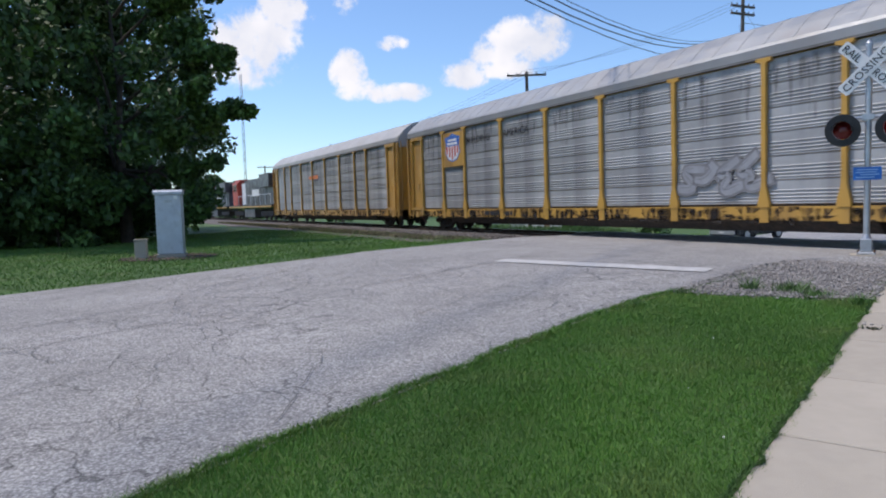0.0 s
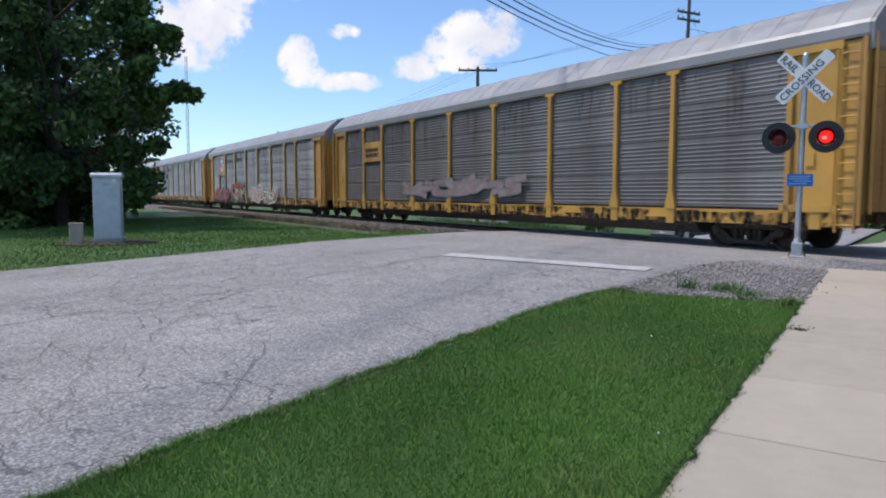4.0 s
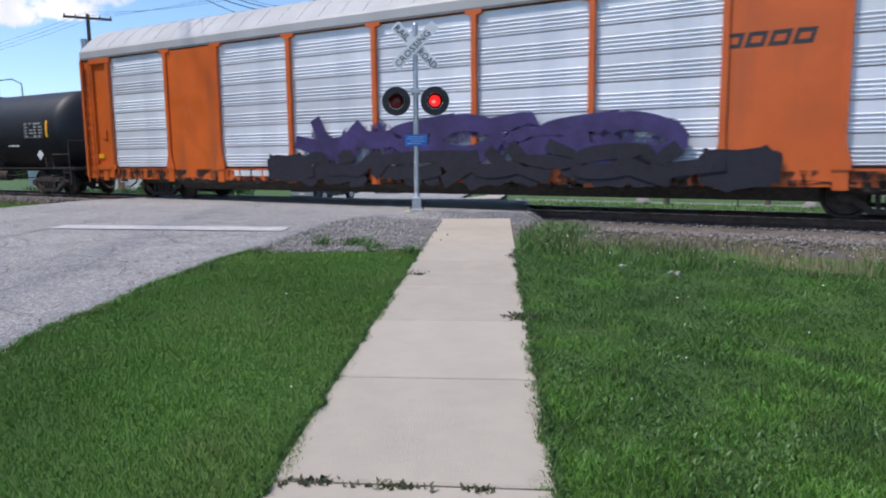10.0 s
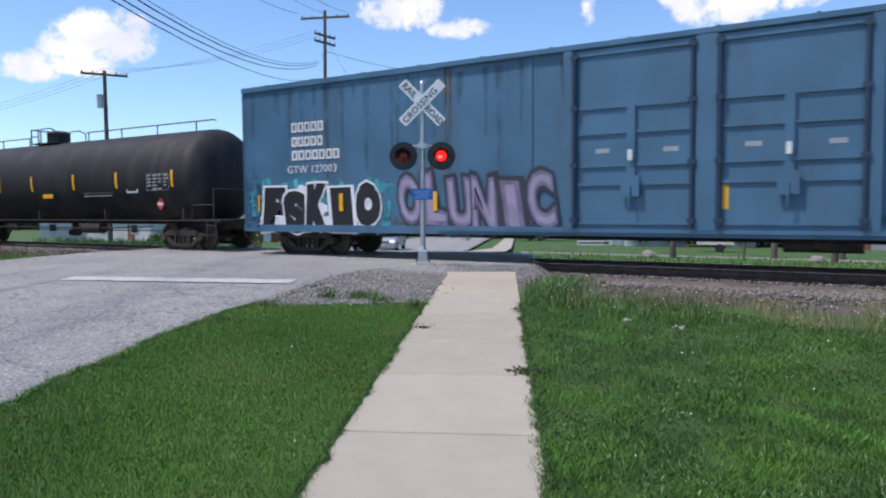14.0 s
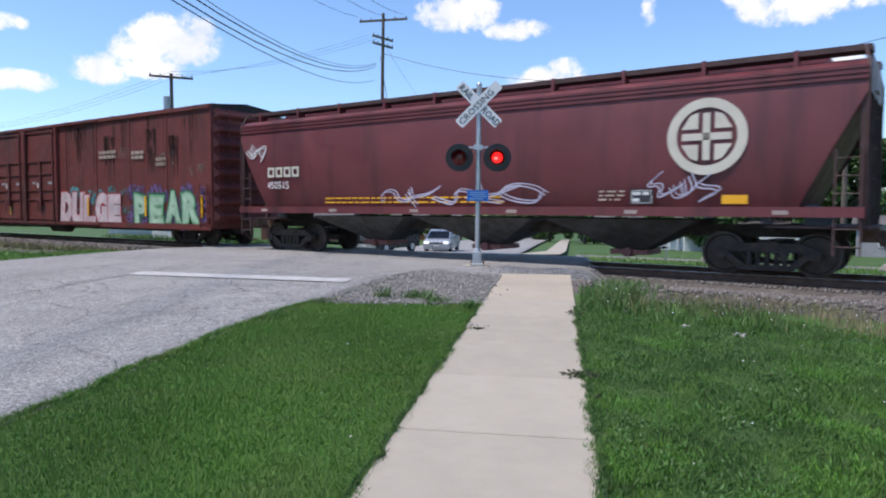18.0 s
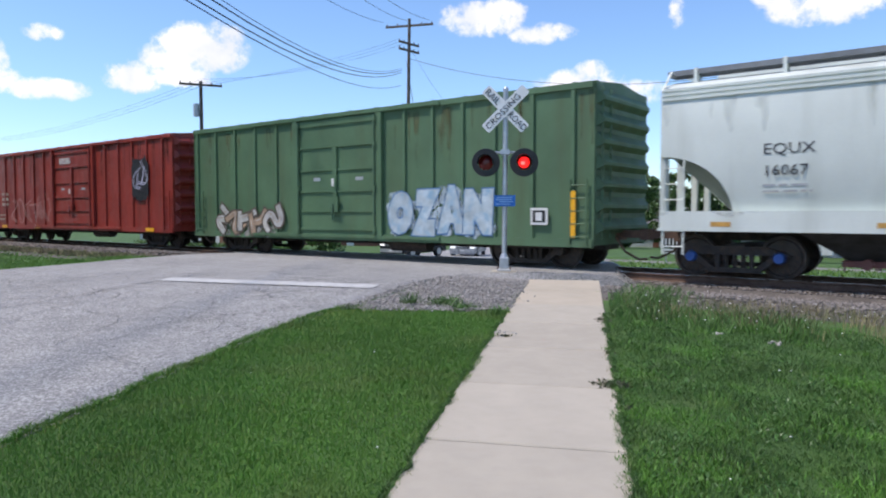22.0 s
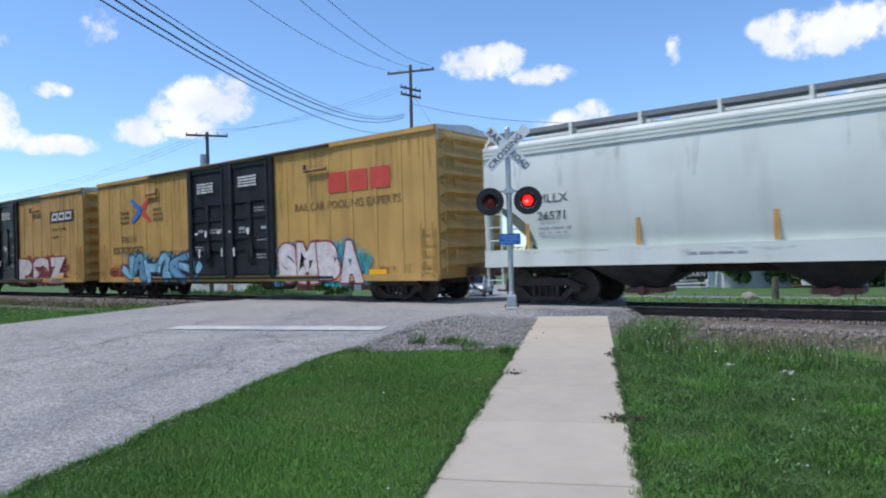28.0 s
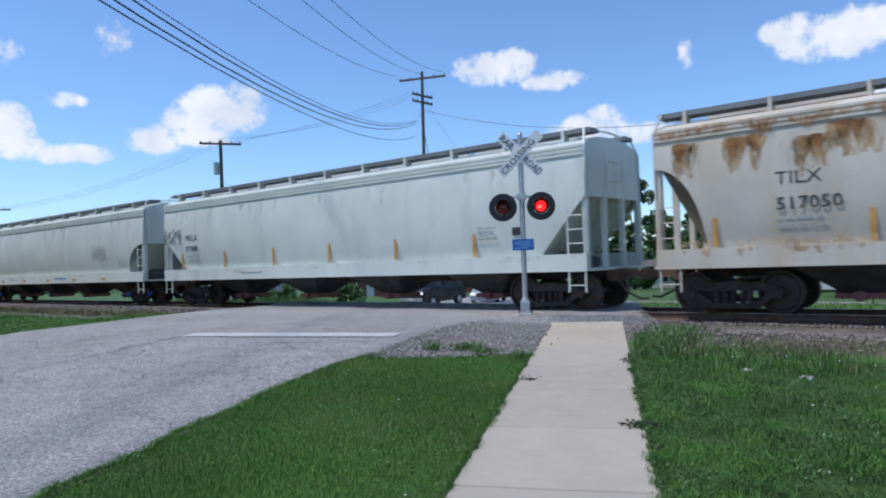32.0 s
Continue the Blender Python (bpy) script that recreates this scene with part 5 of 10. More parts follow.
def boxcar(left, right, colour, label, top, sill, door, ribs, roof_mat=None, end_inset=0.75, door_mat=None, door_style="plug", door_n=2, rod_mat=None, rib_out=0.06, grime=None):
    car, h = rail_car("boxcar", left, right, label, "railcar")
    b = h - end_inset
    roof_mat = roof_mat or colour
    part("body", box(-b, b, -1.52, 1.52, sill + 0.12, top - 0.05), colour, car)
    bm = bmesh.new()
    for s in (-1, 1):
        bx(bm, -b, b, s * 1.58 if s < 0 else 1.48, -1.48 if s < 0 else 1.58, sill, sill + 0.2)
    part("side_sill", bm, colour, car)
    bm = bmesh.new()
    for s in (-1, 1):
        bx(bm, -b, b, s * 1.59 if s < 0 else 1.49, -1.49 if s < 0 else 1.59, top - 0.14, top)
    part("top_chord", bm, colour, car)
    bm = bmesh.new()
    prism_x(bm, [(-1.56, top), (1.56, top), (0.0, top + 0.16)], -b, b)
    roof = part("roof", bm, roof_mat, car)
    bm = bmesh.new()
    prism_x(bm, [(-1.56, top + 0.03), (1.56, top + 0.03), (0, top + 0.2)], -0.03, 0.03)
    me = mesh_of("roof_rib", bm, roof_mat)
    for i in range(15):
        again("roof_rib", me, roof, pose(-b + 2 * b * (i + 0.5) / 15, 0, 0))
    # corrugated ends
    for s in (-1, 1):
        xe = s * b
        z = sill + 0.3
        bm = bmesh.new()
        v = [(0, -1.46, 0), (0, 1.46, 0), (0, 1.46, 0.4), (0, -1.46, 0.4), (s * 0.17, -1.34, 0.12), (s * 0.17, 1.34, 0.12), (s * 0.17, 1.34, 0.2), (s * 0.17, -1.34, 0.2)]
        vs = [bm.verts.new(p) for p in v]
        for f in ((0, 1, 5, 4), (4, 5, 6, 7), (3, 7, 6, 2), (0, 4, 7, 3), (1, 2, 6, 5)):
            bm.faces.new([vs[i] for i in f])
        bmesh.ops.recalc_face_normals(bm, faces=bm.faces[:])
        rib_me = mesh_of("end_rib", bm, colour)
        while z < top - 0.45:
            again("end_rib", rib_me, car, pose(xe + s * 0.02, 0, z))
            z += 0.5
        part("end_wall", box(min(xe, xe + s * 0.03), max(xe, xe + s * 0.03), -1.54, 1.54, sill + 0.05, top - 0.02), colour, car)
        part("end_cap", box(min(xe, xe + s * 0.05), max(xe, xe + s * 0.05), -1.5, 1.5, top - 0.42, top + 0.02), roof_mat, car)
        ladder(car, xe - s * 0.35, -1.53, sill + 0.1, min(top - 0.3, sill + 1.6), 0.42, colour, 5)
        bm = bmesh.new()
        for yy in (-1.3, -0.85):
            bx(bm, min(xe + s * .1, xe + s * 0.14), max(xe + s * .1, xe + s * 0.14), yy - 0.02, yy + 0.02, sill + 0.2, top - 0.1)
        lad = part("end_ladder", bm, colour, car)
    # side ribs
    rib = bmesh.new()
    plate_y(rib, [(-0.05, sill + 0.2), (0.05, sill + 0.2), (0.05, top - 0.14), (-0.05, top - 0.14)], -rib_out, 0.0)
    rme = mesh_of("side_rib", rib, colour)
    for x in ribs:
        again("side_rib", rme, car, pose(x, -1.52, 0))
        again("side_rib", rme, car, pose(x, 1.52, 0, 0, 0, 180))
    # doors
    dm = door_mat or colour
    x0, x1 = door
    w = (x1 - x0) / door_n
    for i in range(door_n):
        a = x0 + i * w
        d = part("door", box(a + 0.14, a + w - 0.14, -1.58, -1.52, sill + 0.2, top - 0.16), dm, car)
        for z in (sill + 0.26, sill + 1.1, sill + 1.5, sill + 2.2, sill + 2.75, top - 0.3) if door_n > 1 else (sill + 0.3, sill + 0.85, sill + 1.45, sill + 2.1, sill + 2.8, top - 0.35):
            part("door_bar", box(a + 0.2, a + w - 0.2, -1.625, -1.58, z, z + 0.06), dm, d)
        for dx in (0.1, w - 0.1):
            part("door_frame", box(a + dx - 0.1, a + dx + 0.1, -1.64, -1.52, sill + 0.14, top - 0.14), dm, d)
        for dx in (0.26, w - 0.26):
            bm = bmesh.new()
            tube(bm, (a + dx, -1.66, sill + 0.2), (a + dx, -1.66, top - 0.2), 0.045, 8)
            part("lock_rod", bm, rod_mat or dm, d)
            for z in (sill + 0.3, sill + 1.5, sill + 2.75, top - 0.35):
                part("rod_guide", box(a + dx - 0.08, a + dx + 0.08, -1.7, -1.6, z, z + 0.1), rod_mat or dm, d)
        part("centre_post", box(a + w * 0.5 - 0.09, a + w * 0.5 + 0.09, -1.65, -1.58, sill + 0.95, sill + 2.8), dm, d)
        part("lock_gear", box(a + w * 0.5 - 0.2, a + w * 0.5 + 0.2, -1.71, -1.65, sill + 0.85, sill + 1.3), dm, d)
        bm = bmesh.new()
        pipe(bm, [(a + w * 0.5, -1.72, sill + 1.08), (a + w * 0.5, -1.76, sill + 0.8), (a + w * 0.5, -1.74, sill + 0.6)], 0.025)
        part("door_lever", bm, dm, d)
        part("small_stencil", box(a + w * 0.5 - .05, a + w * 0.5 + .05, -1.717, -1.71, sill + 1.62, sill + 1.85), STENCIL_W, d)
        part("small_stencil", box(a + w * 0.72, a + w * 0.72 + .3, -1.587, -1.58, sill + 1.78, sill + 1.88), mat("faint_stencil", (.35, .38, .4), .7), d)
        part("small_stencil", box(a + w * 0.24, a + w * 0.24 + .3, -1.587, -1.58, sill + 1.8, sill + 1.9), mat("faint_stencil", (.35, .38, .4), .7), d)
    if grime:
        streaks(car, -b, b, top - 0.16, 70, (0.4, 2.6), (0.04, 0.28), grime, int(left), name="grime_streak", label="dirt that has run down the side")
        streaks(car, -b, b, sill + 0.5, 90, (0.1, 0.4), (0.1, 0.6), grime, int(left) + 1, name="grime_streak")
    bm = bmesh.new()
    for z in (sill + 0.08, top - 0.12):
        bx(bm, x0 - (x1 - x0) * 0.55, x1 + (x1 - x0) * 0.55, -1.63, -1.57, z, z + 0.08)
    part("door_track", bm, dm if door_mat else colour, car)
    bm = bmesh.new()
    bx(bm, -b + 0.2, b - 0.2, -0.4, 0.4, sill - 0.1, sill + 0.15)
    part("centre_sill", bm, TRUCK, car)
    bm = bmesh.new()
    tube(bm, (1.2, -0.9, sill - 0.1), (2.6, -0.9, sill - 0.1), 0.2, 10)
    pipe(bm, [(-b + 3, -0.6, sill - 0.1), (b - 3, -0.6, sill - 0.1)], 0.03)
    part("brake_gear", bm, TRUCK, car)
    truck(car, -h + 2.75)
    truck(car, h - 2.75)
    couplers(car, h)
    return car, b


def tank_car(left, right, shell, label, radius, mid_z, fittings, walk_rail=False, saddle=None, end_inset=0.75):
    car, h = rail_car("tank_car", left, right, label, "railcar")
    b = h - end_inset - 0.15
    bm = bmesh.new()
    prof = [(-b + radius * 0.5 * (1 - math.cos(t)), max(0.03, radius * math.sin(t))) for t in [math.pi / 2 * i / 9 for i in range(10)]]
    full = prof + [(-x, r) for x, r in prof[::-1]]
    lathe_x(bm, full, 0, mid_z, 48)
    part("tank_shell", bm, shell, car, smooth=True)
    sm = saddle or TRUCK
    # end platforms, sills and saddles
    for s in (-1, 1):
        x0, x1 = (-h + 0.45, -h + 3.9) if s < 0 else (h - 3.9, h - 0.45)
        part("end_sill", box(x0, x1, -0.42, 0.42, 0.72, 1.02), sm, car)
        part("platform", box(x0, x0 + 1.2, -1.45, 1.45, 0.96, 1.04) if s < 0 else box(x1 - 1.2, x1, -1.45, 1.45, 0.96, 1.04), sm, car)
        bm = bmesh.new()
        xb = s * (h - 2.75)
        prism_x(bm, [(-0.85, 1.0), (0.85, 1.0), (1.0, 1.5), (0.7, 1.25), (-0.7, 1.25), (-1.0, 1.5)], xb - 0.3, xb + 0.3)
        part("saddle", bm, sm, car)
        bm = bmesh.new()
        xx = s * (h - 0.75)
        pipe(bm, [(xx, -1.42, 1.02), (xx, -1.42, 2.0), (xx, -0.5, 2.0), (xx, 0.5, 2.0), (xx, 1.42, 2.0), (xx, 1.42, 1.02)], 0.025)
        pipe(bm, [(xx, -1.42, 1.5), (xx - s * 1.0, -1.42, 1.5), (xx - s * 1.0, -1.42, 1.02)], 0.02)
        part("handrail", bm, sm, car)
        ladder(car, s * (h - 0.75), -1.45, 0.4, 1.0, 0.4, sm, 2, "step")
    part("running_board", box(-h + 0.6, h - 0.6, -1.5, -1.42, 0.99, 1.03), sm, car)
    # centre sill, brake cylinder, reservoir and pipes below the shell
    bm = bmesh.new()
    tube(bm, (2.2, -0.95, 0.72), (3.3, -0.95, 0.72), 0.2, 12)
    part("brake_reservoir", bm, TRUCK, car)
    bm = bmesh.new()
    tube(bm, (-3.0, -0.9, 0.74), (-2.3, -0.9, 0.74), 0.17, 12)
    tube(bm, (-2.3, -0.9, 0.74), (-0.9, -0.9, 0.74), 0.025, 6)
    part("brake_cylinder", bm, TRUCK, car)
    bm = bmesh.new()
    pipe(bm, [(-h + 4.2, -1.05, 0.8), (-4.0, -1.05, 0.72), (4.0, -1.05, 0.72), (h - 4.2, -1.05, 0.8)], 0.025)
    part("brake_pipe", bm, TRUCK, car)
    bm = bmesh.new()
    pipe(bm, [(-h + 3.6, -0.5, 0.62), (h - 3.6, -0.5, 0.62)], 0.02)
    part("brake_rod", bm, TRUCK, car)
    n = 5
    bracket = mesh_of("board_bracket", box(-0.03, 0.03, -1.42, -1.2, 0.98, 1.4), sm)
    for i in range(n):
        again("board_bracket", bracket, car, pose(-h + 2.2 + (2 * h - 4.4) * i / (n - 1), 0, 0))
    fittings(car, h, radius, mid_z)
    if walk_rail:
        zt = mid_z + radius
        bm = bmesh.new()
        pipe(bm, [(-b + 1.1, -0.55, zt - 0.05), (-b + 1.2, -0.55, zt + 0.24), (-1.9, -0.55, zt + 0.24)], 0.022)
        part("top_handrail", bm, sm, car)
        bm = bmesh.new()
        pipe(bm, [(1.9, -0.55, zt + 0.24), (b - 0.35, -0.55, zt + 0.24), (b - 0.25, -0.55, zt + 0.2)], 0.022)
        part("top_handrail", bm, sm, car)
        for i in range(9):
            x = -b + 1.2 + (2 * b - 2.4) * i / 8
            if abs(x) > 1.7:
                bm = bmesh.new()
                tube(bm, (x, -0.55, zt - 0.12), (x, -0.55, zt + 0.24), 0.02, 6)
                part("rail_post", bm, sm, car)
    bm = bmesh.new()
    tube(bm, (-0.25, 0, mid_z - radius - 0.35), (0.25, 0, mid_z - radius - 0.35), 0.14, 10)
    tube(bm, (0, 0, mid_z - radius - 0.4), (0, 0, mid_z - radius + 0.1), 0.12, 10)
    part("outlet_valve", bm, TRUCK, car)
    truck(car, -h + 2.75)
    truck(car, h - 2.75)
    couplers(car, h)
    return car, b


def hopper(left, right, shell, label, sill_mat=None, top_mat=None, steel=None, bays=4, cut="round", blue_caps=False, sill_z=1.0, reach=None, rise=None):
    car, h = rail_car("covered_hopper", left, right, label, "railcar")
    b = h - 0.85
    sill_mat, steel = sill_mat or shell, steel or shell
    zb, ze, zt = 1.38, 4.02, 4.3
    x_cut = reach or (1.45 if cut == "round" else 1.35)
    rise = rise or (1.2 if cut == "round" else 1.4)
    # the bulging body, its ends sloping in below
    half = [(1.40, zb), (1.47, 1.6), (1.53, 1.95), (1.572, 2.35), (1.585, 2.75), (1.575, 3.2), (1.545, 3.6), (1.52, 3.77), (1.5, ze), (1.3, 4.14), (0.8, zt - 0.04)]
    sec = [(-y, z) for y, z in half] + [(0, zt)] + half[::-1]
    bm = bmesh.new()
    prism_x(bm, sec[::-1], -b + x_cut, b - x_cut)
    part("hopper_body", bm, shell, car, smooth=True)
    for s in (-1, 1):
        # side sheet beyond the last bay: top corner kept, lower corner cut in a curve
        bm = bmesh.new()
        x_in, x_out = s * (b - x_cut), s * b
        prev = None
        for k in range(13):
            t = (k / 12) ** 2 if cut == "round" else k / 12
            x = x_in + (x_out - x_in) * t
            low = zb + (rise * math.sqrt(1 - (1 - t) ** 2) if cut == "round" else rise * t)
            cur = []
            for y, z in sec:
                zz = max(z, low) if z < 3.3 else z
                yy = y
                if zz > z:
                    yy = math.copysign(np.interp(zz, [p[1] for p in half], [p[0] for p in half]), y)
                cur.append(bm.verts.new((x, yy, zz)))
            if prev:
                for i in range(len(cur) - 1):
                    f = (prev[i], prev[i + 1], cur[i + 1], cur[i])
                    try:
                        bm.faces.new(f if s < 0 else f[::-1])
                    except ValueError:
                        pass
            prev = cur
        bm.faces.new(prev)
        part("end_sheet", bm, shell, car, smooth=True)
        # slope sheet and end posts
        bm = bmesh.new()
        v = [bm.verts.new(p) for p in ((x_in, -1.38, 1.42), (x_in, 1.38, 1.42), (s * (b - 0.03), 1.4, zb + rise + .12), (s * (b - 0.03), -1.4, zb + rise + .12))]
        bm.faces.new((v[0], v[1], v[2], v[3]))
        bmesh.ops.solidify(bm, geom=bm.faces[:], thickness=0.02)
        # bulkhead plate, its dark grey standing for the shade inside the end recess
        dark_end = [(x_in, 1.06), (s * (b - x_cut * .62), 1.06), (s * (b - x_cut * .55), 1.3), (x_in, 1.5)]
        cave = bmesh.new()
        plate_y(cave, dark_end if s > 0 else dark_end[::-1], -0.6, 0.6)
        part("end_bulkhead", cave, mat("shaded_end_steel", (0.12, 0.125, 0.13), 0.7, var=0.2), car)
        part("slope_sheet", bm, shell, car)
        bm = bmesh.new()
        for yy in (-1.45, -0.5, 0.5, 1.45):
            bx(bm, min(x_out - s * .12, x_out), max(x_out - s * .12, x_out), yy - 0.06, yy + 0.06, 1.05, 3.95)
        part("end_post", bm, steel, car)
        bm = bmesh.new()
        bx(bm, min(s * (b - 1.7), s * (b + 0.1)), max(s * (b - 1.7), s * (b + 0.1)), -1.5, 1.5, 1.0, 1.06)
        part("end_platform", bm, steel, car)
        ladder(car, x_out - s * 0.28, -1.5, 0.5, 2.5, 0.44, steel, 6)
        bm = bmesh.new()
        pipe(bm, [(x_out, -1.52, 1.05), (x_out, -1.52, 4.0), (x_out - s * 0.1, -1.3, 4.4), (x_out - s * 0.1, 0, 4.46), (x_out - s * 0.1, 1.3, 4.4), (x_out, 1.52, 4.0), (x_out, 1.52, 1.05)], 0.03)
        for z in (1.5, 2.0, 2.6, 3.2, 3.7):
            tube(bm, (x_out + s * 0.02, -0.25, z), (x_out + s * 0.02, 0.25, z), 0.018, 6)
        part("end_ladder", bm, steel, car)
    bm = bmesh.new()
    for s in (-1, 1):
        bx(bm, -b, b, s * 1.62 if s < 0 else 1.4, -1.4 if s < 0 else 1.62, sill_z, 1.42)
    part("side_sill", bm, sill_mat, car)
    for s in (-1, 1):
        for z, out in ((3.77, 1.565), (3.87, 1.55), (3.97, 1.535)):
            part("top_ridge", box(-b + 0.02, b - 0.02, s * out if s < 0 else 1.44, -1.44 if s < 0 else out, z, z + 0.055), shell, car)
    # running boards and hatches on the roof
    tm = top_mat or mat("dark_walkway_grating", (0.2, 0.21, 0.22), 0.6, 0.4, var=0.15)
    for s in (-1, 1):
        part("roof_walk", box(-b, b, s * 0.98 - 0.24, s * 0.98 + 0.24, 4.34, 4.45), tm, car)
    x = -b + 0.6
    bracket = mesh_of("walk_bracket", box(-0.035, 0.035, -0.14, 0.14, 4.1, 4.47), shell)
    while x < b:
        for s in (-1, 1):
            again("walk_bracket", bracket, car, pose(x, s * 1.1, 0))
        x += 1.75
    for i in range(5):
        xx = -b + 2.4 + (2 * b - 4.8) * i / 4
        part("hatch_cover", box(xx - 1.6, xx + 1.6, -0.35, 0.35, zt - 0.02, zt + 0.14), shell, car)
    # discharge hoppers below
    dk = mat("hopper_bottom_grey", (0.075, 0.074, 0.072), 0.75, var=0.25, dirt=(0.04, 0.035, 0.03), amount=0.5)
    span_x = b - 2.9 if bays < 4 else b - 1.7
    bogie = 2.6 if bays < 4 else 2.25
    for i in range(bays):
        xc = -span_x + 2 * span_x * (i + 0.5) / bays
        hw = span_x / bays * (0.92 if bays < 4 else 0.66)
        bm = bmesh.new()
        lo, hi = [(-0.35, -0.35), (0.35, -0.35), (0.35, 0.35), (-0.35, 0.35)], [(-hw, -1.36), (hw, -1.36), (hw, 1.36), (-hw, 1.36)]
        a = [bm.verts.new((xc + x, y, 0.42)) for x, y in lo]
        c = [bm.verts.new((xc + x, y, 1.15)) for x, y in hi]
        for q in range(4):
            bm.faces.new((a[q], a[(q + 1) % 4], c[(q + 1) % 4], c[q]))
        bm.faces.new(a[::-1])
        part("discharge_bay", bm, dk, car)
        bm = bmesh.new()
        bx(bm, xc - 0.45, xc + 0.45, -0.5, 0.5, 0.3, 0.42)
        tube(bm, (xc, -0.62, 0.36), (xc, 0.62, 0.36), 0.11, 10)
        part("outlet_gate", bm, mat("rusty_red_gate", (0.25, 0.1, 0.09), 0.7, var=0.2), car)
    part("centre_sill", box(-b + 0.4, b - 0.4, -0.3, 0.3, 0.78, 1.05), TRUCK, car)
    caps = mat("blue_bearing_cap", (0.03, 0.1, 0.35), 0.5, var=0.2) if blue_caps else None
    truck(car, -h + bogie, caps)
    truck(car, h - bogie, caps)
    couplers(car, h)
    return car, b


# ---- the train, from its head to its tail ----
RACK_POSTS = (-.72, -.575, -.36, -.143, .073, .296, .505, .65)
SILVER = mat("galvanised_rack_sheet", (0.43, 0.437, 0.44), 0.55, 0.3, var=0.16, scale=0.5, fine=18, bump=0.05, dirt=(0.2, 0.2, 0.2), amount=0.42, streak=0.2, each=0.13)
DULL = mat("grimy_rack_sheet", (0.125, 0.11, 0.1), 0.65, 0.2, var=0.2, scale=0.6, fine=18, bump=0.05, dirt=(0.065, 0.056, 0.05), amount=0.5, streak=0.2, each=0.13)
TARN = mat("tarnished_rack_sheet", (0.185, 0.183, 0.18), 0.6, 0.25, var=0.16, scale=0.5, fine=18, bump=0.05, dirt=(0.13, 0.115, 0.105), amount=0.42, streak=0.2, each=0.13)
BRIGHT = mat("bright_rack_sheet", (0.74, 0.76, 0.79), 0.45, 0.2, var=0.1, scale=0.5, fine=18, bump=0.04, dirt=(0.55, 0.58, 0.62), amount=0.3, streak=0.2, each=0.13)
ROOF_W = mat("chalky_white_roof", (0.44, 0.44, 0.43), 0.6, 0.1, var=0.1, scale=0.6, dirt=(0.42, 0.41, 0.39), amount=0.4)
ROOF_G = mat("grey_metal_roof", (0.33, 0.335, 0.335), 0.5, 0.4, var=0.1, scale=0.6, dirt=(0.3, 0.29, 0.28), amount=0.35)
BROWN = paint("rack_brown", (0.14, 0.045, 0.042), dirt=(0.06, 0.03, 0.028))
ORANGE = paint("rack_orange", (0.62, 0.115, 0.014), dirt=(0.35, 0.09, 0.03), amount=0.25)

EDGE = [-121.0, -64.2, -34.4, -4.4, 25.6, 55.65, 85.04, 114.06, 131.62, 159.63, 177.75, 198.7, 226.8, 255.06, 274.39, 291.62, 309.85, 327.17, 348.87, 369.4, 390.04, 410.52, 431.81, 453.07, 473.59, 494.5]


def shield(car, x0, x1, z0, z1, panel, stripes):
    """A heraldic shield in blue, white and red on a yellow plate; its words are left as a bar."""
    patch(car, x0, x1, z0, z1, -1.58, panel, "emblem_plate", "yellow plate with a shield emblem", 0.05)
    cx, w, h = (x0 + x1) / 2, (x1 - x0) * 0.38, (z1 - z0) * 0.42
    cz = (z0 + z1) / 2 + 0.08

    def outline(k):
        return [(cx - w * k, cz + h * k * 0.72), (cx - w * k * 0.5, cz + h * k * 0.82), (cx, cz + h * k), (cx + w * k * 0.5, cz + h * k * 0.82), (cx + w * k, cz + h * k * 0.72), (cx + w * k * 0.88, cz + h * k * 0.2), (cx + w * k, cz - h * k * 0.35), (cx + w * k * 0.6, cz - h * k * 0.85), (cx, cz - h * k), (cx - w * k * 0.6, cz - h * k * 0.85), (cx - w * k, cz - h * k * 0.35), (cx - w * k * 0.88, cz + h * k * 0.2)]
    for k, yy, m in ((1.0, -1.637, SPRAY["blue"]), (0.92, -1.641, SPRAY["white"])):
        bm = bmesh.new()
        plate_y(bm, outline(k), yy, yy + 0.006)
        part("shield", bm, m, car)
    bm = bmesh.new()
    plate_y(bm, [(cx - w * .86, cz + h * .12), (cx + w * .86, cz + h * .12), (cx + w * .9, cz + h * .66), (cx, cz + h * .9), (cx - w * .9, cz + h * .66)], -1.646, -1.64)
    part("shield_top", bm, SPRAY["blue"], car)
    bm = bmesh.new()
    bx(bm, cx - w * .6, cx + w * .6, -1.65, -1.647, cz + h * .45, cz + h * .6)
    bx(bm, cx - w * .68, cx + w * .68, -1.65, -1.647, cz + h * .2, cz + h * .36)
    part("shield_bar", bm, SPRAY["white"], car)
    if stripes:
        bm = bmesh.new()
        for i in range(5):
            x = cx + (i - 2) * w * 0.36
            dz = 0.85 - 0.22 * abs(i - 2)
            bx(bm, x - w * .09, x + w * .09, -1.65, -1.646, cz - h * dz, cz + h * 0.08)
        part("shield_stripe", bm, SPRAY["red"], car)


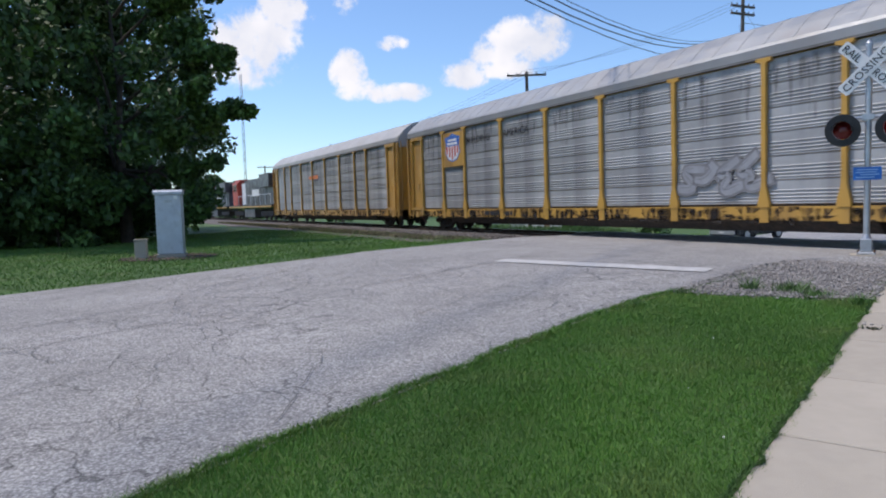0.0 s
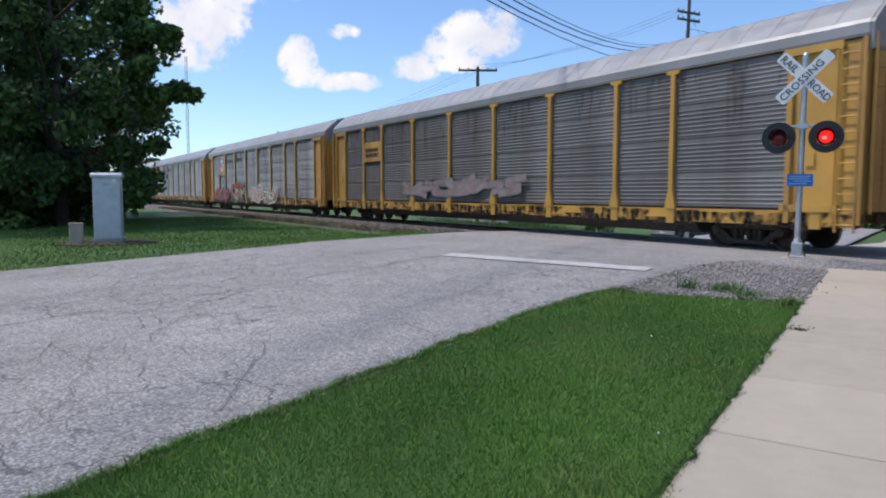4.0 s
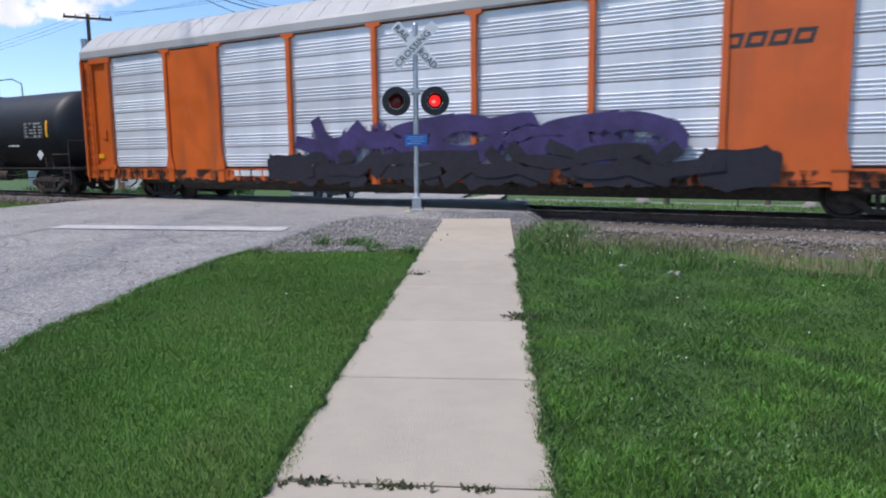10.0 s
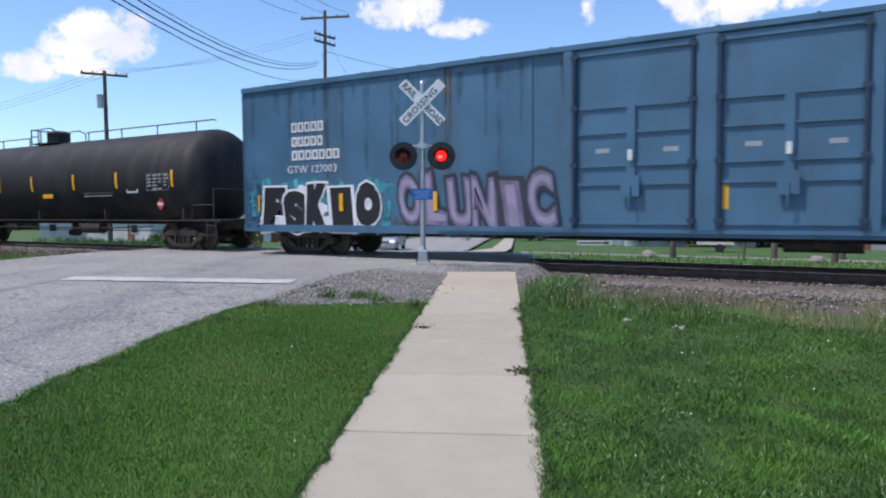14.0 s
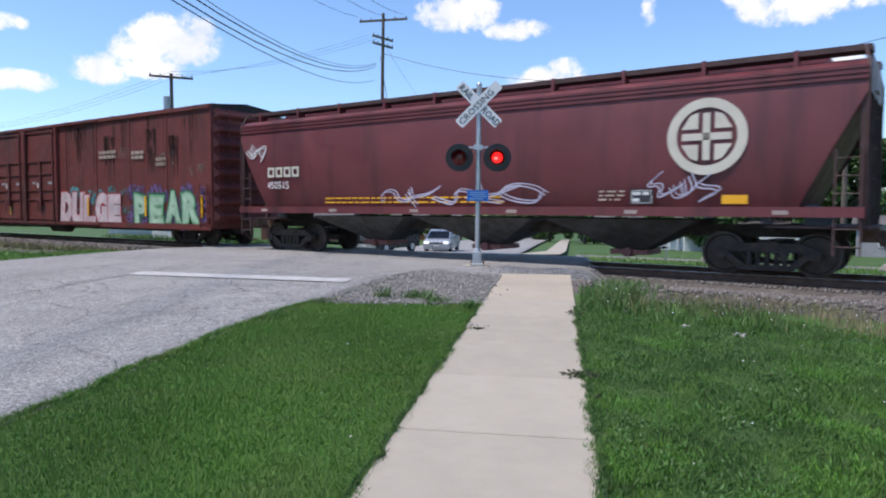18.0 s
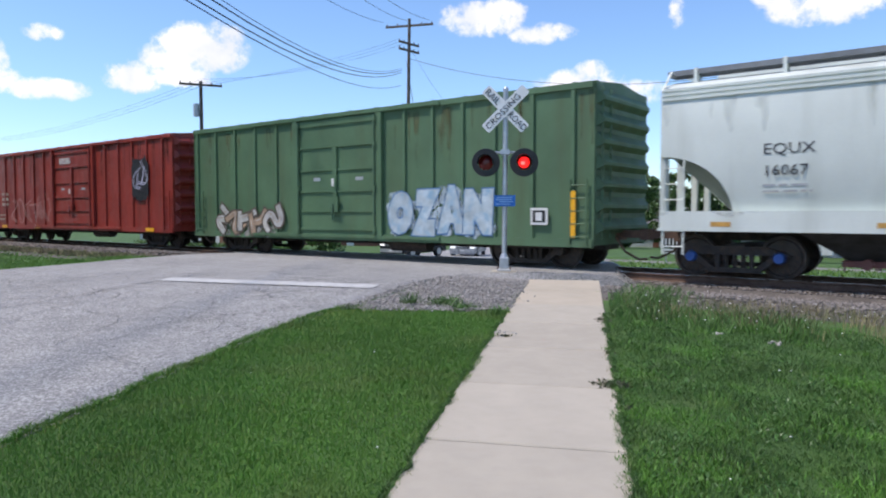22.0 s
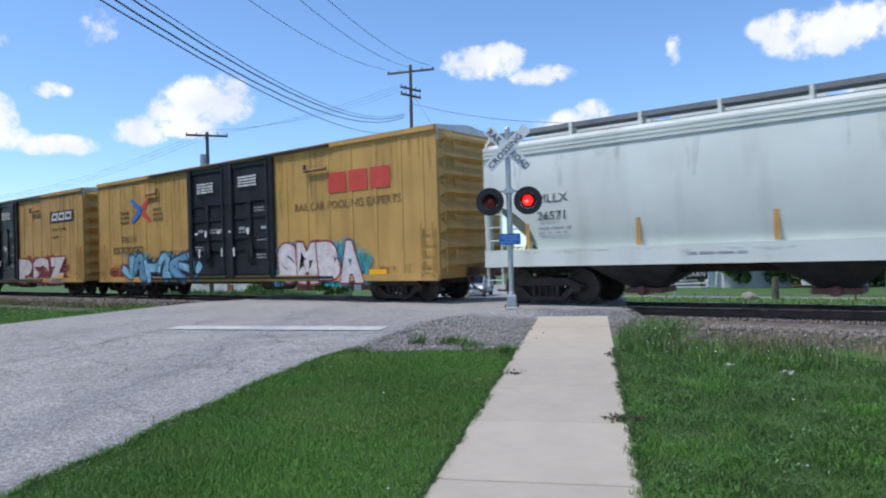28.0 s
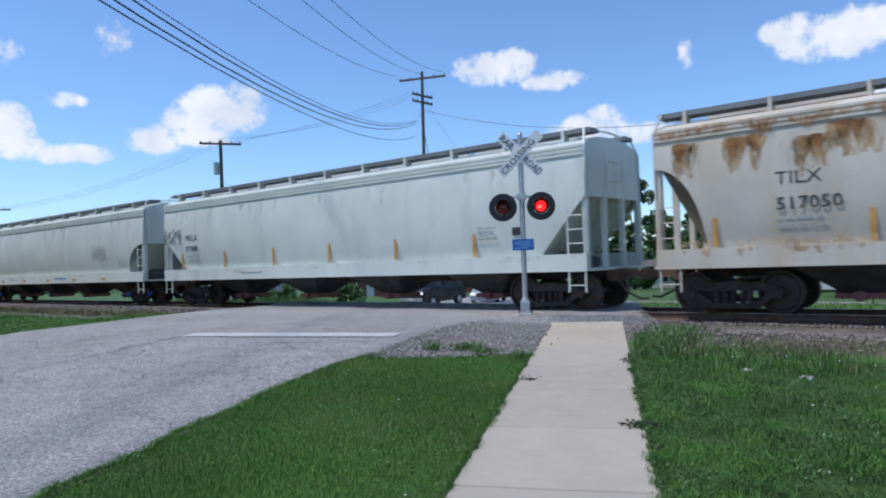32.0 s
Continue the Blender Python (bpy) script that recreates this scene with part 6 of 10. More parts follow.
def locomotive(left, right, label, front):
    car, h = rail_car("locomotive", left, right, label, "locomotive")
    grey = paint("loco_grime_grey", (0.10, 0.10, 0.105), dirt=(0.04, 0.04, 0.04))
    red = paint("loco_red", (0.5, 0.05, 0.025))
    b = h - 0.8
    part("frame", box(-b, b, -1.55, 1.55, 1.35, 1.6), mat("loco_black", (0.02, 0.02, 0.02), 0.5, var=0.3), car)
    bm = bmesh.new()
    bx(bm, -b + 5.6, b - 1.2, -1.0, 1.0, 1.6, 4.35)
    bmesh.ops.bevel(bm, geom=[e for e in bm.edges if abs(e.verts[0].co.x - e.verts[1].co.x) > 2 and e.verts[0].co.z > 4], offset=0.25, segments=2, affect="EDGES")
    part("engine_hood", bm, grey, car)
    for i in range(9):
        x = -b + 6.4 + i * 1.25
        part("hood_door", box(x, x + 1.1, -1.03, -1.0, 1.8, 3.6), grey, car)
    part("radiator", box(b - 5.2, b - 1.2, -1.45, 1.45, 3.3, 4.55), grey, car)
    bm = bmesh.new()
    bx(bm, -b + 2.6, -b + 5.4, -1.5, 1.5, 1.6, 4.5)
    bmesh.ops.bevel(bm, geom=[e for e in bm.edges if abs(e.verts[0].co.x - e.verts[1].co.x) > 2 and e.verts[0].co.z > 4], offset=0.3, segments=3, affect="EDGES")
    cab = part("cab", bm, red, car, "red cab")
    for x in (-b + 3.0, -b + 4.2):
        part("cab_window", box(x, x + 0.8, -1.53, -1.5, 3.2, 3.95), mat("dark_glass", (0.02, 0.025, 0.03), 0.08), cab)
    part("sill_stripe", box(-b, b, -1.56, -1.545, 1.36, 1.5), YELLOW, car, "yellow stripe along the frame")
    part("nose", box(-b + 0.9, -b + 2.6, -1.1, 1.1, 1.6, 3.3), red, car)
    part("fuel_tank", box(-2.6, 2.6, -1.35, 1.35, 0.35, 1.2), grey, car)
    part("white_stripe", box(-b + 5.7, -b + 7.6, -1.045, -1.03, 1.7, 4.0), SPRAY["white"], car)
    patch(car, 0.2, 3.4, 2.5, 3.2, -1.04, STENCIL_W, "emblem", "white road emblem left as a plain bar", 0.01)
    bm = bmesh.new()
    pipe(bm, [(-b + 5.6, -1.5, 2.6), (b - 0.3, -1.5, 2.6)], 0.025)
    for i in range(8):
        x = -b + 5.8 + i * (2 * b - 6.2) / 7
        tube(bm, (x, -1.5, 1.6), (x, -1.5, 2.6), 0.022, 6)
    part("handrail", bm, SPRAY["white"], car)
    for s in (-1, 1):
        xc = s * (h - 4.6)
        for dx in (-1.9, 0, 1.9):
            WHEELS.append(again("wheelset", W_ME, car, pose(xc + dx, 0, 0.5)))
        part("bogie_frame", box(xc - 2.6, xc + 2.6, -1.12, 1.12, 0.5, 0.95), TRUCK, car)
    couplers(car, h)
    return car


locomotive(EDGE[1] - 46.4, EDGE[1] - 23.2, "dark grey and red diesel locomotive at the head of the train", True)
locomotive(EDGE[1] - 23.2, EDGE[1], "dark grey and red diesel locomotive coupled second in the train", False)
car, b = autorack(EDGE[1], EDGE[2], SILVER, YELLOW, ROOF_W, YELLOW, "silver autorack with yellow posts and a white roof", RACK_POSTS, tiers=6)
patch(car, -2.9, -0.6, 3.3, 3.55, -1.6, SPRAY["orange"], "faded_mark")
car, b = autorack(EDGE[2], EDGE[3], SILVER, YELLOW, ROOF_G, YELLOW, "silver autorack with yellow posts, a shield emblem and grey graffiti", RACK_POSTS, tiers=6)
shield(car, -.72 * b + .1, -.575 * b - .1, 2.95, 4.5, YELLOW, True)
words(car, "BUILDING", -.565 * b, 3.86, -1.566, 0.42, STENCIL_B, 1.08)
words(car, "AMERICA", -.35 * b, 3.88, -1.566, 0.42, STENCIL_B, 1.05)
graffiti(car, 0.31 * b, 0.5 * b, 1.3, 2.3, -1.575, [SPRAY["grey"]], mat("faint_grey_spray", (0.2, 0.2, 0.21), 0.6), 4, 3, "faded grey graffiti")
lines(car, -6.6, -4.4, 0.9, -1.605, 1, .1, STENCIL_B, 2, .16)
car, b = autorack(EDGE[3], EDGE[4], SILVER, YELLOW, ROOF_G, YELLOW, "silver autorack with yellow posts, a shield emblem and bright graffiti", RACK_POSTS, tiers=6)
shield(car, -.72 * b + .1, -.575 * b - .1, 2.95, 4.5, YELLOW, True)
words(car, "BUILDING", -.565 * b, 3.86, -1.566, 0.42, STENCIL_B, 1.08)
words(car, "AMERICA", -.35 * b, 3.88, -1.566, 0.42, STENCIL_B, 1.05)
patch(car, -6.6, -0.9, .63, .97, -1.6, mat("black_sill_band", (.035, .036, .034), .7, var=.3, scale=3), "sill_band")
lines(car, -5.9, -2.9, .9, -1.61, 1, .1, STENCIL_W, 5, .17)
mist(car, -12.0, -7.2, .8, 1.6, -1.656, mist_paint("spray_flame", (.5, .09, .05)), 90, 111, "flame-red spray mist", (.12, .3))
graffiti(car, -11.9, -7.1, .75, 1.85, -1.66, [mat("spray_flame_solid", (.5, .09, .05), .6, var=.3), mat("spray_smoke", (.1, .1, .1), .6, var=.3)], mat("spray_soot", (.05, .035, .035), .65), 6, 11, "red and sooty black graffiti", None)
mist(car, -6.2, -2.2, .85, 2.0, -1.656, mist_paint("spray_bottle", (.05, .12, .08)), 80, 112, "bottle-green spray mist", (.12, .32))
mist(car, -5.8, -2.6, 1.4, 2.1, -1.658, mist_paint("spray_flame", (.5, .09, .05)), 40, 113, "", (.12, .3))
graffiti(car, -6.2, -2.2, .85, 2.05, -1.664, [mat("spray_flame_solid", (.5, .09, .05), .6), mat("spray_sage", (.3, .45, .32), .6, var=.3)], mat("spray_soot", (.05, .035, .035), .65), 4, 12, "red and sage green graffiti")
graffiti(car, -.5, 2.45, .62, 1.9, -1.66, [mat("spray_brick", (.33, .13, .08), .6, var=.15)], SPRAY["white"], 6, 13, "brick-brown graffiti edged in white")
graffiti(car, 2.7, 5.6, .63, 1.86, -1.66, [mat("spray_moss", (.14, .26, .07), .6, var=.15), mat("spray_brick", (.33, .13, .08), .6)], SPRAY["white"], 4, 14, "moss green and brown graffiti edged in white")
graffiti(car, 5.6, 10.7, 1.0, 1.65, -1.66, [SPRAY["grey"]], mat("faint_grey_spray", (0.2, 0.2, 0.21), 0.6), 8, 15, "faded grey graffiti", thin=True)
car, b = autorack(EDGE[4], EDGE[5], TARN, YELLOW, ROOF_G, YELLOW, "tarnished autorack with yellow posts and an open vent panel", RACK_POSTS)
patch(car, -.72 * b + .1, -.575 * b - .1, 2.95, 3.9, -1.58, YELLOW, "emblem_plate", "yellow plate with a dark emblem", 0.05)
lines(car, -.70 * b, -.6 * b, 3.6, -1.635, 2, .25, STENCIL_B, 4, .18)
graffiti(car, -.4 * b, 0.2 * b, 1.3, 2.0, -1.66, [mat("faint_rose_spray", (0.3, 0.22, 0.21), 0.6)], mat("faint_grey_spray", (0.2, 0.2, 0.21), 0.6), 7, 16, "faint washed-out graffiti")
car, b = autorack(EDGE[5], EDGE[6], DULL, YELLOW, ROOF_W, YELLOW, "grimy dark autorack with yellow posts and a white shield", RACK_POSTS, clips=True)
shield(car, -.72 * b + .05, -.575 * b - .05, 2.95, 4.55, YELLOW, False)
patch(car, -8.6, -5.0, 0.64, 0.95, -1.6, BLACK, "number_board")
lines(car, -8.4, -5.3, 0.9, -1.61, 1, .1, STENCIL_W, 5, .2)
mist(car, -1.8, 3.9, .7, 1.85, -1.656, mist_paint("spray_dull_mint", (.28, .38, .3)), 90, 114, "dull mint spray mist", (.12, .32))
graffiti(car, -1.7, 3.8, .7, 1.85, -1.66, [mat("spray_brick_red", (.3, .07, .06), .6, var=.3), mat("spray_slate_blue", (.08, .13, .22), .6, var=.3), mat("spray_oatmeal", (.42, .4, .36), .6, var=.3)], mat("spray_soot", (.05, .035, .035), .65), 7, 21, "brick red, slate and oatmeal graffiti")
graffiti(car, 8.8, 10.8, .55, 1.7, -1.66, [SPRAY["black"]], SPRAY["white"], 4, 22, "white and black graffiti")
patch(car, 4.6, 6.3, .65, .96, -1.6, BLACK, "number_board")
lines(car, 4.7, 6.2, .92, -1.61, 1, .1, STENCIL_W, 8, .24, "emblem")
car, b = autorack(EDGE[6], EDGE[7], TARN, BROWN, ROOF_G, BROWN, "weathered autorack with brown posts on a yellow flat car", RACK_POSTS)
lines(car, -7.3, -6.1, 3.68, -1.57, 4, .1, STENCIL_B, 31, .045)
patch(car, -6.1, -5.4, 3.4, 3.68, -1.57, STENCIL_B, "emblem")
lines(car, -6.2, -5.1, 3.22, -1.57, 2, .1, mat("grey_print", (.2, .21, .22), .6), 32, .04)
lines(car, -8.3, -5.5, 0.85, -1.605, 1, .1, STENCIL_W, 6, .18)
patch(car, 4.4, 6.2, .65, .95, -1.6, BLACK, "number_board")
lines(car, 4.6, 6.0, .88, -1.61, 1, .1, STENCIL_W, 7, .18)
graffiti(car, -4.6, -1.8, 0.8, 1.85, -1.66, [SPRAY["black"], mat("spray_slate", (.12, .15, .19), .6)], SPRAY["white"], 5, 24, "black bubble graffiti edged in silver")
graffiti(car, -1.5, -.95, 1.0, 1.5, -1.66, [TARN], mat("chalk_line", (0.5, 0.49, 0.46), 0.7), 2, 27, "small chalk scrawl", thin=True)
graffiti(car, 1.4, 3.6, 0.85, 1.75, -1.66, [TARN], mat("chalk_line", (0.5, 0.49, 0.46), 0.7), 4, 25, "chalky line graffiti", thin=True)
graffiti(car, .66 * b, .86 * b, 1.2, 2.4, -1.66, [TARN], STENCIL_B, 3, 26, "thin black line graffiti", thin=True)
for dx, z in ((.9 * b, 3.0), (.9 * b, 2.2), (.9 * b, 1.8)):
    lines(car, dx - .4, dx + .4, z, -1.6, 2, .14, STENCIL_W, int(z * 10), .07)
patch(car, -.99 * b, -.92 * b, 1.3, 1.55, -1.6, STENCIL_W, "stencil")


def hazard(car, x, z, y, white=True):
    """A diamond placard on a holder."""
    bm = bmesh.new()
    plate_y(bm, [(x - .2, z), (x, z - .2), (x + .2, z), (x, z + .2)], y - 0.02, y)
    p = part("placard", bm, SPRAY["red"] if not white else SPRAY["white"], car, "diamond hazard placard")
    part("placard_band", box(x - .12, x + .12, y - 0.026, y - 0.021, z - .05, z + .05), STENCIL_W, p)


def manway(car, x, zt, shell, rail, w=1.6, up=0.85):
    bm = bmesh.new()
    tube(bm, (x, 0, zt - 0.15), (x, 0, zt + 0.4), 0.42, 20)
    tube(bm, (x, 0, zt + 0.4), (x, 0, zt + 0.5), 0.46, 20, 0.3)
    part("dome", bm, shell, car)
    bm = bmesh.new()
    bx(bm, x - w * .8, x + w * .8, -0.62, 0.62, zt - 0.03, zt + 0.01)
    part("top_platform", bm, rail, car)
    bm = bmesh.new()
    for y in (-0.6, 0.6):
        pipe(bm, [(x - w * .8, y, zt - .05), (x - w * .8, y, zt + up), (x - w * .35, y, zt + up), (x - w * .35, y, zt)], 0.025)
        pipe(bm, [(x + w * .8, y, zt - .05), (x + w * .8, y, zt + up * 0.7), (x + w * .45, y, zt + up), (x - w * .2, y, zt + up), (x - w * .2, y, zt)], 0.025)
        pipe(bm, [(x - w * .8, y, zt + up * .5), (x - w * .35, y, zt + up * .5)], 0.02)
    pipe(bm, [(x - w * .8, -.6, zt + up), (x - w * .8, .6, zt + up)], 0.025)
    part("platform_rail", bm, rail, car)


def curve_y(r, mid, z):
    return -math.sqrt(max(0.0, r * r - (z - mid) ** 2))


def band(car, x, z0, z1, r, mid, material, w=0.12, name="reflector"):
    """A strip of tape that follows the shell's round."""
    bm = bmesh.new()
    prev = None
    for i in range(7):
        z = z0 + (z1 - z0) * i / 6
        y = curve_y(r, mid, z) - 0.012
        cur = (bm.verts.new((x - w / 2, y, z)), bm.verts.new((x + w / 2, y, z)))
        if prev:
            bm.faces.new((prev[0], prev[1], cur[1], cur[0]))
        prev = cur
    part(name, bm, material, car)


BLACK_TANK = paint("black_tank_paint", (0.011, 0.013, 0.018), 0.52, rvar=0.02, spec=0.45, dirt=(0.02, 0.02, 0.02), amount=0.3)
WHITE_TANK = paint("white_tank_paint", (0.6, 0.645, 0.635), 0.75, rvar=0.02, spec=0.25, dirt=(0.45, 0.46, 0.45), amount=0.3)


def data_panel(car, x0, x1, z0, z1, y, ink, rows, cols, seed, ground=None, name="data_panel"):
    """A framed block of rows of print too small to read."""
    rnd = random.Random(seed)
    if ground:
        patch(car, x0 - .03, x1 + .03, z0 - .03, z1 + .03, y, ground, name + "_ground")
        y -= 0.007
    bm = bmesh.new()
    for a, c, d, e in ((x0, x1, z0, z0 + .012), (x0, x1, z1 - .012, z1), (x0, x0 + .012, z0, z1), (x1 - .012, x1, z0, z1)):
        bx(bm, a, c, y - .005, y, d, e)
    dz, dx = (z1 - z0) / rows, (x1 - x0) / cols
    for r in range(rows):
        for c in range(cols):
            if rnd.random() < 0.85:
                bx(bm, x0 + dx * (c + .12), x0 + dx * (c + rnd.uniform(.55, .95)), y - .005, y, z0 + dz * (r + .25), z0 + dz * (r + .75))
    return tagged(part(name, bm, ink, car), kind="stuff")


def blocks(car, n, x0, x1, z0, z1, y, material, bold=0.05, slant=0.0, name="road_name", label=""):
    """A company's name left as a row of plain hollow blocks."""
    w = (x1 - x0) / n
    row = None
    for i in range(n):
        bm = bmesh.new()
        a, c = x0 + i * w + .06 * w, x0 + (i + 1) * w - .12 * w
        for p, q, d, e in ((a, c, z0, z0 + bold), (a, c, z1 - bold, z1), (a, a + bold, z0 + bold, z1 - bold), (c - bold, c, z0 + bold, z1 - bold)):
            bx(bm, p, q, y - .006, y, d, e)
        for v in bm.verts:
            v.co.x += slant * (v.co.z - z0)
        ob = part("name_block" if row else name, bm, material, row or car, label if not row else "")
        row = row or ob


def fit_t1(car, h, r, m):
    zt = m + r
    manway(car, 0.3, zt, BLACK_TANK, BLACK_TANK, 1.9)
    bm = bmesh.new()
    lathe_x(bm, [(-1.7, r + 0.004), (-1.6, r + 0.03), (0.3, r + 0.03), (0.4, r + 0.004)], 0, m, 40)
    part("dull_band", bm, mat("dull_black_band", (0.03, 0.032, 0.036), 0.7, var=0.2), car)
    ladder(car, -0.6, -r, 1.0, m + 1.1, 0.42, BLACK_TANK, 7, out=0.16)
    for x in (-7.2, -4.7, -2.4, 0.4, 3.1, 6.9):
        band(car, x, m - 0.25, m + 0.35, r, m, REFLECT, 0.13)
    band(car, -7.85, m - 0.7, m + .4, r, m, REFLECT, 0.12)
    words(car, "SJFX 124", -6.6, m - 0.15, curve_y(r, m, m), 0.36, STENCIL_W, 1.15, "car_number")
    lines(car, -6.3, -4.2, m - .45, curve_y(r, m, m - .4), 2, .14, STENCIL_W, 40, .06)
    lines(car, 1.2, 2.1, m - .5, curve_y(r, m, m - .5), 3, .13, STENCIL_W, 41, .05)
    lines(car, 2.6, 3.4, m - .5, curve_y(r, m, m - .5), 1, .13, STENCIL_W, 42, .06)
    lines(car, 4.2, 4.9, m - .5, curve_y(r, m, m - .5), 1, .13, STENCIL_W, 43, .06)
    data_panel(car, 5.5, 6.65, m - .25, m + .3, curve_y(r, m, m) - .01, mat("grey_white_print", (.35, .36, .36), .6), 5, 4, 44)
    hazard(car, 6.1, 1.5, curve_y(r, m, 1.6) - 0.03)


tank_car(EDGE[7], EDGE[8], BLACK_TANK, "glossy black tank car with yellow reflectors", 1.5, 2.38, fit_t1)
car, b = autorack(EDGE[8], EDGE[9], BRIGHT, ORANGE, ROOF_W, ORANGE, "bright orange autorack with silver sheets and purple graffiti", (-.677, -.51, -.299, -.084, .13, .342, .542, .697), sill_mat=ORANGE, end_w=1.5, solid=(1, 7), leaf_mat=BRIGHT, tiers=6, dirty=False)
dusk, pitch = mat("spray_dusk", (.045, .03, .12), .6, var=.35, scale=2, bump=0), mat("spray_pitch", (.012, .011, .02), .65, var=.3, scale=2, bump=0)
mist(car, -3.2, 6.2, 1.35, 2.0, -1.66, mist_paint("spray_dusk_mist", (.045, .03, .12)), 90, 39, "dusky purple spray mist", (.12, .28))
graffiti(car, -3.2, 6.4, 1.1, 2.25, -1.68, [dusk], dusk, 7, 36, "dark purple graffiti")
graffiti(car, -3.4, 6.9, .75, 1.5, -1.7, [pitch], pitch, 8, 37, "black graffiti below the purple")
mist(car, -4.4, 7.6, .7, 1.0, -1.69, mat("spray_pitch", (.012, .011, .02), .65), 60, 38, "black spray along the sill", (.12, .3))
for x in (-4.1, 7.6):
    smear(car, x - .75, x + .75, .66, 1.4, -1.692, pitch, 5, "sprayed_ground")
blocks(car, 4, 7.15, 8.8, 3.3, 3.58, -1.6, STENCIL_B, .075, .3, "emblem", "row of black slanting blocks standing for a company name")
lines(car, -.47 * b, -.3 * b, .95, -1.605, 1, .1, STENCIL_W, 36, .16)
patch(car, .93 * b, .96 * b, 1.6, 1.75, -1.6, REFLECT)
patch(car, -.96 * b, -.93 * b, 1.35, 1.5, -1.6, REFLECT)


def fit_t2(car, h, r, m):
    zt = m + r
    manway(car, 0.1, zt, WHITE_TANK, GALV, 2.2)
    ladder(car, 0.13, -r, 0.5, zt - 0.2, 0.5, WHITE_TANK, 10, out=0.15)
    blocks(car, 6, -6.5, -2.75, m + .05, m + .44, curve_y(r, m, m + .2) - .02, STENCIL_B, .1, 0.0, "emblem", "row of bold black blocks standing for a company name")
    words(car, "PROX 24088", -6.3, m - 0.25, curve_y(r, m, m), 0.3, mat("grey_stencil", (.25, .26, .27), .6), 1.05, "car_number")
    lines(car, -6.25, -5.0, m - .45, curve_y(r, m, m - .4), 2, .14, mat("grey_stencil", (.25, .26, .27), .6), 51, .05)
    for x in (-7.5, -4.2, -1.27, 1.4, 4.6, 7.3):
        band(car, x, m - 0.1, m + 0.45, r, m, mat("faded_orange_tape", (.5, .24, .04), .5), 0.1)
        band(car, x + (.6 if x < -3 else .18), m - 0.45, m + 0.05, r, m, mat("grey_stencil", (.25, .26, .27), .6), 0.07, "stain")
    data_panel(car, 6.2, 7.25, m - .42, m + .02, curve_y(r, m, m) - .02, STENCIL_B, 5, 3, 52, mat("grey_data_plate", (.33, .34, .35), .5))
    data_panel(car, 5.45, 5.85, m - .74, m - .5, curve_y(r, m, m - .5) - .02, STENCIL_W, 2, 2, 53, STENCIL_B)
    patch(car, 6.25, 6.55, m - .62, m - .5, curve_y(r, m, m - .4), mat("grey_stencil", (.25, .26, .27), .6))
    band(car, 7.44, m - .3, m + .1, r, m, STENCIL_W, .26, "data_plate")
    patch(car, 7.38, 7.5, m - .28, m - .02, curve_y(r, m, m) - .02, mat("grey_stencil", (.25, .26, .27), .6))
    for x in (-2.0, 1.1, 4.2):
        band(car, x + .14, m + .2, m + .44, r, m, STENCIL_W, .26, "placard_holder")
    patch(car, 1.9, 2.8, m - .6, m - .35, curve_y(r, m, m - .3), mat("faded_yellow_label", (.42, .37, .16), .7))
    hazard(car, 7.0, 1.45, -1.45, False)
    bm = bmesh.new()
    tube(bm, (7.3, -1.1, 1.28), (8.6, -1.1, 1.28), 0.24, 14)
    part("air_reservoir", bm, WHITE_TANK, car, smooth=True)
    part("brake_stand", box(h - 1.3, h - 1.0, -1.3, -0.9, 1.04, 2.3), GALV, car)


tank_car(EDGE[9], EDGE[10], WHITE_TANK, "dirty white pressure tank car with a ladder and railings", 1.48, 2.38, fit_t2, end_inset=0.43, saddle=mat("grey_white_frame", (.5, .52, .53), .5))
T3_PAINT = paint("dull_black_tank_paint", (0.017, 0.018, 0.021), 0.68, rvar=0.02, spec=0.4, dirt=(0.05, 0.045, 0.04), amount=0.35)


def fit_t3(car, h, r, m):
    zt = m + r
    manway(car, -0.9, zt, T3_PAINT, T3_PAINT, 1.1, 0.55)
    for x in (-8.9, -7.2, -4.9, -2.4, -.1, 2.6, 5.1, 8.0):
        band(car, x, m - 0.35, m + 0.2, r, m, REFLECT, 0.12)
    words(car, "DBUX 340244", -8.1, m - 0.3, curve_y(r, m, m - .2), 0.38, STENCIL_W, 1.1, "car_number")
    data_panel(car, -4.65, -4.4, m - .32, m + .02, curve_y(r, m, m - .2), mat("grey_white_print", (.35, .36, .36), .6), 3, 1, 63)
    lines(car, -8.0, -6.0, m - .62, curve_y(r, m, m - .6), 2, .15, STENCIL_W, 60, .06)
    patch(car, .5, 1.15, m - .62, m - .28, curve_y(r, m, m - .5), REFLECT, "yellow_label")
    lines(car, 3.1, 4.8, m - .45, curve_y(r, m, m - .5), 2, .11, mat("grey_white_print", (.35, .36, .36), .6), 61, .035)
    patch(car, 5.6, 6.2, m - .5, m - .15, curve_y(r, m, m - .4), STENCIL_W, "data_box")
    patch(car, 5.65, 6.15, m - .45, m - .2, curve_y(r, m, m - .4) - .007, BLACK, "data_field")
    data_panel(car, 6.75, 7.85, m - .45, m + .1, curve_y(r, m, m) - .01, mat("grey_white_print", (.35, .36, .36), .6), 5, 4, 62)
    hazard(car, 7.2, 1.55, -1.42, False)


tank_car(EDGE[10], EDGE[11], T3_PAINT, "long dull black tank car with a railed dome", 1.6, 2.44, fit_t3, walk_rail=True, end_inset=1.14)

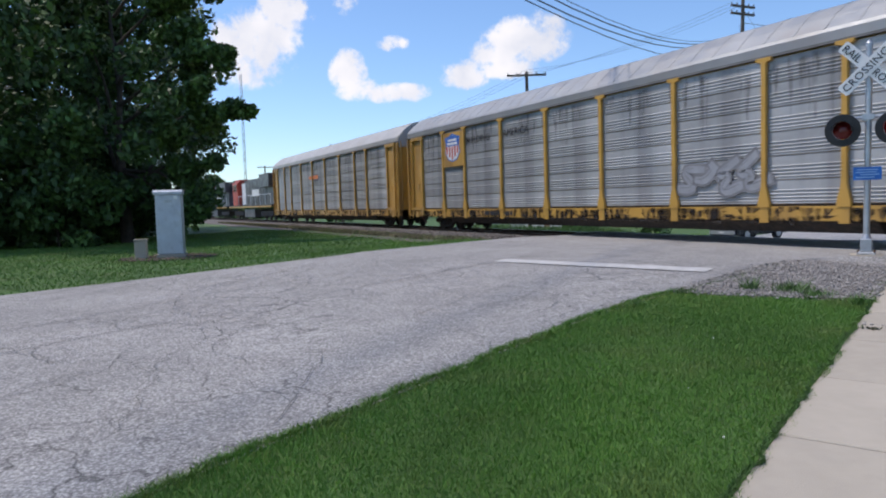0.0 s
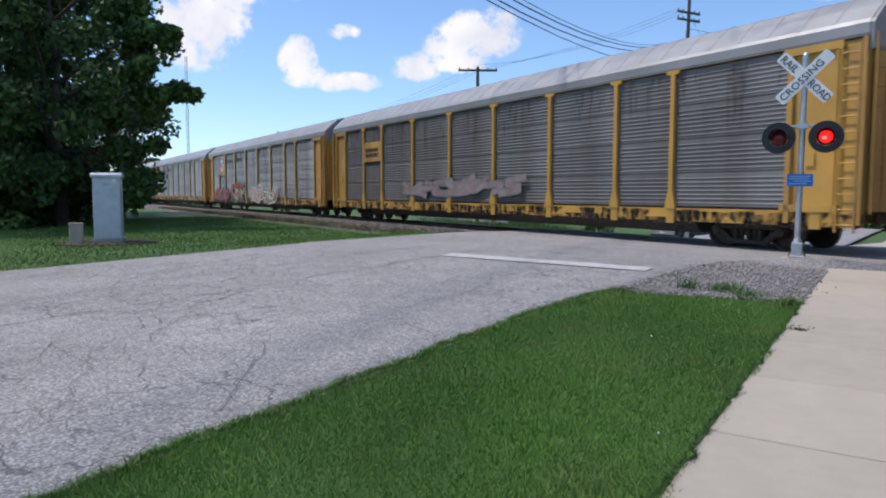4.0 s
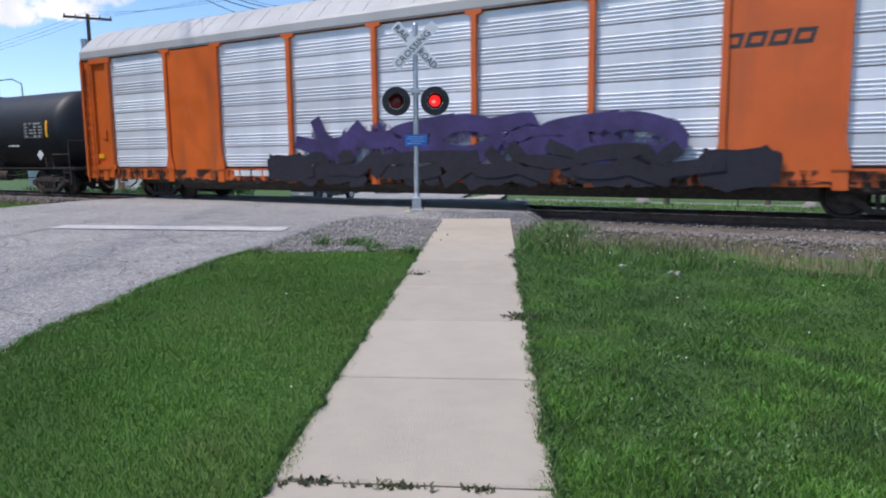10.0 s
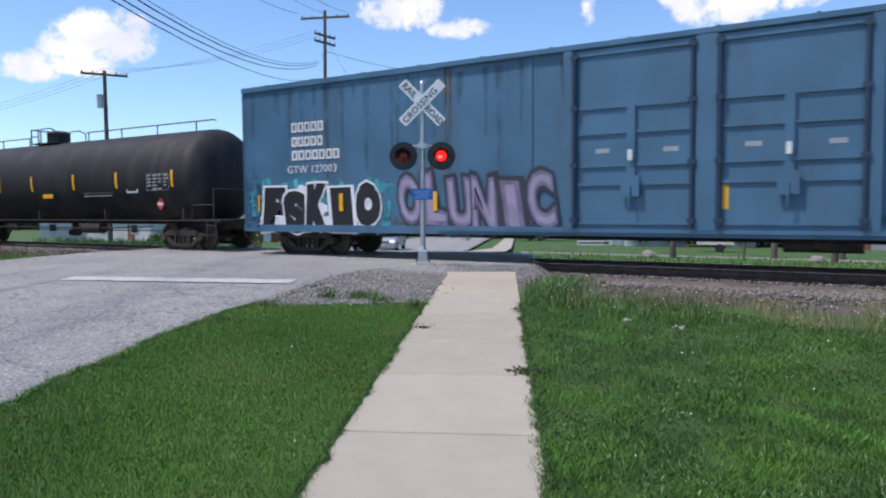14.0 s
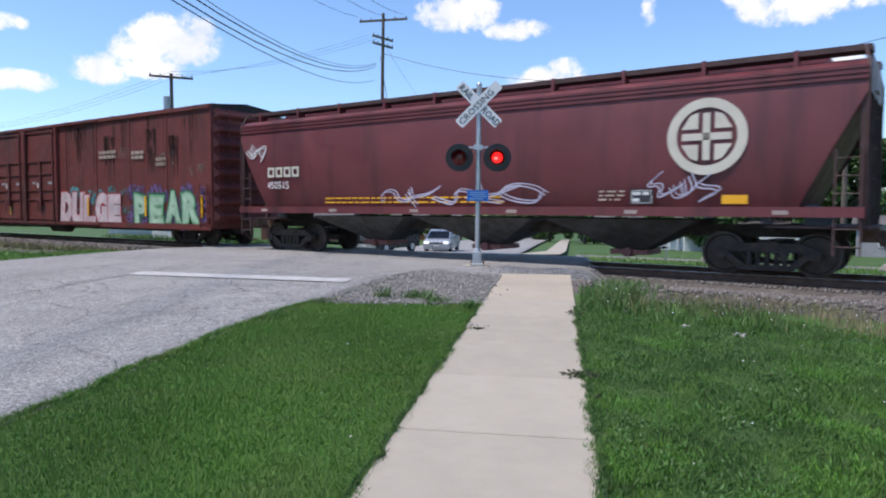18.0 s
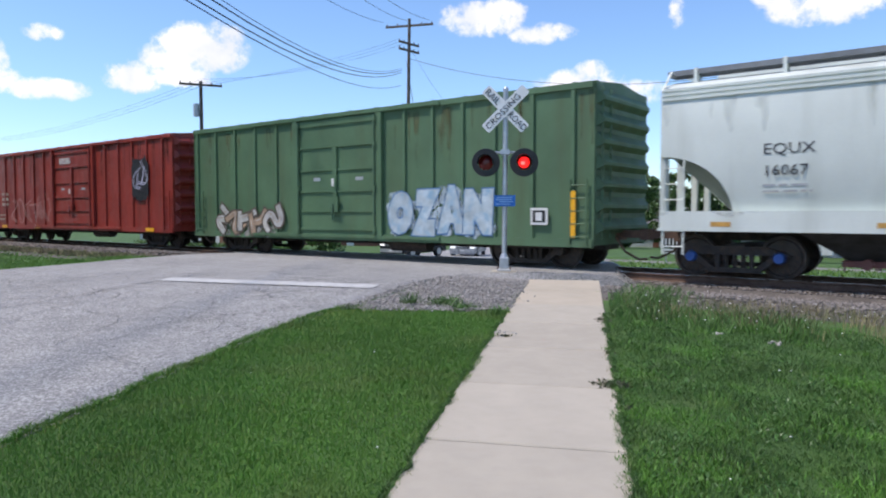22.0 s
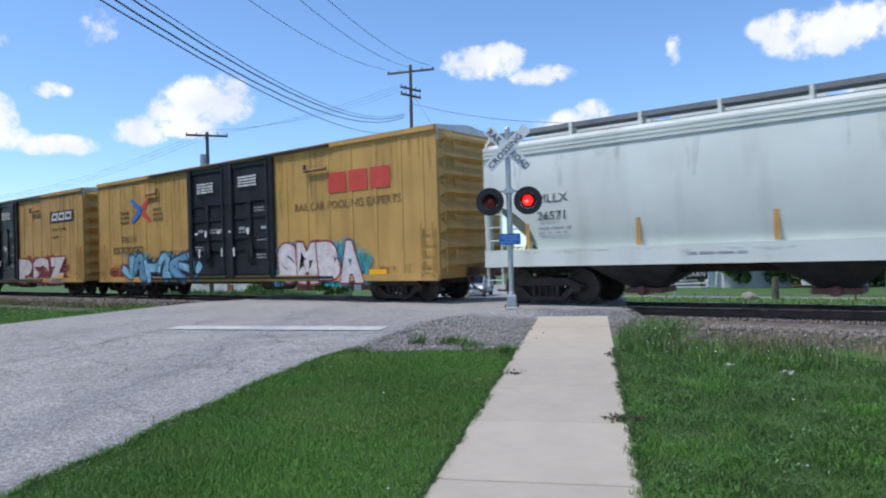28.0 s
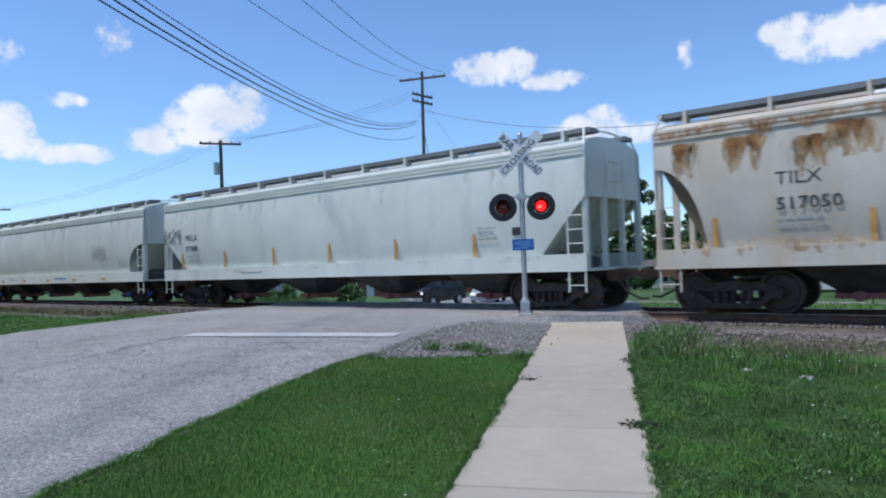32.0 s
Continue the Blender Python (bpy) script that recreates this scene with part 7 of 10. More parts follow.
BLUEP = paint("boxcar_blue", (0.062, 0.15, 0.24), 0.4, dirt=(0.06, 0.1, 0.14), amount=0.25)
car, b = boxcar(EDGE[11], EDGE[12], BLUEP, "blue high-cube boxcar with double plug doors and graffiti", 4.9, .7, (-3.2, 2.85), [-4.04, 3.9], rib_out=0.03, grime=stain("blue_grime", (0.035, 0.075, 0.115), 0.3), roof_mat=paint("boxcar_blue_roof", (.07, .17, .28)), rod_mat=mat("dark_blue_rod", (0.022, 0.045, 0.085), 0.6, var=0.2))
for n_, z, wd in ((5, 3.5, 1.2), (5, 3.1, 1.17), (7, 2.72, 1.75)):
    blocks(car, n_, -11.4, -11.4 + wd, z, z + .27, -1.535, STENCIL_W, .055)
words(car, "GTW 127003", -11.58, 2.36, -1.53, 0.3, STENCIL_W, 1.08, "car_number")
for x in (-6.24, 5.96):
    streaks(car, x - .05, x + .05, 4.8, 7, (2.0, 3.9), (.06, .16), stain("ochre_run", (.2, .13, .05), .85), int(x * 9), name="rust_run", label="ochre rust run down a seam")
    patch(car, x - .03, x + .03, .9, 4.8, -1.52, BLUEP, "seam", lift=.01)
bm = bmesh.new()
pipe(bm, [(8.95, -1.53, 3.58), (8.14, -1.53, 3.58), (8.06, -1.53, 3.5), (8.06, -1.53, 3.16), (8.14, -1.53, 3.08), (8.74, -1.53, 3.08), (8.84, -1.53, 3.14), (8.92, -1.53, 3.5), (9.0, -1.53, 3.58), (9.1, -1.53, 3.56), (9.5, -1.53, 3.1), (9.62, -1.53, 3.08), (9.72, -1.53, 3.14), (9.74, -1.53, 3.64)], 0.065, 6)
for v in bm.verts:
    v.co.y = -1.53 + 0.12 * (v.co.y + 1.53)
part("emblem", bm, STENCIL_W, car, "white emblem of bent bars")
blocks(car, 9, 8.02, 9.88, 2.7, 2.82, -1.53, STENCIL_W, .03, 0, "address_bar")
mist(car, -12.9, -7.9, .75, 2.1, -1.532, mist_paint("spray_aqua", (.07, .4, .48)), 90, 70, "turquoise sprayed cloud", (.15, .3))
mist(car, -12.6, -8.2, .8, 2.0, -1.538, SPRAY["white"], 26, 75, size=(.12, .22))
tag_word(car, "FSKIO", -12.55, -8.35, .68, 2.1, -1.545, SPRAY["black"], SPRAY["white"], "black fat-lettered graffiti rimmed in white on turquoise", 71, .12, .05)
mist(car, -7.7, -3.6, .75, 1.2, -1.532, mist_paint("spray_faint_grey_blue", (.14, .2, .27)), 40, 76)
tag_word(car, "OLUNIC", -7.75, -3.4, .72, 2.25, -1.545, mat("spray_dusty_lilac", (.2, .17, .27), .6, var=.35, scale=2.5, bump=0), mat("spray_ink", (.035, .04, .06), .6), "dusty lilac graffiti with dark shadows", 72, .06, .07, mat("spray_pale_lilac", (.32, .28, .4), .6, var=.2), .14, -.1)
mist(car, 3.9, 6.1, .85, 2.1, -1.532, mist_paint("spray_navy", (.05, .09, .16)), 40, 77)
graffiti(car, 3.9, 6.2, .8, 2.2, -1.54, [mat("spray_steel", (.16, .25, .36), .6, var=.3, scale=3), mist_paint("spray_faint_grey_blue", (.14, .2, .27))], mat("spray_ink", (.035, .04, .06), .6), 4, 73, "grey and blue graffiti")
mist(car, 6.4, 12.6, .75, 1.5, -1.532, mist_paint("spray_dull_blue", (.1, .24, .36)), 80, 78)
mist(car, 6.4, 12.6, .7, 1.0, -1.534, mist_paint("spray_rust_red", (.24, .08, .06)), 40, 79)
graffiti(car, 6.4, 12.6, .85, 2.2, -1.54, [mat("spray_olive", (.28, .3, .13), .6, var=.3, scale=2.5), mist_paint("spray_dull_blue", (.1, .24, .36)), mat("spray_tan", (.36, .25, .17), .6, var=.3, scale=2.5), mat("spray_plum", (.16, .1, .18), .6, var=.3)], SPRAY["cream"], 6, 74, "olive, blue and rust-red graffiti rimmed in cream")
for x in (-12.7, -9.6, -6.6, -3.1, 0.2, 3.6, 6.0, 8.8, 12.4):
    patch(car, x - .06, x + .06, 1.28, 1.76, -1.58, REFLECT, "reflector")

REDB = paint("boxcar_oxide", (0.155, 0.033, 0.028), 0.65, dirt=(0.07, 0.025, 0.022), amount=0.4, scale=1.2)
car, b = boxcar(EDGE[12], EDGE[13], REDB, "weathered oxide-red boxcar with large graffiti", 4.9, .6, (-3.0, 3.0), [-10.8, -8.4, -6.0, -3.6, 3.6, 6.0, 8.4, 10.8], rib_out=0.02, roof_mat=mat("tarry_roof", (0.03, 0.022, 0.02), 0.8, var=0.3), grime=stain("dark_run", (0.06, 0.022, 0.019), 0.6))
mist(car, -10.9, -4.0, .75, 2.1, -1.542, mist_paint("spray_royal", (.045, .12, .32)), 80, 84, "blue sprayed cloud", (.15, .4))
tag_word(car, "RGN", -10.3, -5.6, .68, 2.35, -1.548, mat("spray_pale_blue", (.5, .55, .62), .6, var=.2, scale=3), mat("spray_coral", (.5, .13, .08), .6, var=.25), "white rounded graffiti rimmed in coral on blue", 81, .05, .07, None, .12, .12)
mist(car, 3.0, 8.3, .9, 2.15, -1.542, mist_paint("spray_sea", (.1, .28, .3)), 46, 85, "sea-green spray mist", (.12, .34))
tag_word(car, "DULGE", 3.15, 7.8, .62, 2.1, -1.548, mat("spray_rosy_white", (.62, .52, .53), .6, var=.22, scale=2.2, dirt=(.55, .3, .33), amount=.35), mat("spray_crimson", (.4, .05, .06), .6, var=.25), "white and pink block-letter graffiti rimmed in crimson", 82, .09, .035, None, .04)
mist(car, 8.4, 13.0, .75, 2.05, -1.542, mist_paint("spray_violet", (.16, .1, .24)), 50, 86, "violet spray mist", (.14, .36))
tag_word(car, "PEAR", 8.7, 12.7, .7, 2.05, -1.548, mat("spray_leaf_mint", (.2, .45, .24), .6, var=.45, scale=2.2, dirt=(.45, .6, .42), amount=.4), mat("spray_dark_green", (.03, .12, .07), .6, var=.25), "mint green graffiti with dark green rims", 83, .1, .05, mat("spray_pale_mint", (.42, .6, .44), .6, var=.3), .14)
patch(car, -11.5, -9.4, 2.45, 2.9, -1.525, STENCIL_B, "number_board")
data_panel(car, -11.45, -9.45, 2.5, 2.85, -1.535, STENCIL_W, 1, 6, 87)
for x0, x1, z1 in ((4.4, 5.2, 4.7), (9.5, 10.2, 4.3), (10.9, 11.5, 4.0), (-9.2, -8.4, 4.6), (6.6, 7.4, 4.2)):
    streaks(car, x0, x1, z1, 16, (.6, 1.9), (.08, .3), stain("dark_run", (0.06, 0.022, 0.019), 0.6), int(x0 * 7), name="rust_stain")
for x0, x1, z1 in ((7.6, 8.6, 3.7), (10.4, 11.2, 3.4), (12.2, 12.9, 2.9)):
    streaks(car, x0, x1, z1, 12, (.1, .5), (.08, .3), stain("pale_scuff", (0.3, 0.2, 0.16), 0.6), int(x0 * 5), name="scuff")
for x, z, w in ((6.3, 3.6, 1.2), (8.6, 3.5, .8), (10.2, 3.2, .6)):
    lines(car, x, x + w, z, -1.56, 2, .18, mat("faded_stencil", (.42, .34, .28), .7), int(x * 3), .12)
for x in (-13.0, -7.0, -1.5, 5.4, 9.5, 12.9):
    patch(car, x - .06, x + .06, 1.05, 1.8, -1.58, REFLECT, "reflector")

MAROON = paint("hopper_maroon", (0.15, 0.035, 0.04), 0.5, dirt=(0.05, 0.018, 0.02), amount=0.3)
DARKST = mat("grimy_brown_steel", (0.07, 0.035, 0.033), 0.7, var=0.3)
car, b = hopper(EDGE[13], EDGE[14], MAROON, "maroon covered hopper with a round cream emblem", steel=DARKST, top_mat=DARKST, bays=3, cut="straight", sill_z=1.22, reach=1.15, rise=2.2)
bm = bmesh.new()
for r0, r1, n0 in ((0.98, 0.74, 40),):
    a = [bm.verts.new((6.0 + r0 * math.cos(2 * math.pi * i / 40), -1.6, 2.95 + r0 * math.sin(2 * math.pi * i / 40))) for i in range(40)]
    c = [bm.verts.new((6.0 + r1 * math.cos(2 * math.pi * i / 40), -1.6, 2.95 + r1 * math.sin(2 * math.pi * i / 40))) for i in range(40)]
    for i in range(40):
        bm.faces.new((a[i], a[(i + 1) % 40], c[(i + 1) % 40], c[i]))
bx(bm, 5.4, 6.6, -1.61, -1.6, 2.86, 3.04)
bx(bm, 5.91, 6.09, -1.61, -1.6, 2.35, 3.55)
for sx in (-1, 1):
    for sz in (-1, 1):
        plate_y(bm, [(6 + sx * .2, 2.95 + sz * .2), (6 + sx * .62, 2.95 + sz * .2), (6 + sx * .4, 2.95 + sz * .55), (6 + sx * .2, 2.95 + sz * .62)][::sx * sz], -1.605, -1.6)
for v in bm.verts:
    v.co.x, v.co.z = 5.97 + 0.82 * (v.co.x - 6.0), 2.86 + 0.8 * (v.co.z - 2.95)
part("emblem", bm, mat("cream_emblem", (.62, .58, .48), .6, var=.08), car, "round cream emblem with a cross")
blocks(car, 4, -7.47, -6.0, 2.33, 2.64, -1.6, mat("cream_emblem", (.62, .58, .48), .6, var=.08), .075)
graffiti(car, -8.4, -7.6, 2.85, 3.4, -1.6, [SPRAY["white"]], STENCIL_W, 2, 94, "thin white scrawl", thin=True)
words(car, "450515", -7.47, 1.97, -1.6, 0.32, STENCIL_W, 1.05, "car_number")
graffiti(car, -2.7, 2.2, 1.4, 2.0, -1.63, [SPRAY["white"]], mat("pale_violet_line", (.5, .5, .62), .6), 5, 91, "white scrawled graffiti", thin=True)
graffiti(car, 4.8, 6.2, 1.5, 2.1, -1.63, [SPRAY["lilac"]], mat("pale_violet_line", (.5, .5, .62), .6), 3, 92, "pale scrawled graffiti", thin=True)
for x in (-7.6, -4.6, -1.6, 1.4, 4.4, 7.4):
    patch(car, x - .14, x + .14, 1.27, 1.35, -1.62, mat("worn_sill_tape", (.42, .34, .3), .6, var=.25), "reflector")
patch(car, 6.3, 6.8, 1.48, 1.66, -1.6, REFLECT, "reflector")
data_panel(car, 4.42, 4.86, 1.5, 1.78, -1.6, STENCIL_W, 2, 2, 95, STENCIL_B)
lines(car, 3.65, 4.25, 1.78, -1.6, 3, .09, mat("faded_stencil", (.42, .34, .28), .7), 96, .04)
lines(car, -4.9, 1.2, 1.68, -1.62, 2, .12, REFLECT, 93, .04)

GREENP = paint("boxcar_green", (0.128, 0.185, 0.082), 0.6, dirt=(0.15, 0.125, 0.06), amount=0.5, streak=0.3)
car, b = boxcar(EDGE[14], EDGE[15], GREENP, "faded olive-green boxcar with white graffiti", 4.4, .6, (-2.2, 1.9), [-7.6, -6.6, -5.6, -4.6, -3.5, -2.7, 2.6, 3.6, 4.6, 5.6, 6.6, 7.5], door_n=1, door_mat=paint("door_green", (0.09, 0.18, 0.1), 0.6, dirt=(0.1, 0.11, 0.06), amount=0.45, streak=0.3))
mist(car, 1.7, 5.8, .7, 1.7, -1.584, mist_paint("spray_chalk_green", (.36, .4, .33)), 60, 104, "chalky spray mist", (.12, .26))
tag_word(car, "NYPS", 1.75, 5.7, .62, 2.05, -1.59, mat("spray_dull_white", (.55, .57, .58), .6, var=.25, scale=2.5, dirt=(.34, .38, .36), amount=.4), mat("spray_slate", (.13, .16, .15), .6, var=.25), "dull white graffiti with slate rims", 101, .1, .03, None, .08)
patch(car, 6.0, 6.5, .95, 1.4, -1.6, STENCIL_W, "data_box")
patch(car, 6.06, 6.44, 1.01, 1.34, -1.607, BLACK, "data_field")
patch(car, 6.14, 6.36, 1.08, 1.28, -1.614, STENCIL_W, "data_mark")
patch(car, 6.75, 7.35, .78, .98, -1.6, REFLECT, "reflector")
words(car, "MDW", -7.25, 2.2, -1.575, .32, mat("mint_stencil", (.35, .55, .4), .6), 1.2, "car_code")
words(car, "8177", -7.2, 1.86, -1.575, .3, mat("mint_stencil", (.35, .55, .4), .6), 1.2, "car_number")
pale = mat("pale_overpaint", (.46, .46, .38), .7, var=.25, scale=1.6, dirt=(.16, .2, .1), amount=.5)
smear(car, -7.5, -4.9, .72, 1.75, -1.576, pale, 1, label="uneven patch of pale overpaint")
smear(car, -5.4, -3.6, .72, 1.85, -1.58, mat("peach_overpaint", (.5, .4, .28), .7, var=.25, scale=2, dirt=(.4, .4, .34), amount=.5), 2)
smear(car, -3.8, -2.3, .75, 1.6, -1.577, pale, 3)
smear(car, -1.6, 1.2, .85, 1.5, -1.67, mat("thin_overpaint", (.25, .3, .2), .7, var=.3, scale=2, dirt=(.1, .16, .07), amount=.6), 4)
smear(car, 6.75, 7.3, 2.2, 2.85, -1.59, pale, 6)
mint = mat("mint_placard", (.07, .3, .19), .6, var=.15)
for x, w, z in ((-7.05, .32, 1.08), (-6.6, .36, 1.08), (-4.3, .22, 2.22)):
    patch(car, x, x + w, z, z + .26, -1.585, mint, "placard", "small mint-green placard")
    lines(car, x + .03, x + w - .03, z + .22, -1.595, 3, .08, STENCIL_W, 120, .03)
patch(car, 4.85, 5.5, 1.0, 1.36, -1.63, mint, "placard", "mint-green placard over the graffiti")
lines(car, 4.92, 5.4, 1.28, -1.64, 3, .1, STENCIL_W, 121, .03)
for x in (-5.5, -2.45, 2.2, 5.6):
    patch(car, x - .22, x + .22, .62, .72, -1.6, REFLECT, "reflector")
streaks(car, -8.0, 8.0, 4.25, 60, (.5, 2.6), (.05, .3), stain("rusty_wash", (.24, .16, .07), .32), 77, name="grime_streak", label="ochre dirt washed down the panels")
smear(car, -.05, .3, 1.8, 2.15, -1.672, mat("dull_red_smudge", (.16, .05, .04), .7, var=.3), 7)
smear(car, .75, 1.0, 1.85, 2.1, -1.672, mat("dull_red_smudge", (.16, .05, .04), .7, var=.3), 8)
REDC = paint("boxcar_red", (0.275, 0.034, 0.023), 0.5, dirt=(0.13, 0.025, 0.02), amount=0.35)
car, b = boxcar(EDGE[15], EDGE[16], REDC, "bright red boxcar with chalk-white graffiti", 4.42, .65, (-1.6, 2.4), [-8.0, -6.9, -5.8, -4.7, -3.6, -2.5, 3.3, 4.4, 5.5, 6.6, 7.7], door_n=1)
graffiti(car, -6.1, -1.7, .75, 2.3, -1.6, [REDC], mat("pale_red_spray", (.55, .3, .28), .7), 6, 111, "pale line graffiti", thin=True)
smear(car, 5.5, 6.75, 1.95, 3.6, -1.586, SPRAY["black"], 112, "sprayed_ground", "upright black oval with pale scribbles")
graffiti(car, 5.65, 6.6, 2.1, 3.5, -1.59, [SPRAY["white"]], mat("pale_violet_line", (.5, .5, .62), .6), 2, 113, "pale blue scribble", thin=True)
streaks(car, -8.4, 8.4, 4.3, 30, (.4, 1.8), (.05, .25), stain("dark_run", (0.12, 0.03, 0.025), 0.3), 78, name="grime_streak", label="dark dirt run down the red side")
lines(car, -.76, .28, 3.88, -1.6, 3, .09, STENCIL_W, 113, .065)
lines(car, -7.3, -6.5, 2.45, -1.57, 3, .26, mat("faded_stencil", (.42, .34, .28), .7), 114, .14)
lines(car, -8.2, -6.9, 1.35, -1.57, 2, .2, mat("faded_stencil", (.42, .34, .28), .7), 115, .07)
for x in (-7.0, -3.2, 6.8):
    patch(car, x - .3, x + .3, .68, .82, -1.6, REFLECT, "reflector")
GREEN2 = paint("boxcar_deep_green", (0.082, 0.16, 0.082), 0.6, dirt=(0.075, 0.115, 0.055), amount=0.4)
car, b = boxcar(EDGE[16], EDGE[17], GREEN2, "deep green boxcar with pale blue graffiti", 4.4, .58, (-2.4, 1.4), [-7.7, -6.6, -5.5, -4.4, -3.3, 2.2, 3.2, 4.2, 5.2, 6.3, 7.4], door_n=1)
mist(car, 1.7, 5.2, .85, 1.95, -1.586, mist_paint("spray_ice", (.45, .55, .62)), 60, 123, "pale blue spray mist", (.12, .24))
tag_word(car, "OZAN", 1.65, 5.2, .75, 2.05, -1.59, mat("spray_ice_white", (.44, .52, .56), .6, var=.3, scale=2.5, dirt=(.2, .36, .5), amount=.45), mat("spray_denim", (.07, .16, .3), .6, var=.25), "pale icy block-letter graffiti rimmed in denim blue", 121, .12, .03, None, .05)
mist(car, -6.4, -3.2, .7, 1.35, -1.584, mist_paint("spray_putty", (.3, .29, .26)), 40, 124, "washed-out putty spray", (.1, .22))
graffiti(car, -6.5, -3.1, .65, 1.65, -1.59, [mat("spray_chalk", (.45, .44, .41), .6, var=.3, scale=3), mat("spray_tan", (.36, .25, .17), .6)], mat("spray_umber", (.1, .08, .06), .6), 5, 122, "faded chalky graffiti")
streaks(car, -7.9, 7.9, 4.25, 40, (.4, 1.6), (.06, .3), stain("ochre_wash", (.16, .15, .06), .45), 79, name="grime_streak", label="ochre dirt on the green side")
patch(car, 6.3, 6.77, 1.1, 1.51, -1.6, STENCIL_W, "data_box")
patch(car, 6.36, 6.71, 1.16, 1.45, -1.607, BLACK, "data_field")
patch(car, 6.44, 6.62, 1.2, 1.4, -1.614, STENCIL_W, "data_mark")
patch(car, 7.35, 7.5, .8, 1.9, -1.6, REFLECT, "reflector")

HWHITE = paint("hopper_white", (0.63, 0.67, 0.62), 0.45, var=0.06, dirt=(0.5, 0.53, 0.48), amount=0.25)
HPALE = paint("hopper_pale_grey", (0.565, 0.6, 0.56), 0.5, var=0.08, dirt=(0.42, 0.42, 0.39), amount=0.35)
HTAN = paint("hopper_rusty_tan", (0.56, 0.52, 0.44), 0.55, var=0.1, dirt=(0.5, 0.41, 0.29), amount=0.35, streak=0.25)


def side_at(z):
    return -float(np.interp(z, (1.38, 1.6, 1.95, 2.35, 2.75, 3.2, 3.6, 3.77, 4.0), (1.40, 1.47, 1.53, 1.572, 1.585, 1.575, 1.545, 1.53, 1.52)))


def hopper_marks(car, b, code, number, seed, tape=True, sill_tape=True, x=None, size=0.3):
    """Reporting marks, rows of print too small to read, amber tape, and faint dirt."""
    streaks(car, -b, b, 1.42, 12, (.03, .1), (.3, 1.2), stain("grey_wash", (.46, .47, .43), .18), seed + 7, lambda z: -1.623, "sill_dirt")
    streaks(car, -b, b, 3.77, 26, (.1, .9), (.08, .4), stain("pale_wash", (.54, .565, .52), .2), seed + 8, side_at, "side_dirt")
    h = b + 0.85
    x = -h + (2.4 if tape else 2.9) if x is None else x
    grey = mat("pale_grey_print", (.33, .34, .35), .6)
    def on(z, tall):
        return min(side_at(z), side_at(z + tall)) + 0.003

    words(car, code, x, 2.12 + size * 1.4, on(2.12 + size * 1.4, size), size, STENCIL_B, 1.15, "car_code")
    words(car, number, x, 2.12, on(2.12, size), size, STENCIL_B, 1.1, "car_number")
    lines(car, x, x + .9, 1.95, on(1.85, .1), 2, .12, grey, seed, .04)
    if tape:
        lines(car, b - 3.2, b - 2.6, 2.2, on(1.85, .35), 4, .1, grey, seed + 1, .03)
        patch(car, b - 2.1, b - 1.8, 1.95, 2.15, on(1.95, .2), STENCIL_B, "data_box")
    else:
        lines(car, 5.06, 6.45, 2.66, on(2.1, .5), 8, .075, grey, seed + 1, .025)
        lines(car, 7.6, 8.1, 1.95, on(1.75, .2), 3, .08, grey, seed + 2, .025)
        lines(car, 1.2, 2.4, 1.27, -1.625, 1, .1, mat("blue_stencil", (.1, .2, .5), .6), seed + 4, .08)
    lines(car, -b + 5.2, -b + 6.4, 1.25, -1.625, 1, .12, grey, seed + 3, .04)
    for i in range(6):
        if tape:
            xx = -h + 2.1 + 2.85 * i
            patch(car, xx - .05, xx + .05, 1.44, 2.05, on(1.44, .61), mat("amber_tape", (.5, .27, .06), .55, var=.2, scale=4), "reflector")
        if sill_tape:
            xx = -h + 2.13 + 2.95 * i
            patch(car, xx - .2, xx + .2, 1.1, 1.2, -1.62, mat("amber_tape", (.5, .27, .06), .55, var=.2, scale=4), "sill_reflector")


car, b = hopper(EDGE[17], EDGE[18], HWHITE, "clean white covered hopper with curved sides", blue_caps=True)
hopper_marks(car, b, "EQUX", "16067", 130, tape=False)
car, b = hopper(EDGE[18], EDGE[19], HPALE, "pale grey covered hopper with a scrawled outline", cut="straight")
hopper_marks(car, b, "PSPX", "3046", 140, sill_tape=False, x=-7.6, size=.36)
graffiti(car, -1.1, .9, 1.5, 2.0, -1.6, [HPALE], mat("washed_pink_spray", (.55, .42, .4), .6), 5, 142, "washed-out pink scrawl", thin=True)
graffiti(car, -6.7, -3.6, 1.48, 2.05, -1.6, [HPALE], mat("slate_outline", (.2, .215, .23), .6), 6, 141, "dark outline graffiti of swollen forms")

tan_wash = stain("tan_wash", (.42, .34, .24), .38)
streaks(car, -9.4, 9.4, 3.78, 90, (.06, .35), (.15, .8), tan_wash, 143, side_at, "tan_dirt", "tan dirt below the roof's edge")
streaks(car, -9.4, 9.4, 1.42, 120, (.08, .35), (.15, .8), tan_wash, 144, lambda z: -1.624, "tan_dirt")
streaks(car, -1.3, 1.0, 2.0, 30, (.2, .6), (.1, .4), stain("pink_wash", (.5, .38, .33), .5), 145, side_at, "tan_dirt")
streaks(car, -.1, .1, 2.9, 5, (.8, 1.4), (.08, .16), stain("ochre_seep", (.26, .18, .09), .6), 146, side_at, "tan_dirt")
streaks(car, 1.2, 5.0, 2.3, 34, (.2, .8), (.1, .4), stain("slate_wash", (.38, .41, .42), .5), 147, side_at, "tan_dirt")
data_panel(car, 7.27, 7.78, 1.52, 1.78, -1.6, STENCIL_W, 2, 3, 148, STENCIL_B)
lines(car, -2.6, -1.35, 1.66, -1.6, 3, .08, mat("pale_grey_print", (.33, .34, .35), .6), 149, .035)
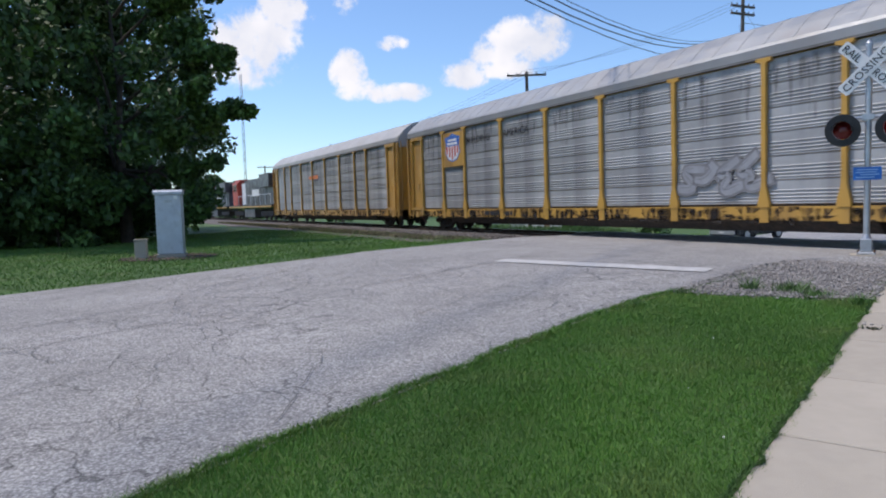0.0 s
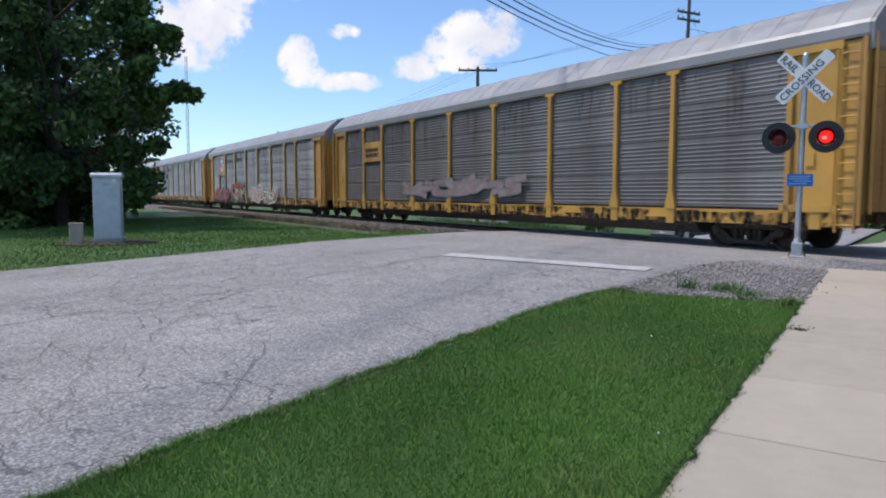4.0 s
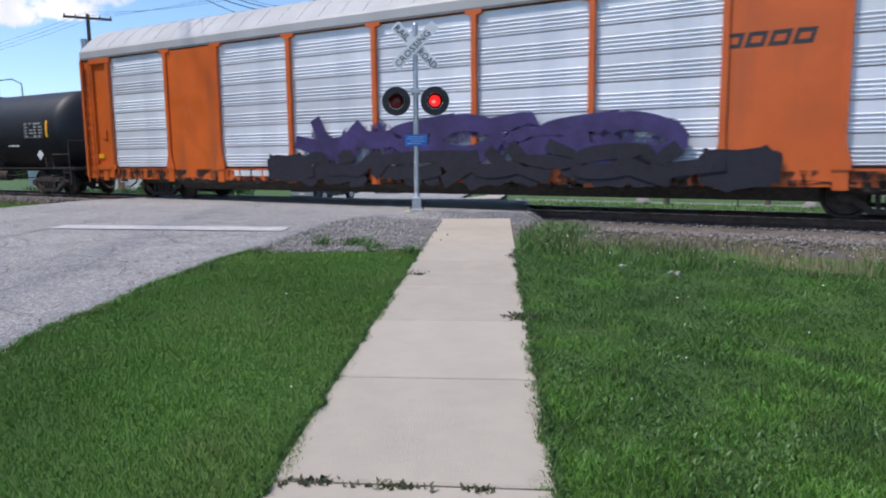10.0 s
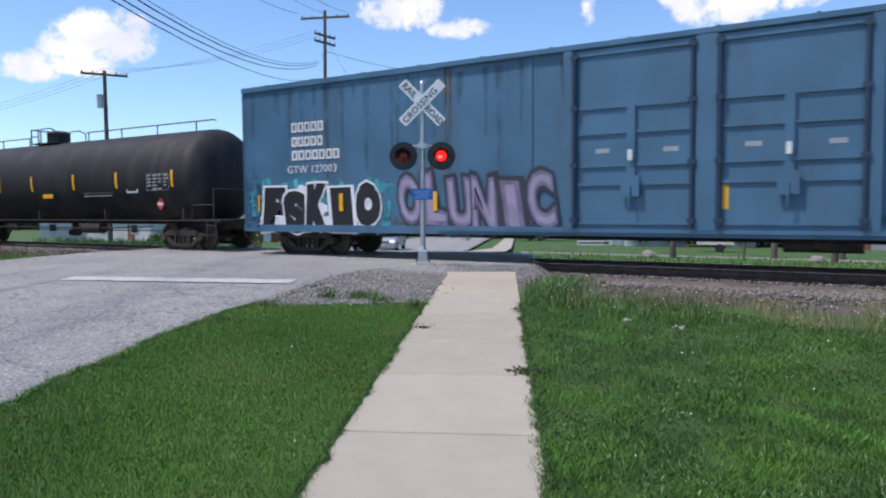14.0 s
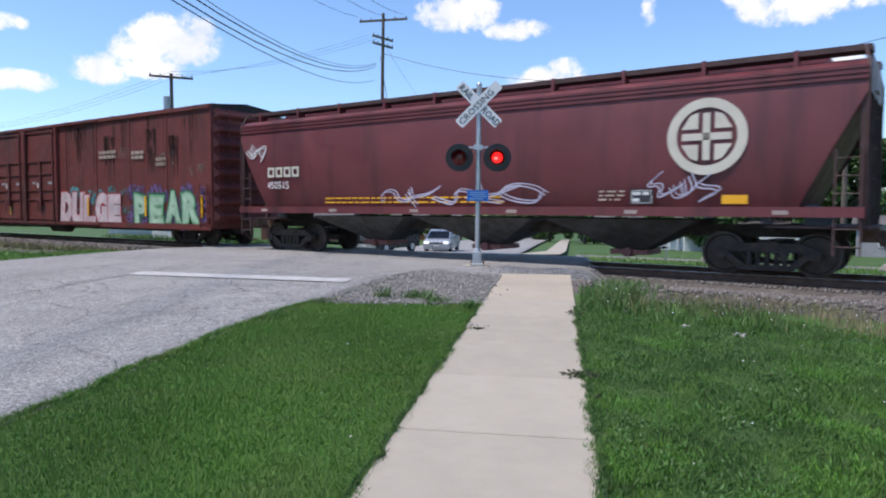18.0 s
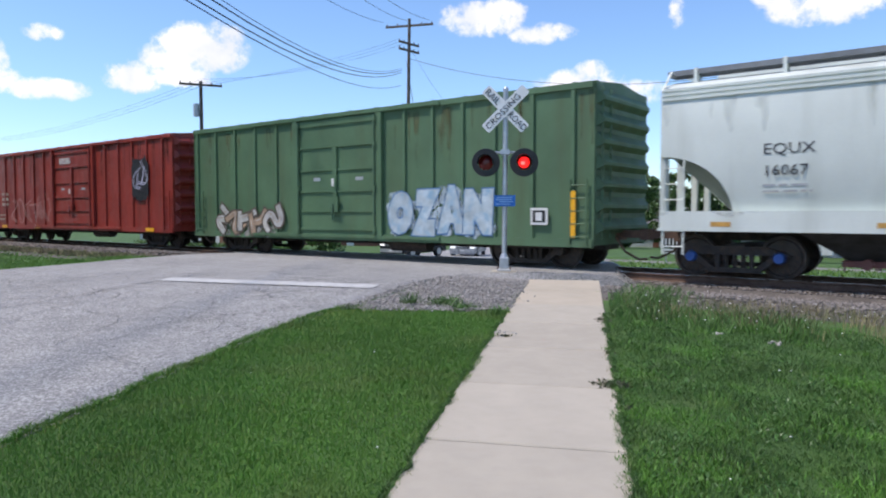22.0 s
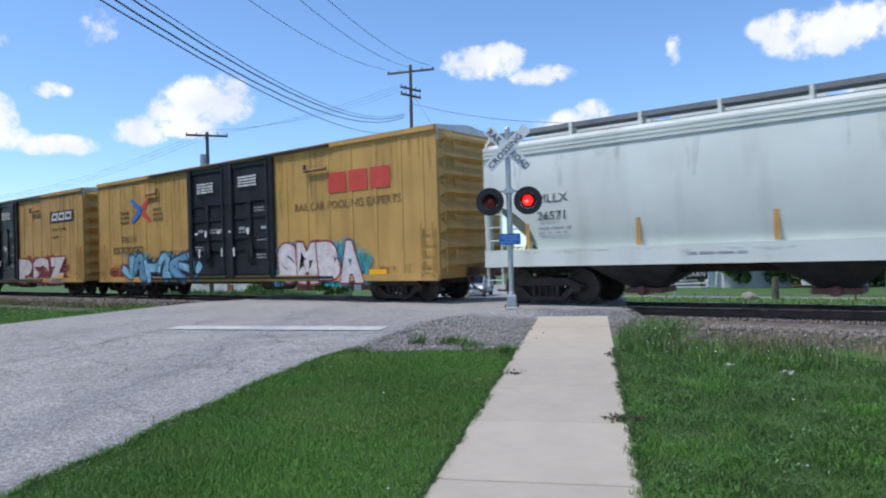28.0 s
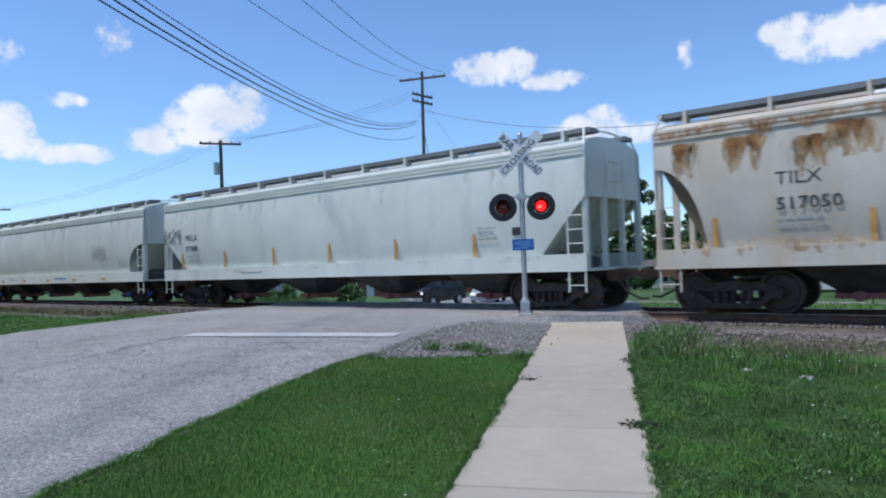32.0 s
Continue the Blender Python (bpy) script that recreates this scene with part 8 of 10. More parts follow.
lines(car, 4.6, 5.3, 1.95, -1.59, 3, .09, mat("pale_grey_print", (.33, .34, .35), .6), 150, .05)
patch(car, 6.6, 7.2, 1.04, 1.2, -1.62, mat("dull_red_plate", (.42, .09, .07), .6, var=.25, scale=6), "red_label")

YBOX = paint("boxcar_yellow", (0.5, 0.305, 0.09), 0.5, dirt=(0.36, 0.2, 0.06), amount=0.3)
BDOOR = paint("boxcar_black_door", (0.018, 0.02, 0.026), 0.45, dirt=(0.04, 0.04, 0.045), amount=0.25)


def yellow_box(k, label, seed):
    ribs = [-8.6, -7.6, -6.6, -5.6, -4.6, -3.7, 3.2, 4.2, 5.2, 6.2, 7.2, 8.2, 9.0]
    car, b = boxcar(EDGE[k], EDGE[k + 1], YBOX, label, 4.93, .66, (-2.4, 2.6), ribs, roof_mat=mat("galvanised_box_roof", (.5, .52, .54), .45, .5, var=.1), door_mat=BDOOR, rib_out=0.016, grime=stain("brown_wash", (.38, .22, .065), .25))
    # emblem: two bent arms back to back, blue over red
    for m_, side, dy in ((SPRAY["red"], 1, 0.0), (SPRAY["blue"], -1, 0.006)):
        for up in (-1, 1):
            bm = bmesh.new()
            q = [(-.8, .52 * up), (-.62, .6 * up), (.12, .1 * up), (.05, -.02 * up), (-.2, .0)] if side < 0 else [(.8, .52 * up), (.62, .6 * up), (-.02, .16 * up), (.16, .02 * up), (.3, .0)]
            q = [(-5.95 + x, 3.57 + .85 * z) for x, z in (q if side * up > 0 else q[::-1])]
            plate_y(bm, q, -1.545 - dy, -1.536 - dy)
            part("emblem_bar", bm, m_, car, "bent arm of a red and blue crossed emblem")
    lines(car, -7.6, -6.9, 3.6, -1.538, 3, .2, mat("brown_stencil", (.2, .12, .05), .6), seed, .1)
    lines(car, -5.0, -4.3, 3.6, -1.538, 3, .2, mat("brown_stencil", (.2, .12, .05), .6), seed + 1, .1)
    words(car, "TBOX", -7.62, 2.3, -1.53, 0.38, mat("brown_stencil", (.2, .12, .05), .6), 1.3, "car_code")
    blocks(car, 6, -8.24, -5.8, 1.86, 2.12, -1.538, mat("brown_stencil", (.2, .12, .05), .6), .05, 0, "car_number")
    for x0, z in ((-1.75, 4.25), (.75, 4.3)):
        lines(car, x0, x0 + 1.0, z, -1.63, 4, .1, STENCIL_W, seed + 2, .06)
    for x0, z in ((-.2, 3.35), (1.6, 3.2), (-1.1, 2.55), (.7, 2.5), (1.7, 2.2), (1.65, 1.6), (-2.0, 1.95)):
        lines(car, x0, x0 + .5, z, -1.6, 2, .1, mat("grey_white_print", (.35, .36, .36), .6), seed + 3, .05)
    for i, x in enumerate((-1.7, -.3, .4, 1.4)):
        patch(car, x, x + .09, 1.55, 1.85, -1.66, STENCIL_W, "stencil")
        patch(car, x - .22, x - .04, 2.38, 2.46, -1.66, STENCIL_W, "stencil")
    patch(car, 6.9, 7.6, .85, 1.0, -1.58, REFLECT, "label_plate")
    bm = bmesh.new()
    pipe(bm, [(4.2, -1.6, 4.35), (4.2, -1.62, 4.15), (5.2, -1.62, 4.15)], 0.05)
    pipe(bm, [(-4.6, -1.6, 4.35), (-4.6, -1.62, 4.15), (-5.4, -1.62, 4.15)], 0.05)
    part("defect_stain", bm, mat("brown_stencil", (.2, .12, .05), .6), car)
    return car, b


car, b = yellow_box(19, "yellow high-cube boxcar with black doors and white graffiti", 150)
mist(car, 2.4, 8.0, .6, 1.9, -1.562, mist_paint("spray_wine", (.3, .07, .09)), 110, 154, "crimson spray mist", (.1, .26))
tag_word(car, "PSZ", 2.45, 7.8, .55, 1.85, -1.572, mat("spray_milky", (.62, .58, .57), .6, var=.2, scale=3, dirt=(.55, .38, .4), amount=.3), mat("spray_burgundy", (.2, .025, .05), .6, var=.25), "milky white graffiti rimmed in burgundy", 151, .13, .05, None, .14)
mist(car, -6.2, -2.5, .6, 1.3, -1.562, mist_paint("spray_wine", (.3, .07, .09)), 40, 155, "crimson spray mist", (.1, .24))
graffiti(car, -5.4, -2.6, .65, 1.7, -1.572, [mat("spray_milky", (.62, .58, .57), .6), mat("spray_dull_azure", (.12, .3, .45), .6, var=.3)], mat("spray_burgundy", (.2, .025, .05), .6), 4, 152, "small milky and blue graffiti")
patch(car, 6.25, 8.7, 3.5, 4.02, -1.536, BLACK, "emblem", "black emblem plate with white bars")
blocks(car, 3, 6.4, 8.5, 3.58, 3.94, -1.543, STENCIL_W, .1, .25, "emblem_block")
for i, (w_, z) in enumerate((("Railcar Pooling", 3.2), ("Experts", 2.85))):
    words(car, w_, 6.4, z - .1, -1.53, 0.26, mat("brown_stencil", (.2, .12, .05), .6), 1.0)
car, b = yellow_box(20, "yellow high-cube boxcar with black doors and blue graffiti", 160)
mist(car, -8.5, -.7, .75, 1.5, -1.562, mist_paint("spray_scarlet", (.36, .05, .05)), 110, 163, "scarlet spray mist", (.12, .3))
mist(car, -7.0, -1.4, .65, 1.8, -1.569, mist_paint("spray_midnight", (.03, .05, .11)), 110, 164, "midnight blue spray mist", (.12, .28))
graffiti(car, -7.2, -1.9, .62, 1.85, -1.574, [mat("spray_clear_sky", (.25, .5, .66), .6, var=.35, scale=3), mat("spray_dull_azure", (.12, .3, .45), .6, var=.3), mat("spray_clear_sky", (.25, .5, .66), .6)], mat("spray_night", (.025, .03, .07), .6), 6, 161, "sky blue graffiti with dark rims")
mist(car, -7.2, -1.5, .7, 1.8, -1.586, mat("spray_fleck", (.06, .3, .34), .6, var=.3), 70, 165, "teal flecks", (.03, .09))
mist(car, 2.2, 6.9, .7, 1.75, -1.562, mist_paint("spray_turquoise", (.05, .38, .45)), 80, 166, "turquoise spray mist", (.14, .34))
tag_word(car, "SMBA", 2.75, 6.6, .58, 1.95, -1.574, mat("spray_milky", (.62, .58, .57), .6), mat("spray_burgundy", (.2, .025, .05), .6), "milky white graffiti rimmed in burgundy on turquoise", 162, .12, .045, None, .1)
for x0 in (5.2, 6.1, 7.0):
    patch(car, x0, x0 + .8, 3.38, 4.0, -1.536, SPRAY["red"], "emblem", "red block of the fleet emblem")
words(car, "RAILCAR POOLING EXPERTS", 3.6, 2.9, -1.53, 0.36, mat("brown_stencil", (.2, .12, .05), .6), 1.0)
car, b = hopper(EDGE[21], EDGE[22], HWHITE, "white covered hopper with amber tape")
hopper_marks(car, b, "MLLX", "26571", 170, sill_tape=False)
car, b = hopper(EDGE[22], EDGE[23], HWHITE, "white covered hopper with a clean side sill", blue_caps=True)
hopper_marks(car, b, "EQUX", "16132", 180, tape=False)
car, b = hopper(EDGE[23], EDGE[24], HWHITE, "white covered hopper with a scrawl at one end", cut="straight")
hopper_marks(car, b, "MLLX", "97388", 190, sill_tape=False)
graffiti(car, -9.4, -8.2, 2.4, 3.1, -1.6, [HWHITE], mat("dark_scrawl", (.12, .13, .15), .6), 4, 191, "black handwriting scrawl", wild=0.3, thin=True)
car, b = hopper(EDGE[24], EDGE[25], HTAN, "rust-streaked tan covered hopper", cut="round", reach=1.05, rise=1.8)
hopper_marks(car, b, "TILX", "517050", 200, sill_tape=False, x=-7.15, size=.36)
rust, wash = stain("orange_rust_bloom", (.46, .22, .08), .6), stain("rust_wash", (.52, .37, .21), .6)


for k, (x0, x1, z1) in enumerate(((-9.2, -8.8, 3.72), (-8.1, -7.4, 3.72), (-6.8, -6.2, 3.55), (-6.1, -5.4, 3.74), (-4.9, -4.1, 3.72), (-3.5, -2.2, 3.74), (-1.3, -.7, 3.6), (.4, 2.6, 3.74), (4.0, 6.5, 3.74))):
    streaks(car, x0, x1, z1, 16, (.2, .75), (.2, .5), wash, k + 300, side_at, "rust_wash", "pale rust washed down the side" if k == 0 else "")
    streaks(car, x0 + .1, x1 - .1, z1, 9, (.1, .4), (.15, .4), rust, k + 320, lambda z: side_at(z) - .003, "rust_patch", "bloom of orange rust" if k == 0 else "")
streaks(car, -9.3, 9.3, 4.02, 120, (.08, .24), (.15, .7), rust, 340, lambda z: -1.574, "rust_edge", "rust along the roof's edge")
streaks(car, -9.3, 9.3, 1.6, 90, (.1, .3), (.1, .5), wash, 341, lambda z: -1.605 if z > 1.42 else -1.624, "rust_wash")


# ---- grass, weeds and trees ----
def ground_np(x, y):
    e = ACROSS.x * x + ACROSS.y * y - OFF
    q = np.clip((-x - 13) / 4, 0, 1)
    near = np.minimum(0.41 - 0.12 * q * q * (3 - 2 * q), np.maximum(0.034 * y - 0.03, -0.4))
    t = np.clip((e + 5.6) / 3.8, 0, 1)
    k = t * t * (3 - 2 * t)
    nz = near * (1 - k) + BED * k
    fz = BED - 0.06 * np.clip(e - 3.0, 0, 25) - 0.035 * np.clip(e - 28, 0, 80)
    q = np.clip((-x - 1.5) / 3, 0, 1)
    fz = fz - q * q * (3 - 2 * q) * np.interp(e, (1.2, 2.0, 14.0, 26.0, 60.0, 110.0), (0.0, 0.08, 0.56, 0.36, 0.1, 0.0))
    return np.where(e < 0, nz, fz)


def blades(name, x, y, h, w, material, label, seed, lean=0.5, lift=0.0, category="grass"):
    """Single blades, each a thin bent pair of triangles."""
    rs = np.random.RandomState(seed)
    n = len(x)
    z = ground_np(x, y) + lift
    a, q = rs.uniform(0, 6.283, n), rs.uniform(0, 6.283, n)
    dx, dy = np.cos(a) * w / 2, np.sin(a) * w / 2
    k = rs.uniform(0.1, 1.0, n) * lean * h
    lx, ly = np.cos(q) * k, np.sin(q) * k
    v = np.empty((n, 5, 3))
    v[:, 0] = np.stack([x - dx, y - dy, z], -1)
    v[:, 1] = np.stack([x + dx, y + dy, z], -1)
    v[:, 2] = np.stack([x + dx * 0.8 + lx * 0.35, y + dy * 0.8 + ly * 0.35, z + h * 0.6], -1)
    v[:, 3] = np.stack([x - dx * 0.8 + lx * 0.35, y - dy * 0.8 + ly * 0.35, z + h * 0.6], -1)
    v[:, 4] = np.stack([x + lx, y + ly, z + h], -1)
    i = 5 * np.arange(n)[:, None]
    f = np.concatenate([i + np.array([[0, 1, 2]]), i + np.array([[0, 2, 3]]), i + np.array([[3, 2, 4]])], 1).reshape(-1, 3)
    return tagged(cloud(name, v.reshape(-1, 3), f, material), label, category, "", "stuff")


def edge_np(tab, y):
    return np.interp(y, [t[0] for t in tab], [t[1] for t in tab])


def grow():
    rs = np.random.RandomState(1)
    n = 330000
    y = 0.6 + 9.6 * rs.uniform(0, 1, n) ** 1.3
    x = rs.uniform(-4.5, -0.9, n)
    wob = 0.03 * np.sin(y * 4) + 0.02 * np.sin(y * 17 + 1)
    left = edge_np(ROAD_R, y) - 0.04 + wob - np.abs(rs.normal(0, 0.06, n))
    right = -0.46 - 0.018 * (y - 4) - 0.69 + 0.03 + 0.5 * wob + 0.02 * np.sin(y * 9 + 2) + np.abs(rs.normal(0, 0.02, n))
    top = 9.85 + 0.18 * np.sin(x * 4) + 0.1 * np.sin(x * 11)
    ok = (x > left) & (x < right) & (y < top)
    x, y = x[ok], y[ok]
    tuft = np.sin(x * 2.1 + 1) * np.sin(y * 1.7) * 0.5 + 0.5
    h = rs.uniform(0.016, 0.042, len(x)) * (0.75 + 0.4 * tuft)
    h = np.where(rs.uniform(0, 1, len(x)) < 0.015, h * 1.9, h)
    pale = (rs.uniform(0, 1, len(x)) < 0.03 + 0.6 * np.clip((y - 8.0) / 2.2, 0, 1) * np.clip((-x - 2.2) / 1.6, 0, 1) + 0.22 * np.exp(-((x - edge_np(ROAD_R, y)) / 0.14) ** 2))
    dk = ~pale
    blades("lawn_strip", x[dk], y[dk], h[dk], rs.uniform(0.0025, 0.0058, dk.sum()), BLADE, "dense green mown grass strip between road and pavement", 2, 0.9, 0.018)
    blades("yellowed_lawn_edge", x[pale], y[pale], h[pale], rs.uniform(0.0025, 0.0055, pale.sum()), mat("yellowed_blade", (0.2, 0.27, 0.05), 0.65, var=0.25, scale=0.8, bump=0, island=0.3), "yellow-green drier grass along the road's edge", 32, 1.0, 0.02)
    n = 330000
    y = 1.2 + 8.8 * rs.uniform(0, 1, n) ** 1.25
    x = rs.uniform(0, 1, n) * (0.72 * y + 1.6) + 0.12
    wob = 0.05 * np.sin(y * 6.3) + 0.06 * np.sin(y * 15 + 2) + 0.03 * np.sin(y * 31)
    e = ACROSS.x * x + ACROSS.y * y - OFF
    ok = (x > -0.46 - 0.018 * (y - 4) + 0.69 - 0.03 - wob - np.abs(rs.normal(0, 0.03, n))) & (e < -7.2 + 0.25 * np.sin(x * 3))
    x, y = x[ok], y[ok]
    clump = np.sin(x * 5.3 + 1.5 * np.sin(y * 4)) * np.sin(y * 4.9 + 1.2 * np.sin(x * 3.1)) * 0.5 + 0.5
    h = rs.uniform(0.016, 0.048, len(x)) * (0.45 + 0.95 * clump)
    lime = np.sin(x * 2.9 + 1.7 * np.sin(y * 2.4) + 2) * np.sin(y * 3.0 + 1.3 * np.sin(x * 2.9)) + 0.25 * np.sin(x * 11 + y * 7) + rs.normal(0, 0.35, len(x)) > 0.34
    dk = ~lime
    blades("weedy_lawn", x[dk], y[dk], h[dk], rs.uniform(0.0028, 0.0065, dk.sum()), BLADE2, "uneven green lawn with clover and weeds", 3, 1.2, 0.016)
    blades("sunlit_lawn_patches", x[lime], y[lime], h[lime] * 1.15, rs.uniform(0.003, 0.0075, lime.sum()), mat("lime_grass_blade", (0.085, 0.22, 0.022), 0.6, var=0.25, scale=1.5, bump=0, island=0.35), "lime-green patches of young grass in the lawn", 31, 1.2, 0.016)
    # grass that hangs over the edges of the slabs and of the road
    n = 15000
    y = 1.0 + 8.8 * rs.uniform(0, 1, n) ** 1.2
    side = rs.choice((-1, 1), n)
    rag = 0.022 * np.sin(y * 5.1 + side) + 0.018 * np.sin(y * 13 + 2 * side) + 0.012 * np.sin(y * 29)
    x = -0.46 - 0.018 * (y - 4) + side * (0.69 - 0.004 * (y - 4) - rag * (rag > 0) - np.abs(rs.normal(0, 0.018, n)) * (0.5 + (side > 0)) + 0.02)
    blades("overhanging_grass", x, y, rs.uniform(0.015, 0.045, n), rs.uniform(0.003, 0.007, n), BLADE2, "grass hanging over the pavement's edges", 33, 1.5, 0.034)
    n = 9000
    y = 0.8 + 9 * rs.uniform(0, 1, n) ** 1.2
    x = edge_np(ROAD_R, y) + 0.02 + 0.03 * np.sin(y * 4) + 0.02 * np.sin(y * 17 + 1) - np.abs(rs.normal(0, 0.05, n))
    blades("roadside_grass", x, y, rs.uniform(0.015, 0.05, n), rs.uniform(0.003, 0.007, n), BLADE, "grass creeping over the road's edge", 34, 1.4, 0.03)
    # the lawn on both sides behind and beside
    n = 60000
    x, y = rs.uniform(-4, 9, n), rs.uniform(-6.5, 9, n)
    w0 = -0.46 - 0.018 * (y - 4)
    strip = (x > edge_np(ROAD_R, y)) & (x < w0 - 0.69) & (y < 0.7)
    side = (x > w0 + 0.7) & ((y < 1.3) | (x > 0.72 * y + 1.6)) & (ACROSS.x * x + ACROSS.y * y - OFF < -7.4)
    ok = strip | side
    x, y = x[ok], y[ok]
    blades("lawn", x, y, rs.uniform(0.03, 0.07, len(x)), rs.uniform(0.01, 0.022, len(x)), BLADE2, "green lawn beside the pavement", 21, 1.0)
    # broad weed leaves in the lawn
    n = 34000
    y = 1.5 + 8 * rs.uniform(0, 1, n) ** 1.2
    x = 0.3 + rs.uniform(0, 1, n) * (0.7 * y + 1)
    ok = (np.sin(x * 3.3 + 0.5 * np.sin(y * 4)) * np.sin(y * 2.9 + 1) > -0.1) & (ACROSS.x * x + ACROSS.y * y - OFF < -7.4)
    x, y = x[ok], y[ok]
    blades("lawn_weeds", x, y, rs.uniform(0.012, 0.04, len(x)), rs.uniform(0.008, 0.018, len(x)), mat("weed_leaf", (0.062, 0.16, 0.026), 0.5, var=0.2, scale=1, bump=0, island=0.4), "broad-leaved clover and weeds in the lawn", 4, 1.6, 0.016)
    # tall dry growth before the ballast
    dry = mat("dry_stalk", (0.24, 0.2, 0.105), 0.8, var=0.3, scale=0.8, bump=0, island=0.5, dirt=(0.12, 0.17, 0.05), amount=0.5)
    n = 24000
    s, e = rs.uniform(-7.4, 10, n), -5.3 - 2.5 * rs.beta(2, 2, n)
    x, y = ALONG.x * s + ACROSS.x * (OFF + e), ALONG.y * s + ACROSS.y * (OFF + e)
    ok = (x > 0.35) & (np.sin(s * 1.7 + 1.2 * np.sin(e * 2.3)) + np.sin(s * 4.1 + e * 3) + rs.uniform(-1.2, 1.2, n) > -0.75)
    x, y, s, e = x[ok], y[ok], s[ok], e[ok]
    hh = rs.uniform(0.06, 0.26, len(x)) * (0.5 + 0.5 * np.clip((s + 7) / 8, 0, 1)) * (1 - 0.25 * np.abs(e + 6.6))
    blades("tall_dry_grass", x, y, hh, rs.uniform(0.004, 0.009, len(x)), dry, "tall dry grass and stalks along the ballast", 5, 0.7)
    green = mat("rank_weed", (0.075, 0.165, 0.03), 0.55, var=0.25, scale=1.5, bump=0, island=0.4)
    n = 12000
    s, e = rs.uniform(-7.6, 9, n), -6.5 - 1.6 * rs.beta(2, 2, n)
    x, y = ALONG.x * s + ACROSS.x * (OFF + e), ALONG.y * s + ACROSS.y * (OFF + e)
    ok = (x > 0.25) & (np.sin(s * 2.1) + np.sin(s * 0.9 + e) > -0.3)
    x, y = x[ok], y[ok]
    blades("rank_weeds", x, y, rs.uniform(0.05, 0.2, len(x)), rs.uniform(0.005, 0.014, len(x)), green, "rank green weeds at the lawn's edge", 6, 0.9)
    # clumps: by the pavement's end, in the gravel, along the path
    cl = [(0.65, 11.0, 0.6, 1100, 0.22), (0.45, 10.2, 0.4, 700, 0.14), (0.9, 12.2, 0.5, 420, 0.2), (-2.25, 10.3, 0.26, 420, 0.17), (-2.75, 10.2, 0.12, 120, 0.26), (-1.9, 10.0, 0.22, 300, 0.13), (-3.5, 9.7, 0.16, 260, 0.11), (-3.75, 8.6, 0.14, 240, 0.09), (-1.25, 9.6, 0.2, 500, 0.16)]
    xs, ys, hs = [], [], []
    for cx, cy, r, k, h in cl:
        xs.append(cx + rs.normal(0, r * 0.5, k))
        ys.append(cy + rs.normal(0, r * 0.5, k))
        hs.append(rs.uniform(0.4, 1.0, k) * h)
    x, y, h = np.concatenate(xs), np.concatenate(ys), np.concatenate(hs)
    ok = (x > -0.46 - 0.018 * (y - 4) + 0.74) | (x < -0.46 - 0.018 * (y - 4) - 0.72)
    x, y, h = x[ok], y[ok], h[ok]
    blades("weed_clumps", x, y, h, rs.uniform(0.006, 0.014, len(x)), green, "green weed clumps in gravel and beside the pavement", 7, 1.3)
    # dark creeping weeds over the slab edges
    xs, ys = [], []
    for cx, cy, rx, ry, k in ((0.12, 6.28, 0.075, 0.05, 240), (0.2, 5.62, 0.035, 0.04, 70), (0.08, 9.35, 0.05, 0.08, 110), (0.13, 7.5, 0.03, 0.03, 30), (-1.05, 8.15, 0.05, 0.03, 40), (-0.95, 3.19, 0.1, 0.018, 70), (-0.5, 3.18, 0.09, 0.016, 80), (-0.12, 3.18, 0.04, 0.016, 40)):
        xs.append(cx + rs.normal(0, rx, k))
        ys.append(cy + rs.normal(0, ry, k))
    x, y = np.concatenate(xs), np.concatenate(ys)
    blades("creeping_weeds", x, y, rs.uniform(0.008, 0.03, len(x)), rs.uniform(0.012, 0.03, len(x)), mat("dark_creeper", (0.085, 0.09, 0.045), 0.7, var=0.3, bump=0, island=0.4), "dark creeping weeds spreading over the slabs", 8, 1.6, 0.033)
    # clover heads and small white flowers
    n = 260
    s, e = rs.uniform(-7, 4, n), rs.uniform(-8.0, -5.8, n)
    p = np.stack([ALONG.x * s + ACROSS.x * (OFF + e), ALONG.y * s + ACROSS.y * (OFF + e)], -1)
    p = p[p[:, 0] > 0.5]
    p = np.concatenate([p, np.stack([rs.uniform(0.4, 4, 12), rs.uniform(2.5, 8, 12)], -1), np.array([(-1.9, 5.2), (-1.4, 4.4), (-2.3, 7.1), (-3.1, 5.9)])])
    pts = np.column_stack([p, ground_np(p[:, 0], p[:, 1]) + rs.uniform(0.07, 0.24, len(p)) * np.where(p[:, 1] > 8, 1, 0.5)])
    scatter_stones("white_flowers", pts, rs.uniform(0.006, 0.014, len(pts)), mat("white_petal", (0.75, 0.75, 0.7), 0.7, var=0.1), "small white clover flowers in the grass", 9)
    pts = np.array([(1.86 + a, 8.05 + b, 0.33) for a, b in rs.normal(0, 0.06, (12, 2))] + [(1.35 + a, 8.5 + b, 0.34) for a, b in rs.normal(0, 0.05, (7, 2))] + [(-1.05 + a, 8.15 + b, 0.33) for a, b in rs.normal(0, 0.05, (10, 2))])
    scatter_stones("concrete_crumbs", pts, rs.uniform(0.01, 0.028, len(pts)), mat("pale_crumb", (0.42, 0.39, 0.36), 0.9, var=0.15), "broken pale concrete crumbs", 10)
    # the lawn over the road, and beside the track
    n = 120000
    x, y = rs.uniform(-36, -12.5, n), rs.uniform(4, 27, n)
    ok = (x < edge_np(ROAD_L, y) - 0.05) & (ACROSS.x * x + ACROSS.y * y - OFF < -4.6)
    x, y = x[ok], y[ok]
